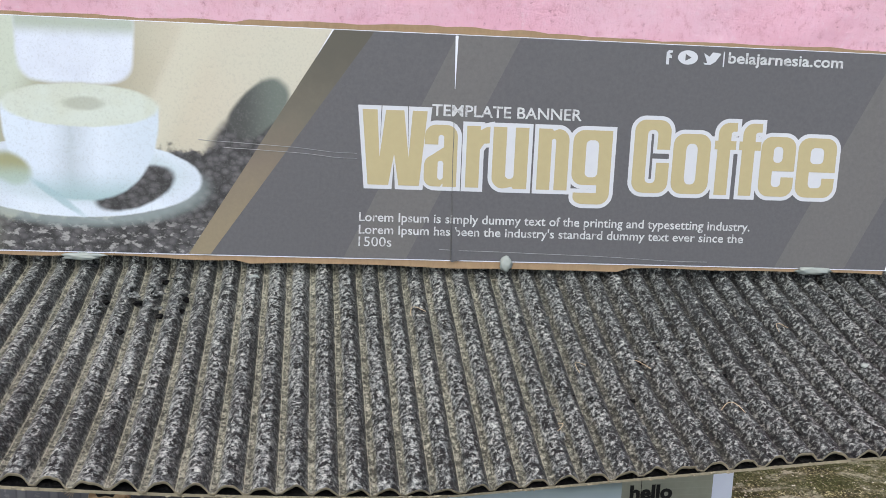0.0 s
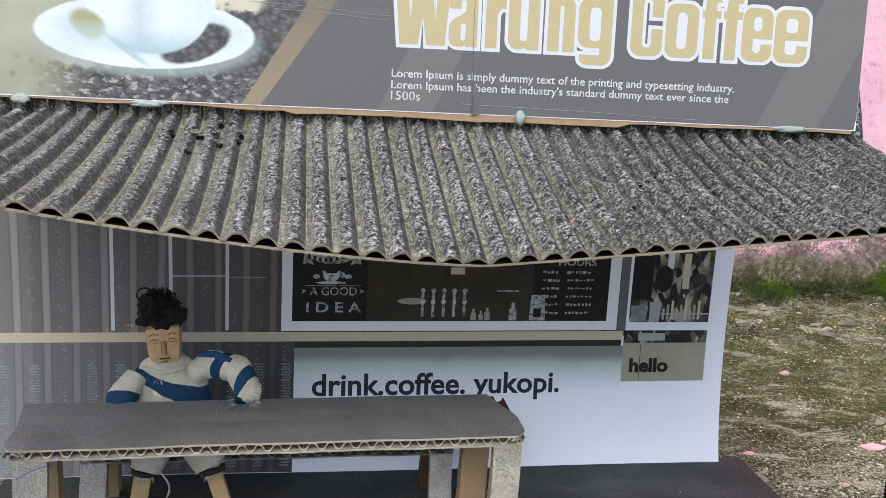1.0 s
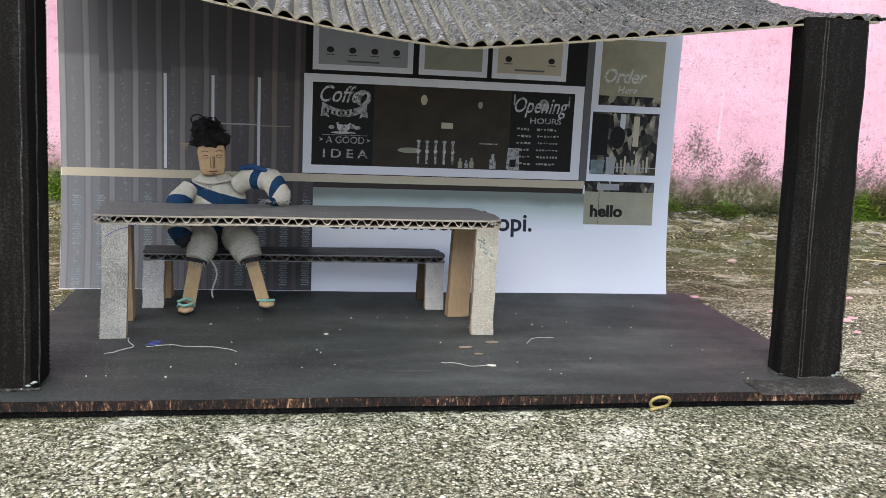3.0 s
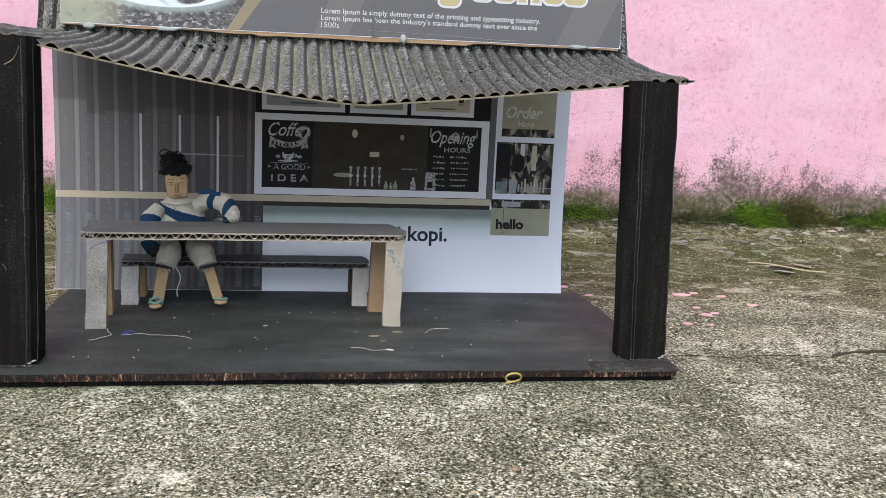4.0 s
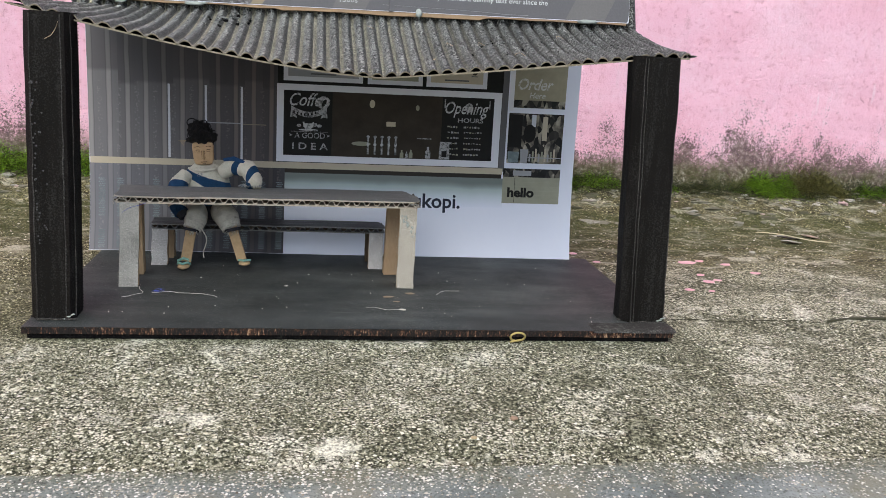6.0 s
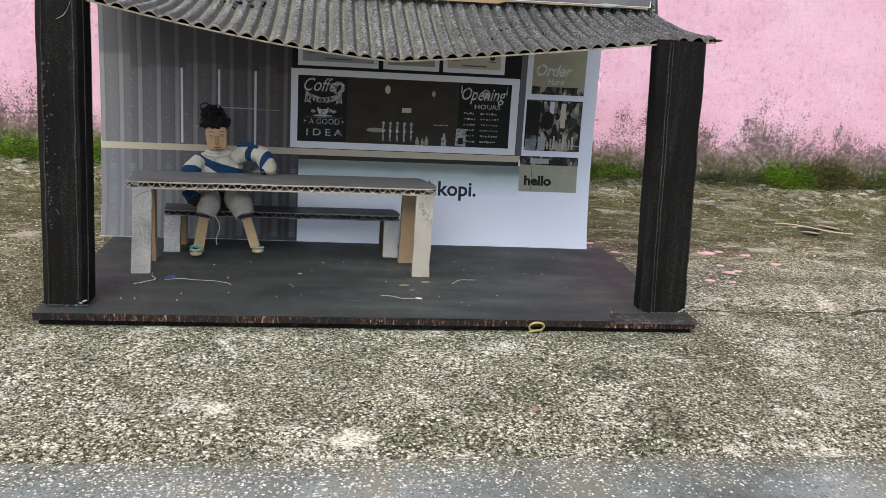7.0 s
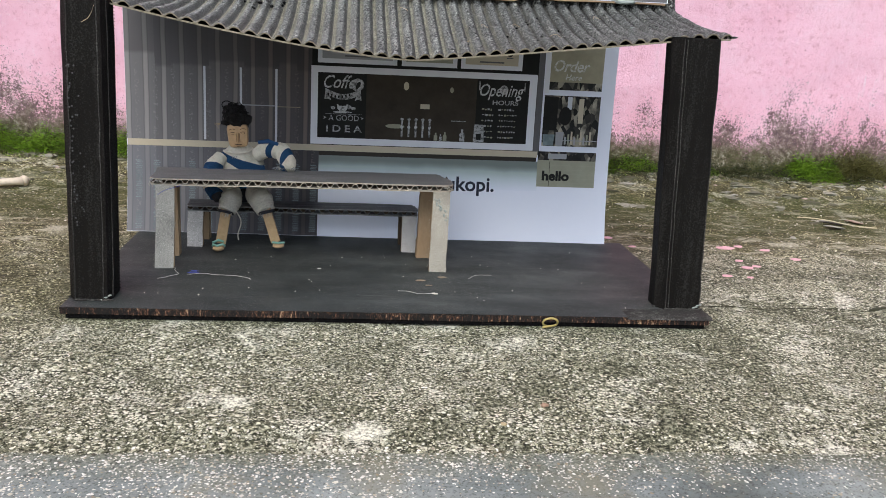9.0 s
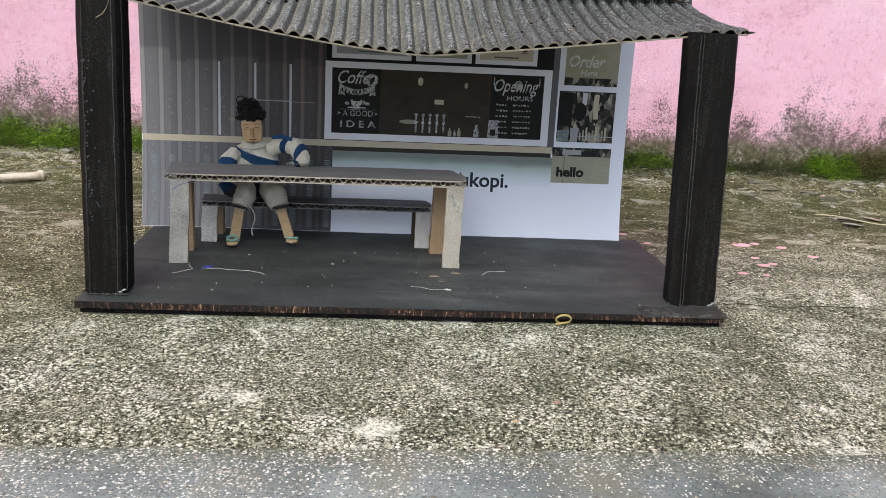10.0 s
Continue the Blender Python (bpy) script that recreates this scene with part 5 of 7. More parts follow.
def letter_outline(ch, w, h):
    """Outer outline and counters of a heavy condensed letter in a box of w by h metres."""
    s, t, r = 0.0041, 0.003, 0.0034
    a, b = w - s, h - t
    q = min(r * 0.42, (a - s) * 0.45)
    if ch == "o":
        return [pill(0, 0, w, h, r, r), pill(s, t, a, b, q, q * 1.4)]
    if ch == "C":
        return [[(w, h * 0.6)] + bend(w - r, h - r, r, r, 0, 90) + bend(r, h - r, r, r, 90, 180) + bend(r, r, r, r, 180, 270) + bend(w - r, r, r, r, 270, 360) + [(w, h * 0.42), (a, h * 0.42)] + bend(a - q, t + q, q, q, 360, 270) + bend(s + q, t + q, q, q, 270, 180) + bend(s + q, b - q, q, q, 180, 90) + bend(a - q, b - q, q, q, 90, 0) + [(a, h * 0.6)]]
    if ch == "e":
        return [[(w, h * 0.43)] + bend(w - r, h - r, r, r, 0, 90) + bend(r, h - r, r, r, 90, 180) + bend(r, r, r, r, 180, 270) + bend(w - r, r, r, r, 270, 360) + [(w, h * 0.33), (a, h * 0.33)] + bend(a - q, t + q, q, q, 360, 270) + bend(s + q, t + q, q, q, 270, 180) + [(s, h * 0.43)], pill(s, h * 0.57, a, b, q, q)]
    if ch == "W":
        return [[(x * w, y * h) for x, y in ((0, 1), (0.1, 0), (0.42, 0), (0.5, 0.42), (0.58, 0), (0.9, 0), (1, 1), (0.77, 1), (0.725, 0.38), (0.64, 1), (0.36, 1), (0.275, 0.38), (0.23, 1))]]
    if ch == "u":
        return [[(0, h)] + bend(r, r, r, r, 180, 270) + [(a - 0.0004, 0.0006), (a, 0), (w, 0), (w, h), (a, h)] + bend(a - q, t + q, q, q, 360, 270) + bend(s + q, t + q, q, q, 270, 180) + [(s, h)]]
    if ch == "n":
        return [[(w, 0)] + bend(w - r, h - r, r, r, 0, 90) + [(s + 0.0004, h - 0.0006), (s, h), (0, h), (0, 0), (s, 0)] + bend(s + q, b - q, q, q, 180, 90) + bend(a - q, b - q, q, q, 90, 0) + [(a, 0)]]
    if ch == "r":
        return [[(0, 0), (s, 0), (s, h * 0.62), (s + 0.0012, h * 0.72), (w, h * 0.73), (w, h), (s + 0.0016, h - 0.0003), (s, h - 0.0012), (s, h), (0, h)]]
    if ch == "a":
        return [[(w, 0)] + bend(w - r, h - r, r, r, 0, 90) + bend(r, h - r, r, r, 90, 180) + [(0, h * 0.68), (s, h * 0.68)] + bend(s + q, b - q, q, q, 180, 90) + bend(a - q, b - q, q, q, 90, 0) + [(a, h * 0.64), (s, h * 0.58)] + bend(r, h * 0.52 - r, r, r, 110, 180) + bend(r * 0.8, r * 0.8, r * 0.8, r * 0.8, 180, 270) + [(a - 0.0008, 0), (a, 0.001), (a, 0)], pill(s, t * 0.7, a, h * 0.42, q, q)]
    if ch == "g":
        d, f = h * 0.22, h * 0.1
        return [[(w, h), (r, h)] + bend(r, h - r, r, r, 90, 180) + bend(r, f + r, r, r, 180, 270) + [(a, f), (a, f - 0.0024), (0.0008, f - 0.0024)] + [(0.0008, -d + 0.002)] + bend(0.0008 + r, -d + r * 0.6, r, r * 0.6, 200, 270) + bend(w - r, -d + r, r, r, 270, 360), pill(s, f + t * 0.8, a, b, q, q)]
    x0 = w * 0.14
    return [[(x0, 0), (x0 + s, 0), (x0 + s, h * 0.63), (w, h * 0.63), (w, h * 0.75), (x0 + s, h * 0.75), (x0 + s, h * 0.86), (x0 + s + 0.0006, h * 0.88), (w, h * 0.88), (w, h)] + bend(x0 + r, h - r, r, r, 90, 180) + [(x0, h * 0.75), (0, h * 0.75), (0, h * 0.63), (x0, h * 0.63)]]


def letter_mesh(ch, u0, u1, v0, v1, rim, layer, surface):
    """A filled letter; rim widens its outline all round."""
    inset = 0.001
    cu = bpy.data.curves.new("letter", "CURVE")
    cu.dimensions, cu.fill_mode = "2D", "BOTH"
    rings = letter_outline(ch, u1 - u0 - 2 * inset, v1 - v0 - 2 * inset)
    if rim and ch in "oeuna":
        w, h, r = u1 - u0 - 2 * inset, v1 - v0 - 2 * inset, 0.0034
        upper = [(w, h), (0, h)] if ch == "u" else bend(w - r, h - r, r, r, 0, 90) + (bend(r, h - r, r, r, 90, 180) if ch != "n" else [(0, h)])
        lower = [(0, 0), (w, 0)] if ch == "n" else bend(r, r, r, r, 180, 270) + (bend(w - r, r, r, r, 270, 360) if ch in "oe" else [(w, 0)])
        rings = [upper + lower]
    for k, ring in enumerate(rings):
        if k and rim:
            continue
        pts = [Vector(p) for p in ring]
        pts = [p for i, p in enumerate(pts) if (p - pts[i - 1]).length > 1e-6]
        turn = sum(a.x * b.y - b.x * a.y for a, b in zip(pts, pts[1:] + pts[:1]))
        if (turn > 0) != (k == 0):
            pts.reverse()
        out = []
        for i, p in enumerate(pts):
            d1, d2 = (p - pts[i - 1]).normalized(), (pts[(i + 1) % len(pts)] - p).normalized()
            side = Vector((d1.y + d2.y, -d1.x - d2.x))
            side = side.normalized() if side.length > 1e-6 else Vector((d1.y, -d1.x))
            out.append(p + side * rim / max(0.6, side.dot(Vector((d1.y, -d1.x)))))
        line = cu.splines.new("POLY")
        line.points.add(len(out) - 1)
        for q, p in zip(line.points, out):
            q.co = (u0 + inset + p.x, v0 + inset + p.y, 0, 1)
        line.use_cyclic_u = True
    ob = new("letter", cu)
    me = bpy.data.meshes.new_from_object(ob.evaluated_get(bpy.context.evaluated_depsgraph_get()))
    bpy.data.objects.remove(ob)
    bpy.data.curves.remove(cu)
    bm = bmesh.new()
    bm.from_mesh(me)
    bpy.data.meshes.remove(me)
    for v in bm.verts:
        v.co = surface(v.co.x, v.co.y, layer)
    return bm


def build_banner():
    t = thing("banner", (0, 0, 0), "printed charcoal coffee banner glued on brown card above the roof", "banner", m=BANNER)

    def face(u, v, layer=0.0):
        wave = 0.0007 * math.sin(u * 26) * (v / 0.068) + 0.00015 * lumps(u, v, 22)
        return Vector((u, -0.00003 * layer + wave, v))
    bm = bmesh.new()
    n = 70
    us = steps(-0.0018, 0.3035, n)
    def foot(u):
        return -0.001 + 0.0008 * lumps(u, 5, 40) - (0.0012 if 0.1 < u < 0.22 else 0)
    def crest(u):
        return 0.0688 + 0.0007 * lumps(u, 0, 60) + 0.0004 * lumps(u, 0, 190) + (0.0009 if 0.1 < u < 0.19 else 0)
    sheet(bm, us, steps(0, 1, 4), lambda u, f: face(u, foot(u) + (crest(u) - foot(u)) * f, -8))
    sheet(bm, us[::-1], steps(0, 1, 4), lambda u, f: face(u, foot(u) + (crest(u) - foot(u)) * f, -8) + Vector((0, 0.003, 0)))
    for f in (0.0, 1.0):
        sheet(bm, us, (0, 1), lambda u, k: face(u, foot(u) + (crest(u) - foot(u)) * f, -8) + Vector((0, 0.003 * k, 0)))
    for u in (us[0], us[-1]):
        sheet(bm, (0, 1), steps(0, 1, 4), lambda k, f: face(u, foot(u) + (crest(u) - foot(u)) * f, -8) + Vector((0, 0.003 * k, 0)))
    part("backing_board", bm, KRAFT, t, "brown corrugated card with a torn top edge", local=True)
    bm = bmesh.new()
    sheet(bm, steps(-0.0021, 0.1631, 24), steps(0, 0.0678, 8), lambda u, v: face(u, v, 0))
    part("left_sheet", bm, PAPER, t, "left paper sheet", smooth=True, local=True)
    bm = bmesh.new()
    sheet(bm, steps(0.1631, 0.3047, 30), steps(0, 0.0678, 8), lambda u, v: face(u, v, 0))
    part("right_sheet", bm, PAPER, t, "right paper sheet joined at the middle", smooth=True, local=True)
    skin = face
    area, rect, oval, words = print_tools(t, skin, True)
    top, bot = 0.0676, 0.0003
    lean = 32.0 / 67.0
    def slope(u, v):
        return u + lean * (v - bot)
    area("photo", [(-0.002, bot), (0.088, bot)] + [(0.088 + 0.575 * (v - bot), v) for v in steps(bot, top, 12)[1:]] + [(-0.002, top)], m_photo(), 1, label="printed photograph of a coffee cup on beans")
    pieces = steps(bot, top, 16)
    def slanted(name, u0, u1, mat, layer, parent=None, label="", u_max=0.3046, slope=slope):
        bm = bmesh.new()
        rows = [[bm.verts.new(skin(min(u_max, slope(u0 + (u1 - u0) * f, v)), v, layer)) for f in steps(0, 1, max(2, int((u1 - u0) / 0.004)))] for v in pieces]
        for r, s in zip(rows, rows[1:]):
            for k in range(len(r) - 1):
                if r[k + 1].co.x - r[k].co.x > 1e-6 or s[k + 1].co.x - s[k].co.x > 1e-6:
                    bm.faces.new((r[k], r[k + 1], s[k + 1], s[k]))
        return part(name, bm, mat, parent or t, label, local=True)
    slanted("dark_field", 0.0885, 0.304, CHARCOAL, 2, label="printed charcoal field", slope=lambda u, v: u + 0.66 * (v - bot))
    fields = [(0.0848 + 0.63 * (v - bot), 0.0912 + 0.71 * (v - bot), v) for v in pieces]
    bm = bmesh.new()
    rows = [[bm.verts.new(skin(a + (b - a) * f, v, 4)) for f in steps(0, 1, 4)] for a, b, v in fields]
    for r, q in zip(rows, rows[1:]):
        for k in range(4):
            bm.faces.new((r[k], r[k + 1], q[k + 1], q[k]))
    part("tan_band", bm, m_band(), t, "printed diagonal band fading from tan to olive", local=True)
    slanted("grey_band", 0.131, 0.15, CHARCOAL_LIGHT, 3, label="lighter diagonal band")
    slanted("grey_band", 0.267, 0.29, CHARCOAL_LIGHT, 3)
    # headline: heavy condensed letters, gold with a white outline
    for k, (ch, u0, u1) in enumerate(HEADLINE):
        tall = 0.0462 if ch in "WCf" else 0.0424
        edge = part("headline_letter", letter_mesh(ch, u0, u1, 0.0219, tall, 0.00122, 6 + 0.8 * (k % 2), skin), PRINT_WHITE, t, "white outlined gold letter", local=True)
        part("letter_fill", letter_mesh(ch, u0, u1, 0.0219, tall, 0.0, 9, skin), PRINT_GOLD, edge, "gold letter fill", local=True)
    words("small_heading", "TEMPLATE BANNER", 0.1565, 0.2018, 0.044, 0.0474, BANNER_TYPE, 7, label="small white heading", bold=0.014)
    words("web_line", "belajarnesia.com", 0.2457, 0.2823, 0.0618, 0.0662, BANNER_TYPE, 7, label="white web address", bold=0.022)
    rect("web_bar", 0.2441, 0.0618, 0.2445, 0.0662, PRINT_WHITE, 7)
    area("icon", [(0.2264, 0.0618), (0.2273, 0.0618), (0.2273, 0.0637), (0.2281, 0.0637), (0.2281, 0.0645), (0.2273, 0.0645), (0.2273, 0.0651), (0.2282, 0.0653), (0.2282, 0.066), (0.227, 0.066), (0.2264, 0.0652)], PRINT_WHITE, 7, label="white printed sign")
    sign = oval("icon", 0.2331, 0.0641, 0.0031, 0.0021, PRINT_WHITE, 7, label="white rounded printed sign")
    area("icon_mark", [(0.2323, 0.0631), (0.2342, 0.0641), (0.2323, 0.0651)], CHARCOAL, 9, sign)
    area("icon", [(0.2379, 0.0628), (0.2392, 0.0627), (0.238, 0.0656), (0.2398, 0.0646), (0.2407, 0.0659), (0.2424, 0.0658), (0.2434, 0.0655), (0.2427, 0.0646), (0.2418, 0.0632), (0.2402, 0.0622), (0.2385, 0.0622)], PRINT_WHITE, 7, label="white printed sign")
    words("small_text", "Lorem Ipsum is simply dummy text of the printing and typesetting industry.", 0.1355, 0.2578, 0.0108, 0.0145, BANNER_TYPE, 7, bold=0.012)
    words("small_text", "Lorem Ipsum has been the industry's standard dummy text ever since the", 0.1355, 0.256, 0.007, 0.0107, BANNER_TYPE, 7, bold=0.012)
    words("small_text", "1500s", 0.1355, 0.1455, 0.004, 0.007, BANNER_TYPE, 7)
    # the join of the two sheets: a white wedge above, a line drawn for its shadow below
    area("join_gap", [(0.1626, 0.0674), (0.1635, 0.0674), (0.1631, 0.052), (0.163, 0.052)], PAPER, 10, label="white gap where the sheets part")
    bm = bmesh.new()
    tube(bm, [skin(0.1631 + 0.0002 * lumps(f, 1, 5) + 0.0007 * (1 - f), 0.043 * f, 9) for f in steps(0, 1, 20)], 0.00011, 4)
    part("join_line", bm, CHARCOAL_LIGHT, t, "fine raised line added for the shadow along the join", local=True)
    bm = bmesh.new()
    sheet(bm, steps(0, 1, 6), steps(0, 1, 6), lambda a, b: skin(0.1639 + 0.0035 * a, 0.0004 + 0.0125 * b * (1 - 0.3 * a), 5) + Vector((0, -0.0009 * (1 - a) ** 2 * (1 - b), -0.0006 * (1 - a))))
    part("lifted_corner", bm, CHARCOAL, t, "lifted corner of the printed sheet", smooth=True, local=True)
    # creases and glue
    for pts in (((0.088, 0.0345), (0.1345, 0.032)), ((0.095, 0.0325), (0.1345, 0.0305)), ((0.16, 0.0035), (0.245, 0.0015))):
        bm = bmesh.new()
        (a, b), (c, d) = pts
        tube(bm, [skin(a + (c - a) * f, b + (d - b) * f + 0.0006 * lumps(f, 2, 4), 5) for f in steps(0, 1, 12)], 0.00008, 4)
        part("crease", bm, PRINT_GREY, t, "fine pale scratch in the print", local=True)
    for u, v, a, b in ((0.054, -0.0004, 0.0055, 0.0011), (0.181, 0.0002, 0.0018, 0.0024), (0.28, 0.0002, 0.0058, 0.0012), (0.0125, -0.0004, 0.003, 0.0018)):
        bm = bmesh.new()
        blob(bm, skin(u, v, 4) + Vector((0, -0.0005, -0.0006)), (a, 0.0009, b), 0, 3, 0.5, int(u * 1000))
        part("glue_blob", bm, GLUE, t, "blob of clear hot glue", smooth=True, local=True)
    return t


build_banner()


# ---- table and bench of corrugated card ----
def card_top(t, x0, x1, y0, y1, z0, thick, pitch, top_mat, wave_mat, edge_mat, turn, cut, rise):
    """Upper liner, wavy fluting and lower liner; turn: how far the front edge runs out of square."""
    def fy(x, f):
        return y0 + turn * (x - x0) + (y1 - y0) * f
    def out(x, y):
        return 0.0004 * lumps(x, y, 120)
    xs = steps(x0, x1, 60)

    def slab(name, lo, hi, mats, label):
        bm = bmesh.new()
        def end(x, f):
            c = cut * max(0, (f - 0.45) / 0.55)
            return x - c * max(0, (x - (x1 - 0.02)) / 0.02) - 0.5 * c * max(0, ((x0 + 0.02) - x) / 0.02) + 0.35 * cut * max(0, 1 - f / 0.12) ** 2 * (max(0, (x0 + 0.006 - x) / 0.006) - max(0, (x - x1 + 0.006) / 0.006))
        up = lambda x, f: (end(x, f), fy(x, f) + out(x, 0) * (1 - f), hi + 0.0003 * lumps(x, f, 25) + rise * (x - x0))
        dn = lambda x, f: (end(x, f), fy(x, f) + out(x, 0) * (1 - f), lo + 0.0003 * lumps(x, f, 25) + rise * (x - x0))
        fs = steps(0, 1, 10)
        sheet(bm, xs, fs, up, 0)
        sheet(bm, xs[::-1], fs, dn, 1)
        for f in (0, 1):
            a = [bm.verts.new(dn(x, f)) for x in xs]
            b = [bm.verts.new(up(x, f)) for x in xs]
            for k in range(len(xs) - 1):
                bm.faces.new((a[k], a[k + 1], b[k + 1], b[k])).material_index = 1
        for x in (x0, x1):
            a = [bm.verts.new(dn(x, f)) for f in fs]
            b = [bm.verts.new(up(x, f)) for f in fs]
            for k in range(len(fs) - 1):
                bm.faces.new((a[k], a[k + 1], b[k + 1], b[k])).material_index = 1
        return part(name, bm, mats, t, label)
    top = slab("top_liner", z0 + thick - 0.0007, z0 + thick, (top_mat, edge_mat), "sprayed grey card face")
    slab("bottom_liner", z0, z0 + 0.0006, (edge_mat, edge_mat), "brown paper underside")
    bm = bmesh.new()
    us = steps(x0 + 0.0008, x1 - 0.0008, int((x1 - x0) / pitch * 14))
    amp = (thick - 0.0015) / 2
    def wave(a):
        return math.copysign(abs(math.sin(a)) ** 0.6, math.sin(a))
    for lift in (0.0, 0.0007):
        sheet(bm, us, (0.008, 0.97), lambda x, f: (x, fy(x, f) + out(x, 3) * 0.6, z0 + thick / 2 - 0.0002 + rise * (x - x0) + lift + amp * wave(2 * math.pi * (x + 0.0006 * lumps(x, 1, 60)) / pitch)))
    bm.verts.ensure_lookup_table()
    n = len(us)
    for k in range(n - 1):
        bm.faces.new((bm.verts[k], bm.verts[k + 1], bm.verts[2 * n + k + 1], bm.verts[2 * n + k])).material_index = 1
    # wave_mat is dark to put the shade between the liners into colour.
    part("fluting", bm, (wave_mat, edge_mat), t, "wavy paper fluting in the open edge", smooth=True)
    return top


def card_leg(t, foot, top, wide, deep, mats, label, twist=0.0, lean=(0, 0)):
    """A strip of doubled card: painted front, brown sides and back."""
    x, y = foot
    bm = bmesh.new()
    n = 12
    for a, b, m0 in ((0.0, deep * 0.46, 0), (deep * 0.54, deep, 1)):
        rings = []
        for k in range(n + 1):
            f = k / n
            z = 0.0062 + (top - 0.0062) * f
            wob = 0.0004 * lumps(x * 40, f + a * 300, 4)
            flare = 0.0008 * (1 - f) ** 3 * (1 if m0 else -0.6)
            q = []
            for cx, cy in ((0, a), (wide, a), (wide, b), (0, b)):
                px, py = cx - wide / 2, cy
                q.append(bm.verts.new((x + wide / 2 + px * math.cos(twist) - py * math.sin(twist) + wob + lean[0] * f, y + px * math.sin(twist) + py * math.cos(twist) + flare + lean[1] * f, z)))
            rings.append(q)
        for r, s in zip(rings, rings[1:]):
            for i in range(4):
                bm.faces.new((r[i], r[(i + 1) % 4], s[(i + 1) % 4], s[i])).material_index = 0 if (i == 0 and m0 == 0) else 1
        bm.faces.new(rings[0][::-1]).material_index = 1
        bm.faces.new(rings[-1]).material_index = 1
    return part("leg", bm, mats, t, label)


def build_table():
    t = thing("table", (0.107, 0.085, 0.006), "grey sprayed corrugated cardboard table with flat card legs", "table")
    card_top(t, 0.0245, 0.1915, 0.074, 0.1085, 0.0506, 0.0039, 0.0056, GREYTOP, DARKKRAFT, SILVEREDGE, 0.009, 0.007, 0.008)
    card_leg(t, (0.0283, 0.0655), 0.0512, 0.0098, 0.0042, (SILVER, KRAFT), "silver sprayed card leg", 0.1, (0.0, 0.0085))
    card_leg(t, (0.0318, 0.0905), 0.0512, 0.0042, 0.0065, (KRAFT, KRAFT), "bare brown card leg", 0.0)
    tanleg = m_silver("worn_silver_on_tan_card", (0.2, 0.18, 0.145), (0.45, 0.42, 0.36), 0.42, 0.15)
    leg = card_leg(t, (0.1792, 0.0705), 0.0522, 0.0096, 0.0042, (tanleg, KRAFT), "worn silver card leg with blistered glue", -0.05, (0.0008, 0.0045))
    card_leg(t, (0.1738, 0.099), 0.0524, 0.0102, 0.004, (KRAFT, KRAFT), "bare brown card leg", 0.1, (0.0012, 0))
    bm = bmesh.new()
    rng = random.Random(5)
    for k in range(24):
        f = rng.random()
        blob(bm, (0.181 + 0.006 * f + 0.0022 * rng.random(), 0.0743 - 0.0009 * f, 0.0485 - 0.010 * f - 0.004 * rng.random()), (0.0006, 0.0004, 0.0008), 0, 1)
    part("glue_blister", bm, GLUE, leg, "blistered glue on the leg", smooth=True)
    bm = bmesh.new()
    tube(bm, [(0.086 + 0.0012 * f + 0.0006 * lumps(f, 1, 6), 0.0755 + 0.031 * f, 0.0546 + 0.008 * 0.0615) for f in steps(0, 1, 14)], [0.0001 + 0.00016 * abs(lumps(f, 4, 9)) for f in steps(0, 1, 14)], 5)
    part("crease", bm, SILVER, t, "pale crease across the top")
    for k in range(16):
        x = 0.0247 + 0.007 * rng.random() if k < 11 else 0.1905 - 0.004 * rng.random()
        y = 0.0737 + 0.009 * (x - 0.0245)
        bm = bmesh.new()
        blob(bm, (x, y + 0.0004, 0.0542 + 0.008 * (x - 0.0245) - 0.002 * rng.random() ** 2), (rng.uniform(0.0004, 0.0011), 0.0005, rng.uniform(0.0003, 0.0006)), 0, 1, 0.8, k)
        part("torn_chip", bm, SILVER, t, "torn silvery paper chip at the corner")
    # frayed fibres and a blue thread at the edge
    thread = m_plain("blue_thread", (0.03, 0.05, 0.3), 0.7)
    bm = bmesh.new()
    tube(bm, [(0.0295 + 0.0125 * f, 0.0718 + 0.0015 * f - 0.0006 * math.sin(f * 3), 0.0458 + 0.0062 * f + 0.0006 * math.sin(f * 5)) for f in steps(0, 1, 10)], 0.00012, 5)
    part("thread", bm, thread, t, "loose blue thread")
    bm = bmesh.new()
    for k in range(70):
        x = 0.025 + 0.166 * rng.random()
        if k < 26:
            x = 0.025 + 0.014 * rng.random()
        elif k < 44:
            x = 0.191 - 0.006 * rng.random()
        y = 0.0737 + 0.009 * (x - 0.0245)
        z = 0.051 + 0.0034 * rng.random() + 0.008 * (x - 0.0245)
        d = Vector((rng.uniform(-1, 1), rng.uniform(-1, -0.1), rng.uniform(-0.8, 0.6))) * 0.0016
        tube(bm, [Vector((x, y, z)) + d * f + Vector((0, 0, -0.0004 * f * f)) for f in (0, 0.5, 1)], 0.00007, 3)
    for lx, ly, lean, top in ((0.0285, 0.0652, 0.0085, 0.05), (0.038, 0.0662, 0.0085, 0.05), (0.1795, 0.0705, 0.0045, 0.051), (0.189, 0.0702, 0.0045, 0.051)):
        for k in range(34):
            p0 = Vector((lx + rng.uniform(-0.0003, 0.0003) - (0.0012 * (rng.random() < 0.5) if lx > 0.17 else 0), ly - 0.0002, 0.0066 + (top - 0.0066) * rng.random() ** 1.4))
            p0.y += lean * (p0.z - 0.006) / 0.045
            d = Vector((rng.uniform(-1, 1), rng.uniform(-1, 0), rng.uniform(-1, 1))) * 0.0011
            tube(bm, [p0 + d * f for f in (0, 0.5, 1)], 0.00008, 3)
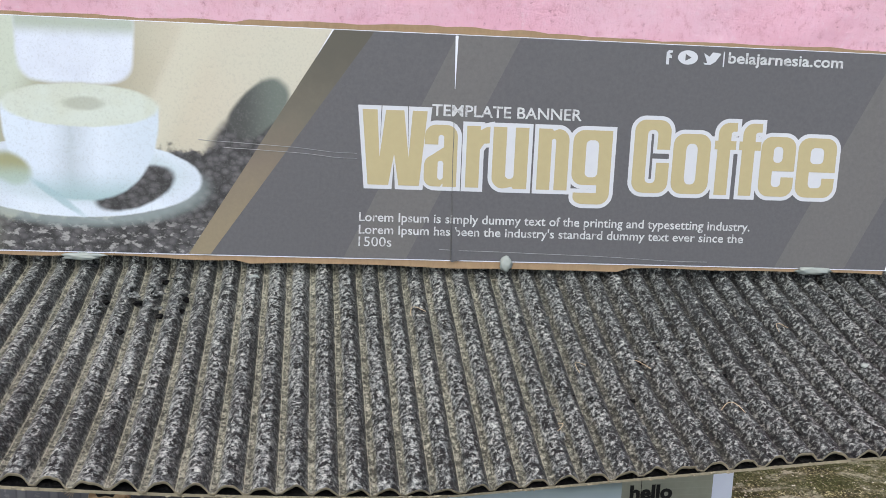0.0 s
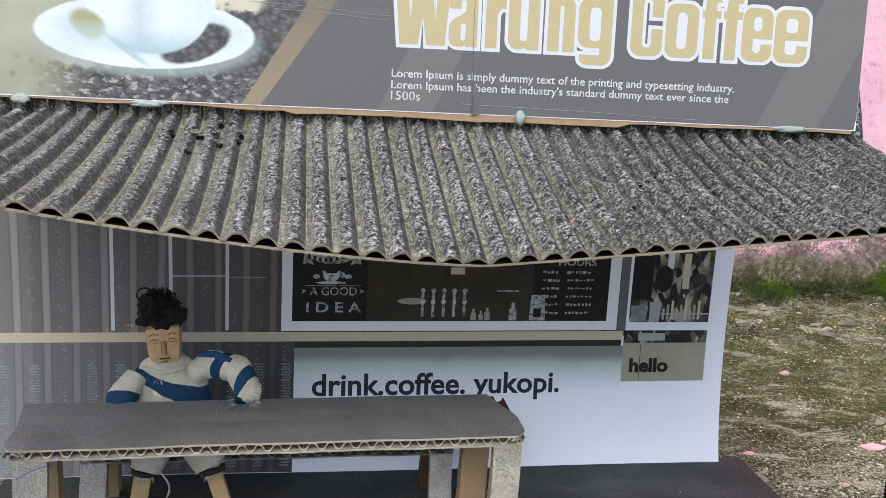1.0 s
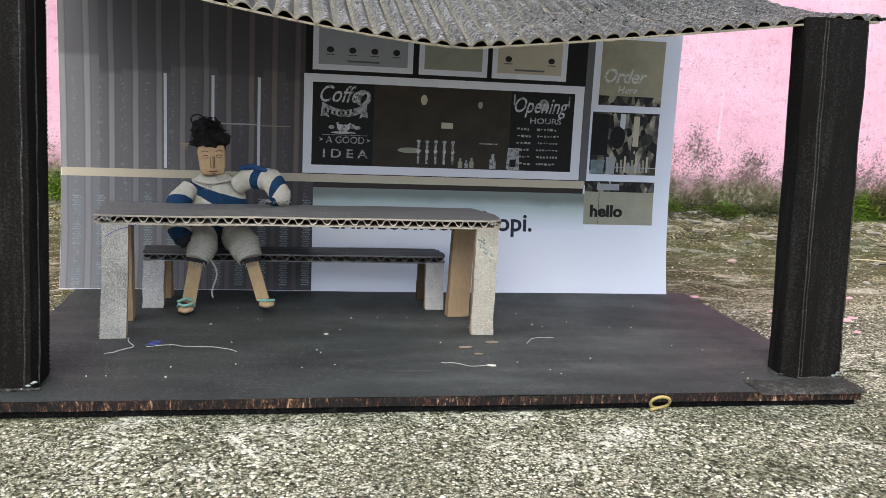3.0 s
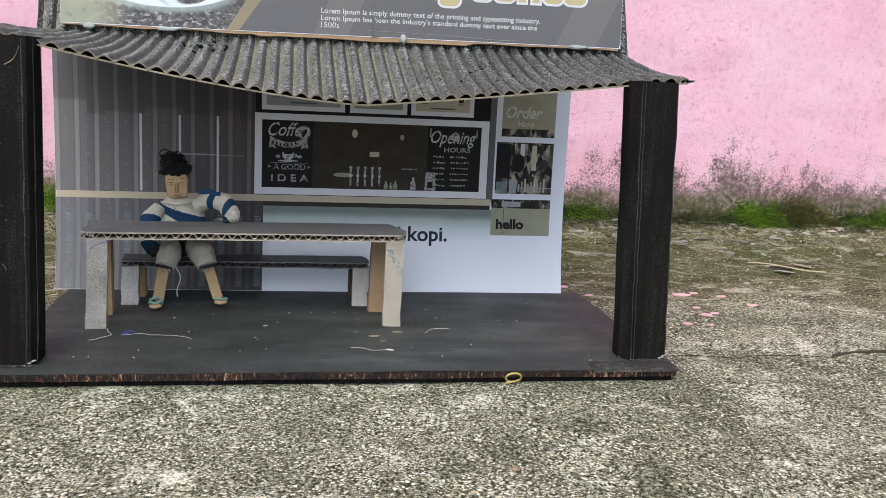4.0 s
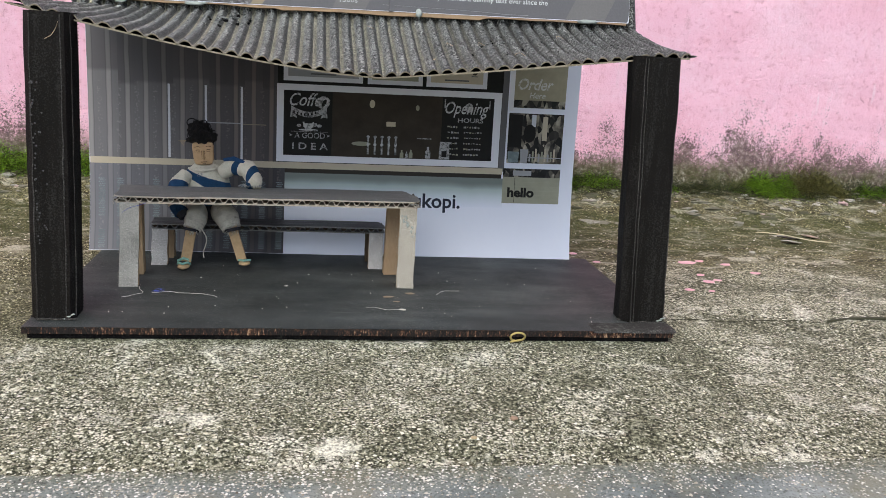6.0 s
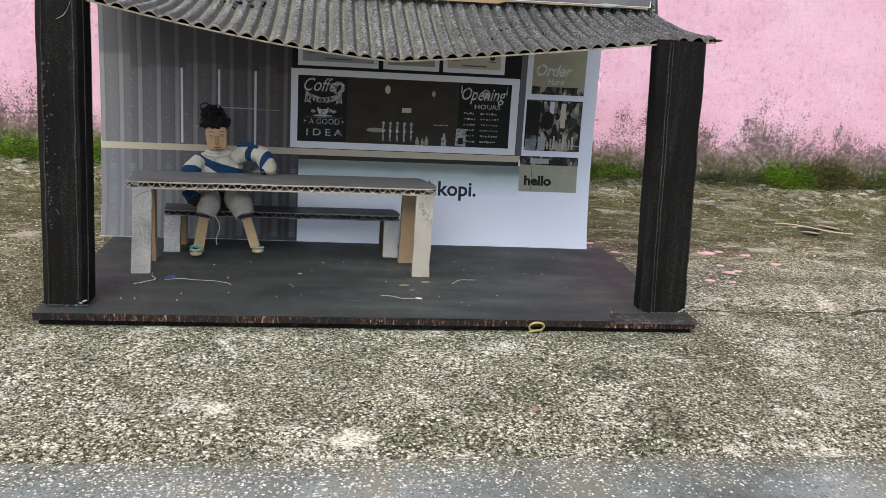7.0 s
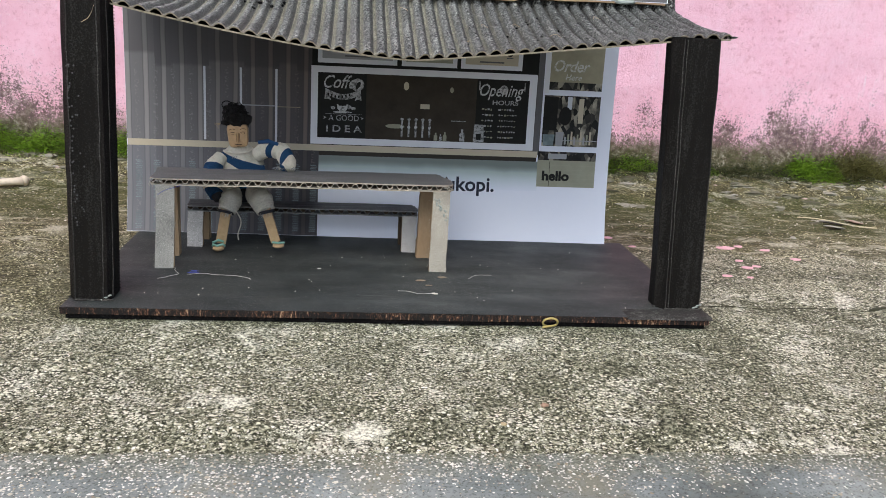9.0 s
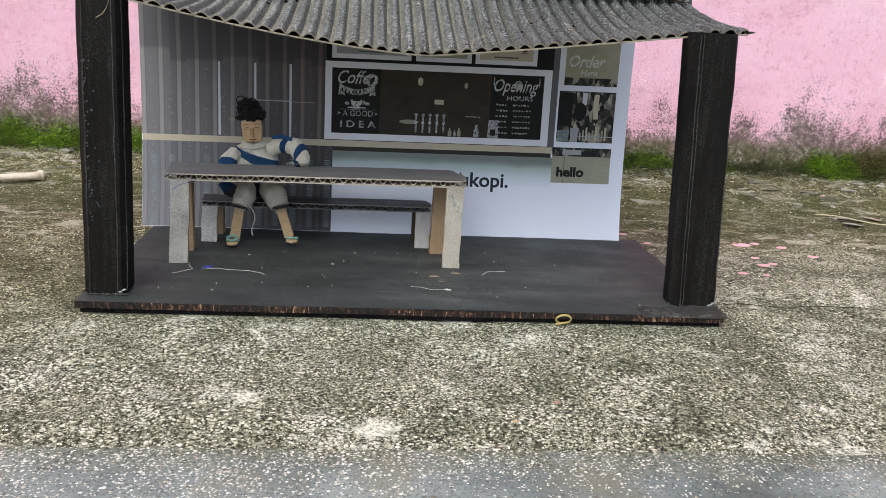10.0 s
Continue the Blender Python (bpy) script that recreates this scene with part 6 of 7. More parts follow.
    ob = part("frayed_fibre", bm, SILVEREDGE, t, "frayed paper fibres at the cut edge")
    ob["kind"] = "stuff"
    return t


def build_bench():
    t = thing("bench", (0.105, 0.117, 0.006), "dark grey sprayed corrugated cardboard bench behind the table", "bench")
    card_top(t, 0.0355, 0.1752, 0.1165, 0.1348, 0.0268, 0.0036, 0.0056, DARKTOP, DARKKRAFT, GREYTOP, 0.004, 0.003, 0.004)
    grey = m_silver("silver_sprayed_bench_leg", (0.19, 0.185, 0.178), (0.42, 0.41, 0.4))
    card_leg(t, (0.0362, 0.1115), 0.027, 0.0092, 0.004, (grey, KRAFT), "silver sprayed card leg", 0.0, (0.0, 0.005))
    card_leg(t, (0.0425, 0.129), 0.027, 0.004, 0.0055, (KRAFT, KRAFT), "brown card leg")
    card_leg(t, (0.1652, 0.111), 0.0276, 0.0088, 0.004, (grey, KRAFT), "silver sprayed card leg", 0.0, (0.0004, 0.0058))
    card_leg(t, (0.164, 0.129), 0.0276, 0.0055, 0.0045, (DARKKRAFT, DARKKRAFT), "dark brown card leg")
    return t


build_table()
build_bench()


# ---- the seated doll, one mesh ----
def m_knit():
    """Cream jersey with navy stripes; the mesh says where the stripes run."""
    n = Nodes("striped_cream_and_navy_knit", 0.95, spec=0.1)
    at = n.t.nodes.new("ShaderNodeAttribute")
    at.attribute_name = "stripe"
    weave = n.noise(1900, 3, 0.7)
    soil = n.noise(260, 4, 0.65)
    cream = n.mix(n.ramp(soil, (0.35, 0.4), (0.55, 0.0)), n.mix(weave, (0.58, 0.545, 0.45), (0.8, 0.77, 0.66)), (0.42, 0.39, 0.31))
    navy = n.mix(weave, (0.01, 0.035, 0.085), (0.03, 0.085, 0.18))
    edge = n.calc("ADD", at.outputs["Fac"], n.calc("MULTIPLY", n.calc("SUBTRACT", n.noise(500, 3), 0.5), 0.12))
    n.bump(n.calc("ADD", weave, n.calc("MULTIPLY", n.noise(240, 3, 0.6), 1.5)), 0.9, 0.0012)
    return n.done(n.mix(n.fade(edge, -0.04, 0.04), cream, navy))


def build_doll():
    cream = m_knit()
    navy = m_plain("navy_knit_cloth", (0.018, 0.06, 0.15), 0.95, 0.25, 1800, bump=0.9)
    trousers = m_plain("grey_white_felt", (0.47, 0.45, 0.4), 0.95, 0.45, 1100, bump=1.0)
    wood = m_plain("pale_stick_wood", (0.36, 0.255, 0.145), 0.6, 0.35, 420)
    skin = m_plain("tan_carved_wood", (0.42, 0.275, 0.15), 0.55, 0.3, 420)
    hair = m_plain("black_wool", (0.008, 0.007, 0.007), 0.85, 0.4, 900)
    teal = m_plain("pale_teal_felt", (0.2, 0.4, 0.34), 0.8, 0.3, 600)
    mark = m_plain("brown_carved_line", (0.07, 0.035, 0.018), 0.6, 0.3)
    dark = m_plain("dark_lining_and_shade", (0.02, 0.02, 0.025), 0.9, 0.3)
    bm = bmesh.new()

    stripe = bm.verts.layers.float.new("stripe")

    def limb(points, radii, paint, seg=64, sides=28, bands=lambda f: -1.0):
        pts, rad = [], []
        n = len(points) - 1
        for k in range(seg + 1):
            f = k / seg * n
            i = min(n - 1, int(f))
            g = f - i
            g = g * g * (3 - 2 * g) if n > 1 else g
            pts.append(Vector(points[i]).lerp(Vector(points[i + 1]), f - i))
            rad.append((radii[i] * (1 - g) + radii[i + 1] * g) * (1 + 0.06 * lumps(k * 0.21, n, 3)))
        for f in tube(bm, pts, rad, sides):
            for v in f.verts:
                v[stripe] = bands(min(1, max(0, (v.co - pts[0]).dot(pts[-1] - pts[0]) / max(1e-9, (pts[-1] - pts[0]).length_squared))))
            f.material_index = paint(f.calc_center_median(), min(1, max(0, (f.calc_center_median() - pts[0]).dot(pts[-1] - pts[0]) / max(1e-9, (pts[-1] - pts[0]).length_squared))))
            f.smooth = True
    # trunk
    for f in blob(bm, (0.0672, 0.1185, 0.0505), (0.0142, 0.0086, 0.0168), 0, 5, 0.12, 2):
        for v in f.verts:
            band = v.co.z - 0.0583 + 0.3 * (v.co.x - 0.067)
            v[stripe] = 200 * max(min(band + 0.0056 + 0.22 * (v.co.x - 0.067), 0.0004 - band), -0.0142 - band)
        f.material_index = 0
        f.smooth = True
    # head and face block
    bm.verts.ensure_lookup_table()
    below = len(bm.verts)
    box(bm, (0.0594, 0.1005, 0.0652), (0.0722, 0.1125, 0.0785), 0.0028, 4)
    prism_pts = [(0.0651, 0.1001), (0.0659, 0.0984), (0.0667, 0.1001)]
    prism(bm, prism_pts, 0.0685, 0.0735, mat=4)
    for x0, x1, z, h in ((0.0638, 0.068, 0.0671, 0.00022), (0.0648, 0.067, 0.0661, 0.00014)):
        box(bm, (x0, 0.1001, z - h), (x1, 0.1007, z + h), 0, 7)
    for side in (-1, 1):
        for x0, x1, z, bow, thick in ((0.0016, 0.0048, 0.0755, 0.0005, 0.00016), (0.0017, 0.0043, 0.0738, 0.0003, 0.00018), (0.0018, 0.0042, 0.0732, -0.0003, 0.0001)):
            tube(bm, [(0.0659 + side * (x0 + (x1 - x0) * f), 0.1004, z + bow * math.sin(math.pi * f)) for f in steps(0, 1, 6)], thick, 5, 7)
        tube(bm, [(0.0659 + side * 0.0009, 0.1004, 0.0735), (0.0659 + side * 0.001, 0.1003, 0.0686)], 0.00012, 4, 7)
    # wool hair
    blob(bm, (0.0655, 0.107, 0.0805), (0.0082, 0.0078, 0.0055), 5, 3, 0.5, 1)
    blob(bm, (0.0628, 0.1065, 0.0852), (0.0056, 0.0055, 0.0046), 5, 3, 0.6, 5)
    rng = random.Random(8)
    for k in range(150):
        a, b = rng.uniform(0, 6.28), rng.uniform(-0.1, 1.4)
        c = Vector((0.065 + 0.0068 * math.cos(a) * math.cos(b), 0.107 + 0.0075 * math.sin(a) * math.cos(b), 0.0806 + 0.0082 * math.sin(b)))
        r = rng.uniform(0.0008, 0.0019)
        ax = Vector((rng.uniform(-1, 1), rng.uniform(-1, 1), rng.uniform(-1, 1))).normalized()
        u = ax.cross(Vector((0.3, 0.5, 0.8))).normalized()
        w = ax.cross(u)
        tube(bm, [c + r * (math.cos(q) * u + math.sin(q) * w) + ax * 0.0004 * q for q in steps(0, 4.6, 7)], 0.00026, 4, 5)
    tube(bm, [(0.0605 + 0.0028 * math.cos(q), 0.1045, 0.0896 + 0.0022 * math.sin(q)) for q in steps(-0.4, 3.8, 10)], 0.00035, 5, 5)
    for k in range(5):
        tube(bm, [(0.0565 - 0.0045 * f + 0.0006 * k * f, 0.104, 0.0795 - 0.0015 * f * f * k * 0.5) for f in steps(0, 1, 4)], 0.0001, 3, 3)
    bm.verts.ensure_lookup_table()
    tilt = Matrix.Translation((0.0662, 0.1165, 0.066)) @ pose(0, 0, 0, -4, -4, 6) @ Matrix.Diagonal((0.97, 1, 1.03, 1)) @ Matrix.Translation((-0.0658, -0.1065, -0.066))
    for v in bm.verts[below:]:
        if v.co.z < 0.0722:
            v.co.x = 0.0658 + (v.co.x - 0.0658) * (1 - 0.16 * (0.0722 - v.co.z) / 0.007)
        v.co = tilt @ v.co
    # collar
    limb([(0.0575, 0.1135, 0.0632), (0.066, 0.1095, 0.0622), (0.0748, 0.1135, 0.0636)], [0.0006, 0.0007, 0.0006], lambda c, f: 0, 14, 10)
    for k in range(6):
        x = 0.062 + 0.008 * rng.random()
        tube(bm, [(x, 0.1062, 0.0615), (x + rng.uniform(-0.001, 0.001), 0.1055, 0.0597)], 0.00013, 3, 0)
    # sleeves
    limb([(0.0562, 0.1145, 0.0592), (0.052, 0.1085, 0.0535), (0.0515, 0.103, 0.0455), (0.0555, 0.0985, 0.0398)], [0.0042, 0.0051, 0.0048, 0.0042], lambda c, f: 0, bands=lambda f: 8 * max(min(f - 0.28, 0.52 - f), f - 0.88))
    tube(bm, [(0.0555, 0.0988, 0.0402), (0.057, 0.0975, 0.0378)], [0.0036, 0.003], 12, 8)
    limb([(0.0775, 0.114, 0.0612), (0.0828, 0.111, 0.0655), (0.0925, 0.1065, 0.0652), (0.0965, 0.102, 0.0592), (0.0962, 0.0985, 0.0563)], [0.0044, 0.0048, 0.005, 0.0047, 0.0042], lambda c, f: 0, bands=lambda f: 8 * max(min(f - 0.34, 0.5 - f), min(f - 0.78, 0.93 - f)))
    tube(bm, [(0.0785, 0.1095, 0.0695), (0.0845, 0.1065, 0.0708), (0.0905, 0.1045, 0.069)], [0.001, 0.0014, 0.001], 8, 1)
    for k in range(34):
        a = rng.uniform(0, 6.28)
        p = Vector((0.0955 + 0.0042 * math.cos(a), 0.0965 + 0.003 * math.sin(a), 0.0568))
        d = Vector((math.cos(a) - 0.4, -0.7 + 0.5 * math.sin(a), 0)) * rng.uniform(0.001, 0.0032)
        tube(bm, [p, p + d * 0.6 + Vector((0, 0, 0.0006)), p + d + Vector((0, 0, -0.0002))], 0.00016, 3, 0)
    # trousers
    limb([(0.0605, 0.1195, 0.037), (0.0625, 0.108, 0.0388), (0.0632, 0.0995, 0.0372), (0.0612, 0.0965, 0.0315)], [0.0062, 0.0062, 0.0064, 0.0052], lambda c, f: 2)
    limb([(0.074, 0.1195, 0.037), (0.0775, 0.108, 0.0392), (0.081, 0.0995, 0.0376), (0.0838, 0.0965, 0.0322)], [0.0062, 0.0064, 0.0068, 0.0056], lambda c, f: 2)
    # dark plugs put the shade inside the open trouser legs into colour
    tube(bm, [(0.061, 0.0962, 0.0318), (0.0607, 0.0958, 0.0304)], 0.0044, 14, 8)
    tube(bm, [(0.084, 0.0962, 0.0325), (0.0844, 0.0958, 0.0309)], 0.0048, 14, 8)
    for f in blob(bm, (0.069, 0.114, 0.0378), (0.009, 0.006, 0.0045), 8, 2):
        f.smooth = True
    for k in range(26):
        x = 0.0592 + 0.0055 * rng.random() if k < 15 else 0.08 + 0.0075 * rng.random()
        z = 0.0312 if k < 15 else 0.0318
        tube(bm, [(x, 0.0925, z), (x + rng.uniform(-0.0006, 0.0006), 0.092, z - rng.uniform(0.0008, 0.003))], 0.00012, 3, 2)
    tube(bm, [(0.0665 + 0.002 * math.sin(f * 5) + 0.003 * f, 0.0935, 0.033 - 0.019 * f) for f in steps(0, 1, 14)], 0.00035, 4, 2)
    # stick legs, slippers
    def stick(a, b, wide):
        a, b = Vector(a), Vector(b)
        d = (b - a).normalized()
        u = d.cross(Vector((0, 1, 0))).normalized() * wide / 2
        w = d.cross(u).normalized() * 0.0012
        q = [[bm.verts.new(p + s * u + r * w) for s, r in ((-1, -1), (1, -1), (1, 1), (-1, 1))] for p in (a, b)]
        fs = [bm.faces.new(q[0][::-1]), bm.faces.new(q[1])] + [bm.faces.new((q[0][i], q[0][(i + 1) % 4], q[1][(i + 1) % 4], q[1][i])) for i in range(4)]
        for f in fs:
            f.material_index = 3
    stick((0.0612, 0.0962, 0.0335), (0.0572, 0.0922, 0.0118), 0.0058)
    stick((0.0838, 0.0962, 0.0342), (0.0897, 0.0912, 0.0138), 0.0055)
    for f in blob(bm, (0.0563, 0.0892, 0.0097), (0.0034, 0.0048, 0.0017), 3, 3, 0.1) + blob(bm, (0.0913, 0.0885, 0.0124), (0.0034, 0.0042, 0.0014), 3, 3, 0.1):
        f.smooth = True
    tube(bm, [(0.0528, 0.0905, 0.0105), (0.0535, 0.0882, 0.0122), (0.0562, 0.086, 0.0118), (0.059, 0.088, 0.0124), (0.0598, 0.0905, 0.0108)], 0.0007, 6, 6)
    tube(bm, [(0.0528, 0.0925, 0.0122), (0.0565, 0.0895, 0.0146), (0.06, 0.0925, 0.0124)], 0.0008, 6, 6)
    tube(bm, [(0.0878, 0.0905, 0.0138), (0.0913, 0.0868, 0.0146), (0.0946, 0.09, 0.014)], 0.0007, 6, 6)
    for v in bm.verts:
        v.co.y += 0.0048 + 0.008 * min(1, max(0, (0.042 - v.co.z) / 0.03))
        v.co.z += 0.0008 - 0.0022 * min(1, max(0, (0.05 - v.co.z) / 0.02))
    ob = solid("doll", bm, (cream, navy, trousers, wood, skin, hair, teal, mark, dark), "seated wooden doll in a striped knit shirt on the bench", "doll", base=(0.067, 0.121, 0.031))
    return ob


build_doll()


# ---- loose things on the board ----
def wander(a, b, bend, n=24, height=0.0064, seed=0):
    a, b = Vector((*a, height)), Vector((*b, height))
    side = Vector((a.y - b.y, b.x - a.x, 0))
    return [a.lerp(b, f) + side * (bend * math.sin(3.1 * f) + 0.12 * lumps(f, seed, 3.5)) + Vector((0, 0, 0.0004 * abs(lumps(f, seed + 1, 6)))) for f in steps(0, 1, n)]


WHITE_THREAD = m_plain("white_thread", (0.5, 0.49, 0.46), 0.8)
BLUE_THREAD = m_plain("violet_blue_thread", (0.06, 0.08, 0.32), 0.8)
for a, b, bend, r, mat, label in (
    ((0.0385, 0.0655), (0.0335, 0.046), 0.3, 0.00015, WHITE_THREAD, "short white thread curling beside the table leg"),
    ((0.0475, 0.0545), (0.082, 0.0475), 0.08, 0.00013, WHITE_THREAD, "long white thread lying on the black board"),
    ((0.16, 0.0345), (0.179, 0.031), -0.1, 0.00012, WHITE_THREAD, "fine white thread lying on the black board"),
    ((0.2, 0.0585), (0.215, 0.0655), 0.15, 0.00012, WHITE_THREAD, "thin pale fibre lying on the black board"),
):
    bm = bmesh.new()
    tube(bm, wander(a, b, bend, seed=int(a[0] * 900)), r, 5)
    solid("thread", bm, mat, label, "thread", group="threads on the board", smooth=True, base=(a[0], a[1], 0.0062))
bm = bmesh.new()
for k in range(4):
    rng = random.Random(20 + k)
    tube(bm, wander((0.0475 + rng.uniform(-0.001, 0.001), 0.0565), (0.0515 + rng.uniform(-0.001, 0.001), 0.059 + rng.uniform(-0.003, 0.003)), rng.uniform(-0.5, 0.5), 12, 0.0065, k), 0.00015, 4)
solid("thread_tangle", bm, BLUE_THREAD, "small tangle of violet blue thread on the board", "thread", smooth=True, base=(0.05, 0.057, 0.0062))

CHIP = m_plain("pale_paper_scrap", (0.55, 0.52, 0.47), 0.8)
TANCHIP = m_plain("tan_glue_stain", (0.22, 0.17, 0.12), 0.5)
rng = random.Random(31)
scraps = [(0.179, 0.0305, 0.002, CHIP), (0.173, 0.053, 0.0028, TANCHIP), (0.186, 0.06, 0.003, TANCHIP), (0.177, 0.0445, 0.0018, TANCHIP), (0.117, 0.0712, 0.0011, CHIP), (0.1292, 0.0955, 0.0008, CHIP), (0.0685, 0.0855, 0.0007, CHIP)]
scraps += [(rng.uniform(0.03, 0.28), rng.uniform(0.01, 0.12), rng.uniform(0.0002, 0.00042), CHIP) for _ in range(34)]
for x, y, s, mat in scraps:
    bm = bmesh.new()
    blob(bm, (x, y, 0.0063), (s, s * rng.uniform(0.4, 0.8), 0.0003), 0, 2 if s > 0.001 else 1, 0.7, int(x * 7000))
    solid("paper_scrap" if mat is CHIP else "glue_stain", bm, mat, "small pale paper scrap on the black board" if mat is CHIP else "flat tan glue stain on the black board", "scrap", group="scraps on the board", base=(x, y, 0.0062))

# rubber ring leaning on the board's edge
bm = bmesh.new()
ring = [Vector((0.234 + 0.0037 * math.cos(a), -0.0024 - 0.0012 * math.sin(a), 0.0034 + 0.0026 * math.sin(a))) for a in steps(-1.2, 5.5, 30)]
tube(bm, ring + [Vector((0.23, -0.0036, 0.0012))], 0.00055, 7)
solid("rubber_ring", bm, m_plain("yellow_rubber", (0.42, 0.33, 0.12), 0.45), "curled yellow rubber ring against the board's edge", "rubber ring", smooth=True, base=(0.234, -0.0025, 0.0))


# ---- litter, flakes, pebbles and moss on the ground ----
FLAKE = m_plain("pink_paint_flake", (0.7, 0.42, 0.47), 0.8)
for x, y, s in ((0.401, 0.167, 0.0075), (0.413, 0.172, 0.004), (0.428, 0.16, 0.0042), (0.396, 0.134, 0.003), (0.393, 0.114, 0.0048), (0.401, 0.119, 0.003), (0.369, 0.093, 0.004), (0.438, 0.137, 0.0042), (0.384, 0.092, 0.002), (0.32, 0.186, 0.004), (0.331, 0.163, 0.003), (0.36, 0.13, 0.002)):
    bm = bmesh.new()
    z = ground_height(x, y)
    pts = [(math.cos(a) * s * rng.uniform(0.55, 1.1), math.sin(a) * s * rng.uniform(0.3, 0.6)) for a in steps(0, 5.7, 9)]
    prism(bm, [(x + p, y + q) for p, q in pts], z + 0.0002, z + 0.001)
    solid("paint_flake", bm, FLAKE, "flake of pink wall paint on the concrete", "paint flake", group="paint flakes", base=(x, y, z))

bm = bmesh.new()
tube(bm, [(0.508 + 0.052 * f, 0.265 - 0.031 * f, 0.0032 + 0.001 * math.sin(f * 6)) for f in steps(0, 1, 12)], 0.00045, 6)
solid("straw", bm, m_plain("dry_straw", (0.5, 0.45, 0.3), 0.7), "dry pale straw stem on the damp concrete", "straw", smooth=True, base=(0.534, 0.25, 0.0015))


def build_leaf(name, x, y, length, wide, turn, mat, label, lift=0.0006):
    bm = bmesh.new()
    def where(f, s):
        w = wide * math.sin(math.pi * min(1, f * 0.96 + 0.03)) ** 0.8
        px, py = (f - 0.5) * length, s * w
        return (x + px * math.cos(turn) - py * math.sin(turn), y + px * math.sin(turn) + py * math.cos(turn), 0.0008 + lift * (0.25 + s * s + 0.4 * math.sin(f * 5)))
    sheet(bm, steps(0, 1, 12), steps(-1, 1, 6), where)
    sheet(bm, steps(0, 1, 12), steps(1, -1, 6), lambda f, s: Vector(where(f, s)) - Vector((0, 0, 0.0004)))
    tube(bm, [Vector(where(f, 0)) + Vector((0, 0, 0.0003)) for f in steps(0, 1, 8)], 0.0003, 4)
    solid(name, bm, mat, label, "leaf", group="fallen leaves", smooth=True, base=(x, y, 0.0008))


build_leaf("leaf", 0.533, 0.255, 0.018, 0.0028, -0.5, m_plain("dark_dead_leaf", (0.04, 0.035, 0.028), 0.6), "dark curled dead leaf under a straw")
build_leaf("leaf", 0.527, 0.24, 0.017, 0.004, -0.35, m_plain("bleached_leaf", (0.24, 0.235, 0.19), 0.7), "bleached grey dead leaf on the concrete")
build_leaf("leaf", 0.558, 0.262, 0.016, 0.004, -0.9, m_plain("pinkish_leaf", (0.3, 0.235, 0.18), 0.7), "pinkish brown dead leaf near the wall")

# pale stick with a knob
bm = bmesh.new()
tube(bm, [(-0.235 + 0.11 * f, 0.256 + 0.036 * f, 0.0058 + 0.0006 * math.sin(f * 7)) for f in steps(0, 1, 16)], [0.0028] * 15 + [0.003, 0.0034], 10)
blob(bm, (-0.1245, 0.2925, 0.0066), (0.0034, 0.003, 0.0042), 0, 2, 0.4, 3)
solid("stick", bm, m_plain("bleached_wood", (0.55, 0.48, 0.38), 0.6), "bleached pale stick with a knobbed end on the ground", "stick", smooth=True, base=(-0.18, 0.274, 0.003))

# dark twig half sunk in the concrete
bm = bmesh.new()
tube(bm, [(0.426 + 0.052 * f, 0.033 + 0.008 * f + 0.002 * math.sin(f * 4), 0.001) for f in steps(0, 1, 14)], [0.0005] + [0.0011] * 12 + [0.0009, 0.0004], 7)
solid("twig", bm, m_plain("dark_wet_twig", (0.035, 0.035, 0.018), 0.7), "dark mossy twig lying in the concrete", "twig", smooth=True, base=(0.452, 0.037, 0.0))

# crack that runs from the board to the twig
bm = bmesh.new()
line = [(0.334 + 0.092 * f, 0.036 + 0.005 * lumps(f, 7, 5) - 0.003 * f) for f in steps(0, 1, 40)]
tube(bm, [(x, y, ground_height(x, y) + 0.0001) for x, y in line], [0.0002 + 0.0005 * abs(lumps(f, 3, 11)) for f in steps(0, 1, 40)], 5)
solid("trim", bm, m_plain("dark_crack_line", (0.03, 0.03, 0.015), 0.9), "thin dark crack in the concrete", "crack", "structure", smooth=True)

# small pebbles
for x, y, s, c in ((0.212, -0.0895, 0.0017, (0.3, 0.2, 0.14)), (0.193, -0.106, 0.0011, (0.4, 0.32, 0.19)), (0.47, 0.2, 0.0024, (0.3, 0.29, 0.25)), (0.41, 0.262, 0.0035, (0.4, 0.3, 0.26))):
    bm = bmesh.new()
    z = ground_height(x, y)
    blob(bm, (x, y, z + s * 0.25), (s, s * 0.75, s * 0.5), 0, 2, 0.6, int(x * 1000))
    solid("pebble", bm, m_plain("pebble_stone", c, 0.8), "small worn pebble on the concrete", "pebble", group="pebbles", smooth=True, base=(x, y, z))

# loose grit: too small to count
npr = np.random.RandomState(9)
verts, faces = [], []
for k in range(16000):
    x, y = npr.uniform(-0.2, 0.62), npr.uniform(-0.22, 0.3)
    if -0.004 < x < 0.32 and -0.003 < y < 0.164:
        continue
    s = 0.00025 + 0.0007 * npr.rand() ** 3
    z = (0.0004 if y < -0.127 else ground_height(x, y)) + s * 0.3
    b = len(verts)
    j = npr.uniform(0.6, 1.3, 6)
    verts += [(x + s * j[0], y, z), (x - s * j[1], y, z), (x, y + s * j[2], z), (x, y - s * j[3], z), (x, y, z + s * 0.7 * j[4]), (x, y, z - s)]
    faces += [(b, b + 2, b + 4), (b + 2, b + 1, b + 4), (b + 1, b + 3, b + 4), (b + 3, b, b + 4)]
me = bpy.data.meshes.new("grit")
me.from_pydata(verts, [], faces)
n = Nodes("pale_grit", 0.85)
pick = n.t.nodes.new("ShaderNodeNewGeometry").outputs["Random Per Island"]
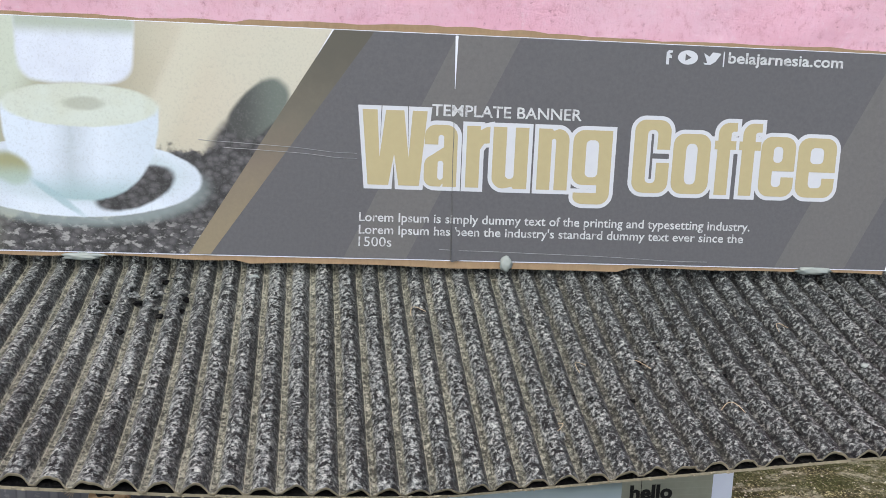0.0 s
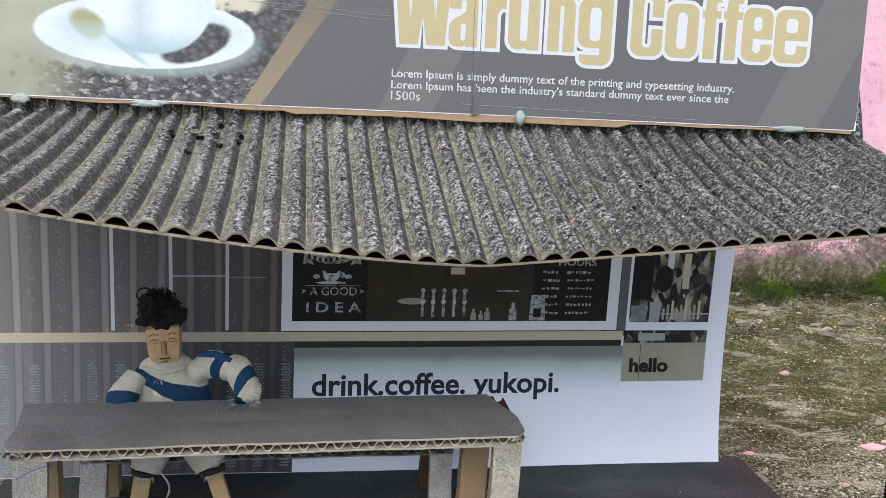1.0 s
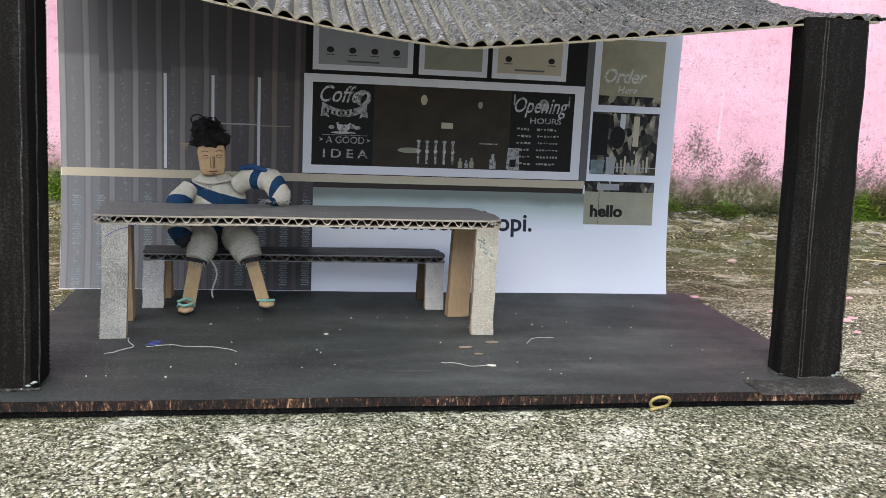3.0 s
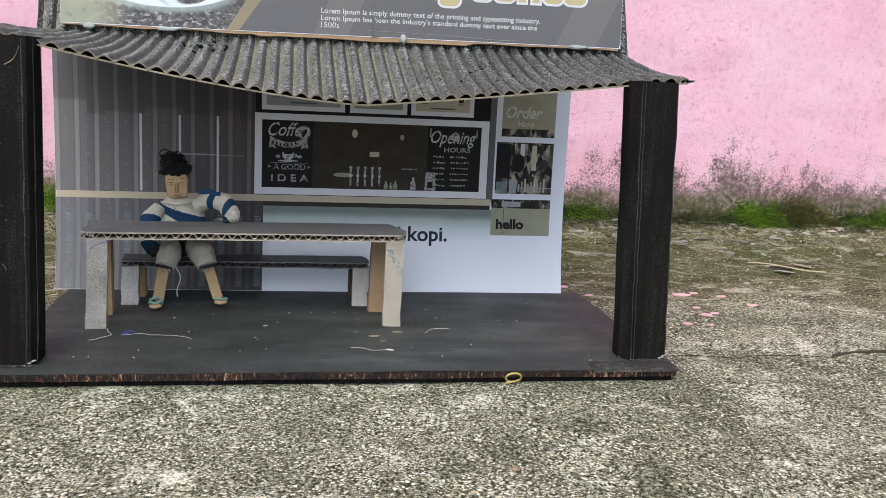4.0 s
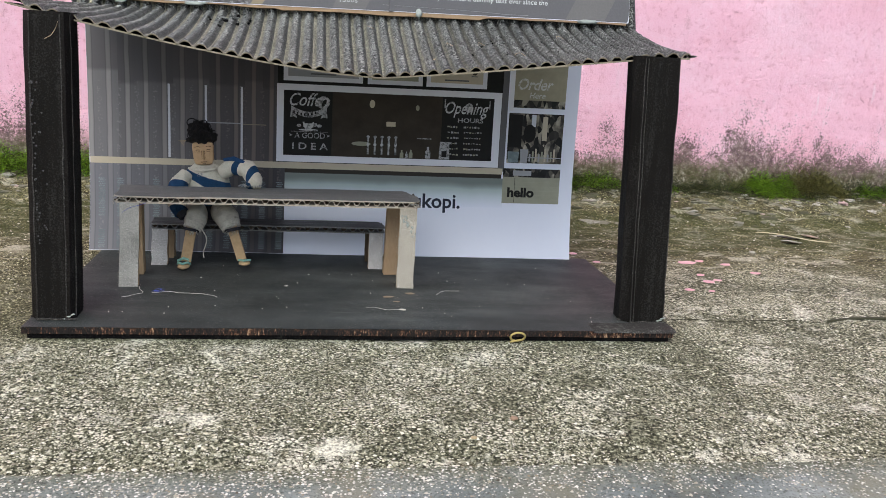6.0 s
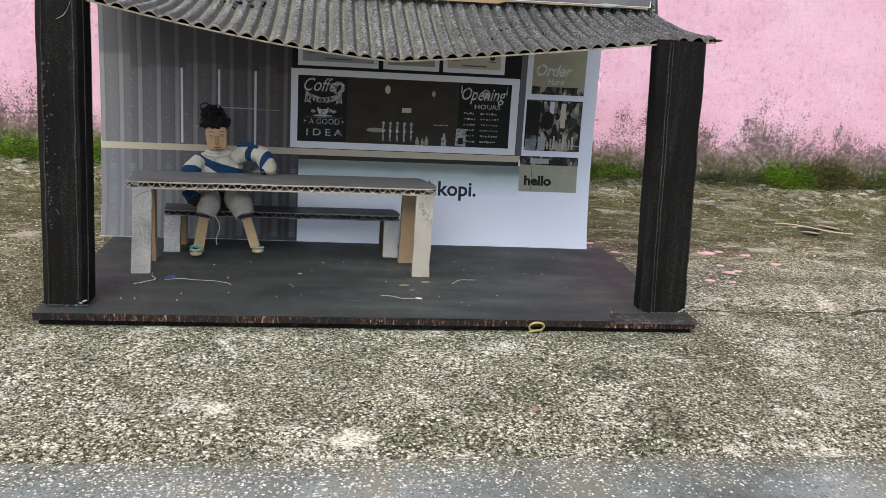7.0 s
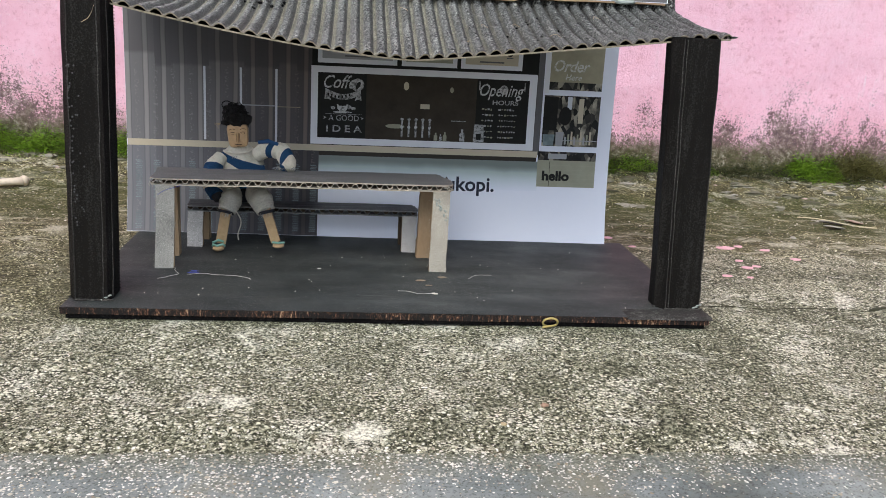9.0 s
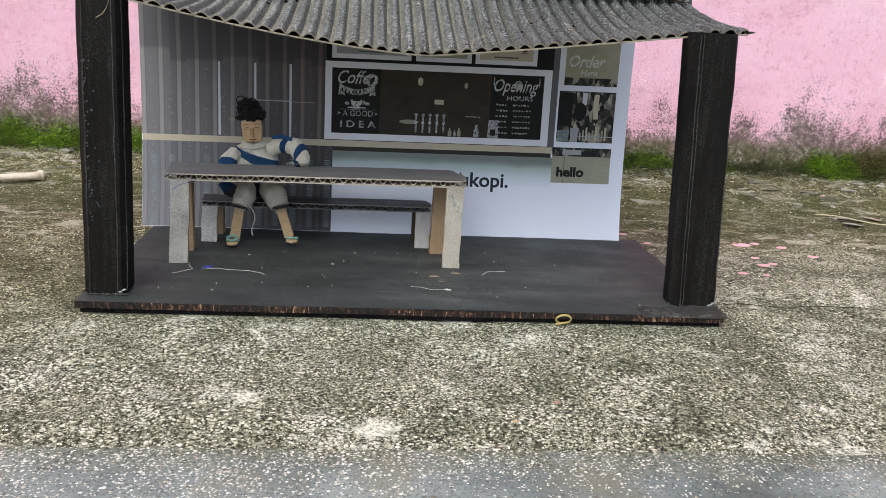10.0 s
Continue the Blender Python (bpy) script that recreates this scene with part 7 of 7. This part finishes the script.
me.materials.append(n.done(n.ramp(pick, (0.0, (0.07, 0.06, 0.045)), (0.35, (0.26, 0.23, 0.17)), (0.75, (0.5, 0.47, 0.39)), (1.0, (0.66, 0.63, 0.56)))))
tagged(new("grit", me), "loose pale grit scattered over the concrete", "grit", kind="stuff")


# broken stones and crumbs of plaster along the wall
npr = np.random.RandomState(21)
verts, faces = [], []
for k in range(1900):
    x, d = npr.uniform(-0.4, 0.95), abs(npr.normal()) * 0.05
    y = WALL_Y - 0.006 - d
    s = 0.0006 + 0.0042 * npr.rand() ** 5 + (0.0012 * npr.rand() if d < 0.04 else 0)
    wide, turn = npr.uniform(0.9, 2.0), npr.uniform(-0.5, 0.5)
    z = ground_height(x, y)
    b = len(verts)
    ring = 7
    for lift, size in ((-0.4, 0.9), (0.12, 1.0), (0.3, 0.6)):
        for q in range(ring):
            a = 2 * math.pi * q / ring + 0.3 * lift
            r = s * size * npr.uniform(0.5, 1.2)
            px, py = r * wide * math.cos(a), r * math.sin(a)
            verts.append((x + px * math.cos(turn) - py * math.sin(turn), y + px * math.sin(turn) + py * math.cos(turn), z + s * lift * npr.uniform(0.6, 1.1)))
    for level in (0, 1):
        for q in range(ring):
            faces.append((b + level * ring + q, b + level * ring + (q + 1) % ring, b + (level + 1) * ring + (q + 1) % ring, b + (level + 1) * ring + q))
    faces.append(tuple(b + 2 * ring + q for q in range(ring)))
for k in range(150):
    x, y = npr.uniform(-0.4, 0.95), npr.uniform(0.265, 0.37)
    s = 0.0015 + 0.005 * npr.rand() ** 2.5
    z = ground_height(x, y)
    b = len(verts)
    long, turn = npr.uniform(1.3, 2.6), npr.uniform(-0.5, 0.5)
    for lift, size in ((-0.4, 0.95), (0.1, 1.0), (0.22, 0.72)):
        for q in range(9):
            a = 2 * math.pi * q / 9
            r = s * size * npr.uniform(0.5, 1.25)
            px, py = r * long * math.cos(a), r * math.sin(a)
            verts.append((x + px * math.cos(turn) - py * math.sin(turn), y + px * math.sin(turn) + py * math.cos(turn), z + s * lift * npr.uniform(0.5, 1.3)))
    for level in (0, 1):
        for q in range(9):
            faces.append((b + level * 9 + q, b + level * 9 + (q + 1) % 9, b + (level + 1) * 9 + (q + 1) % 9, b + (level + 1) * 9 + q))
    faces.append(tuple(b + 18 + q for q in range(9)))
me = bpy.data.meshes.new("rubble")
me.from_pydata(verts, [], faces)
n = Nodes("broken_plaster_stone", 0.9)
pick = n.t.nodes.new("ShaderNodeNewGeometry").outputs["Random Per Island"]
tone = n.ramp(pick, (0.0, (0.05, 0.048, 0.03)), (0.4, (0.13, 0.125, 0.09)), (0.75, (0.26, 0.25, 0.21)), (0.93, (0.45, 0.43, 0.39)), (1.0, (0.5, 0.33, 0.33)))
n.bump(n.noise(700, 4, 0.7), 0.8, 0.0008)
me.materials.append(n.done(n.mix(n.ramp(n.noise(500, 4, 0.7), (0.45, 0.0), (0.65, 0.7)), tone, (0.07, 0.075, 0.03))))
tagged(new("rubble", me), "broken stones and plaster crumbs along the wall", "rubble", kind="stuff")


def build_moss(x0, x1, depth, tall, count, seed, colours, label):
    """A bank of moss at the wall's foot: many short leaflets in uneven tufts."""
    r = np.random.RandomState(seed)
    verts, faces = [], []
    tufts = [(r.uniform(x0, x1), r.rand() ** 1.5, r.uniform(0.004, 0.011)) for _ in range(max(6, count // 45))]
    for k in range(int(count * 1.7)):
        tx, ty, ts = tufts[r.randint(len(tufts))]
        x = tx + r.normal() * ts
        d = abs(ty * depth + r.normal() * ts * 0.7)
        edge = min(1, max(0.15, (x - x0 + 0.01) / 0.02)) * min(1, max(0.15, (x1 + 0.01 - x) / 0.02))
        h = tall * edge * (0.35 + 0.65 * r.rand()) * (0.55 + 0.45 * lumps(x, seed, 60))
        y = WALL_Y - 0.002 - d
        z = ground_height(x, min(y, 0.39)) + max(0, h * (1 - d / (depth * 1.5 + 0.001))) * r.rand()
        ln = 0.0007 + 0.0013 * r.rand()
        a, up = r.uniform(0, 6.28), r.uniform(-0.1, 0.9)
        dx, dy, dz = ln * math.cos(a) * math.cos(up), ln * math.sin(a) * math.cos(up), ln * math.sin(up)
        wx, wy = -math.sin(a) * ln * 0.42, math.cos(a) * ln * 0.42
        b = len(verts)
        verts += [(x, y, z), (x + dx * 0.5 + wx, y + dy * 0.5 + wy, z + dz * 0.6), (x + dx, y + dy, z + dz * 0.8), (x + dx * 0.5 - wx, y + dy * 0.5 - wy, z + dz * 0.6)]
        faces.append((b, b + 1, b + 2, b + 3))
    me = bpy.data.meshes.new("moss")
    me.from_pydata(verts, [], faces)
    n = Nodes("moss_" + label.split()[0], 0.7, spec=0.25)
    pick = n.t.nodes.new("ShaderNodeNewGeometry").outputs["Random Per Island"]
    me.materials.append(n.done(n.mix(n.noise(90, 3), n.ramp(pick, (0.0, colours[0]), (0.5, colours[1]), (1.0, colours[2])), colours[0])))
    tagged(new("moss", me), label, "moss", kind="stuff")


BRIGHT = ((0.06, 0.12, 0.007), (0.18, 0.34, 0.014), (0.34, 0.54, 0.03))
DULL = ((0.014, 0.019, 0.005), (0.042, 0.053, 0.014), (0.11, 0.12, 0.038))
BROWNISH = ((0.08, 0.07, 0.02), (0.16, 0.15, 0.04), (0.2, 0.22, 0.06))
build_moss(-0.32, -0.02, 0.03, 0.044, 26000, 1, BRIGHT, "bright green moss bank at the foot of the wall")
build_moss(0.355, 0.42, 0.016, 0.03, 5000, 2, BRIGHT, "bright green moss clumps below the pink wall")
build_moss(0.455, 0.475, 0.014, 0.018, 2400, 7, BRIGHT, "small green moss clump beside the wall")
build_moss(0.555, 0.61, 0.02, 0.046, 8000, 3, BRIGHT, "fresh green moss tuft against the wall")
build_moss(0.595, 0.66, 0.018, 0.056, 7000, 4, BROWNISH, "brownish dry moss tuft against the wall")
build_moss(0.68, 0.86, 0.018, 0.032, 11000, 5, BRIGHT, "green moss bank along the wall")
build_moss(-0.42, 0.95, 0.03, 0.034, 40000, 6, DULL, "dull olive moss and dirt along the wall")
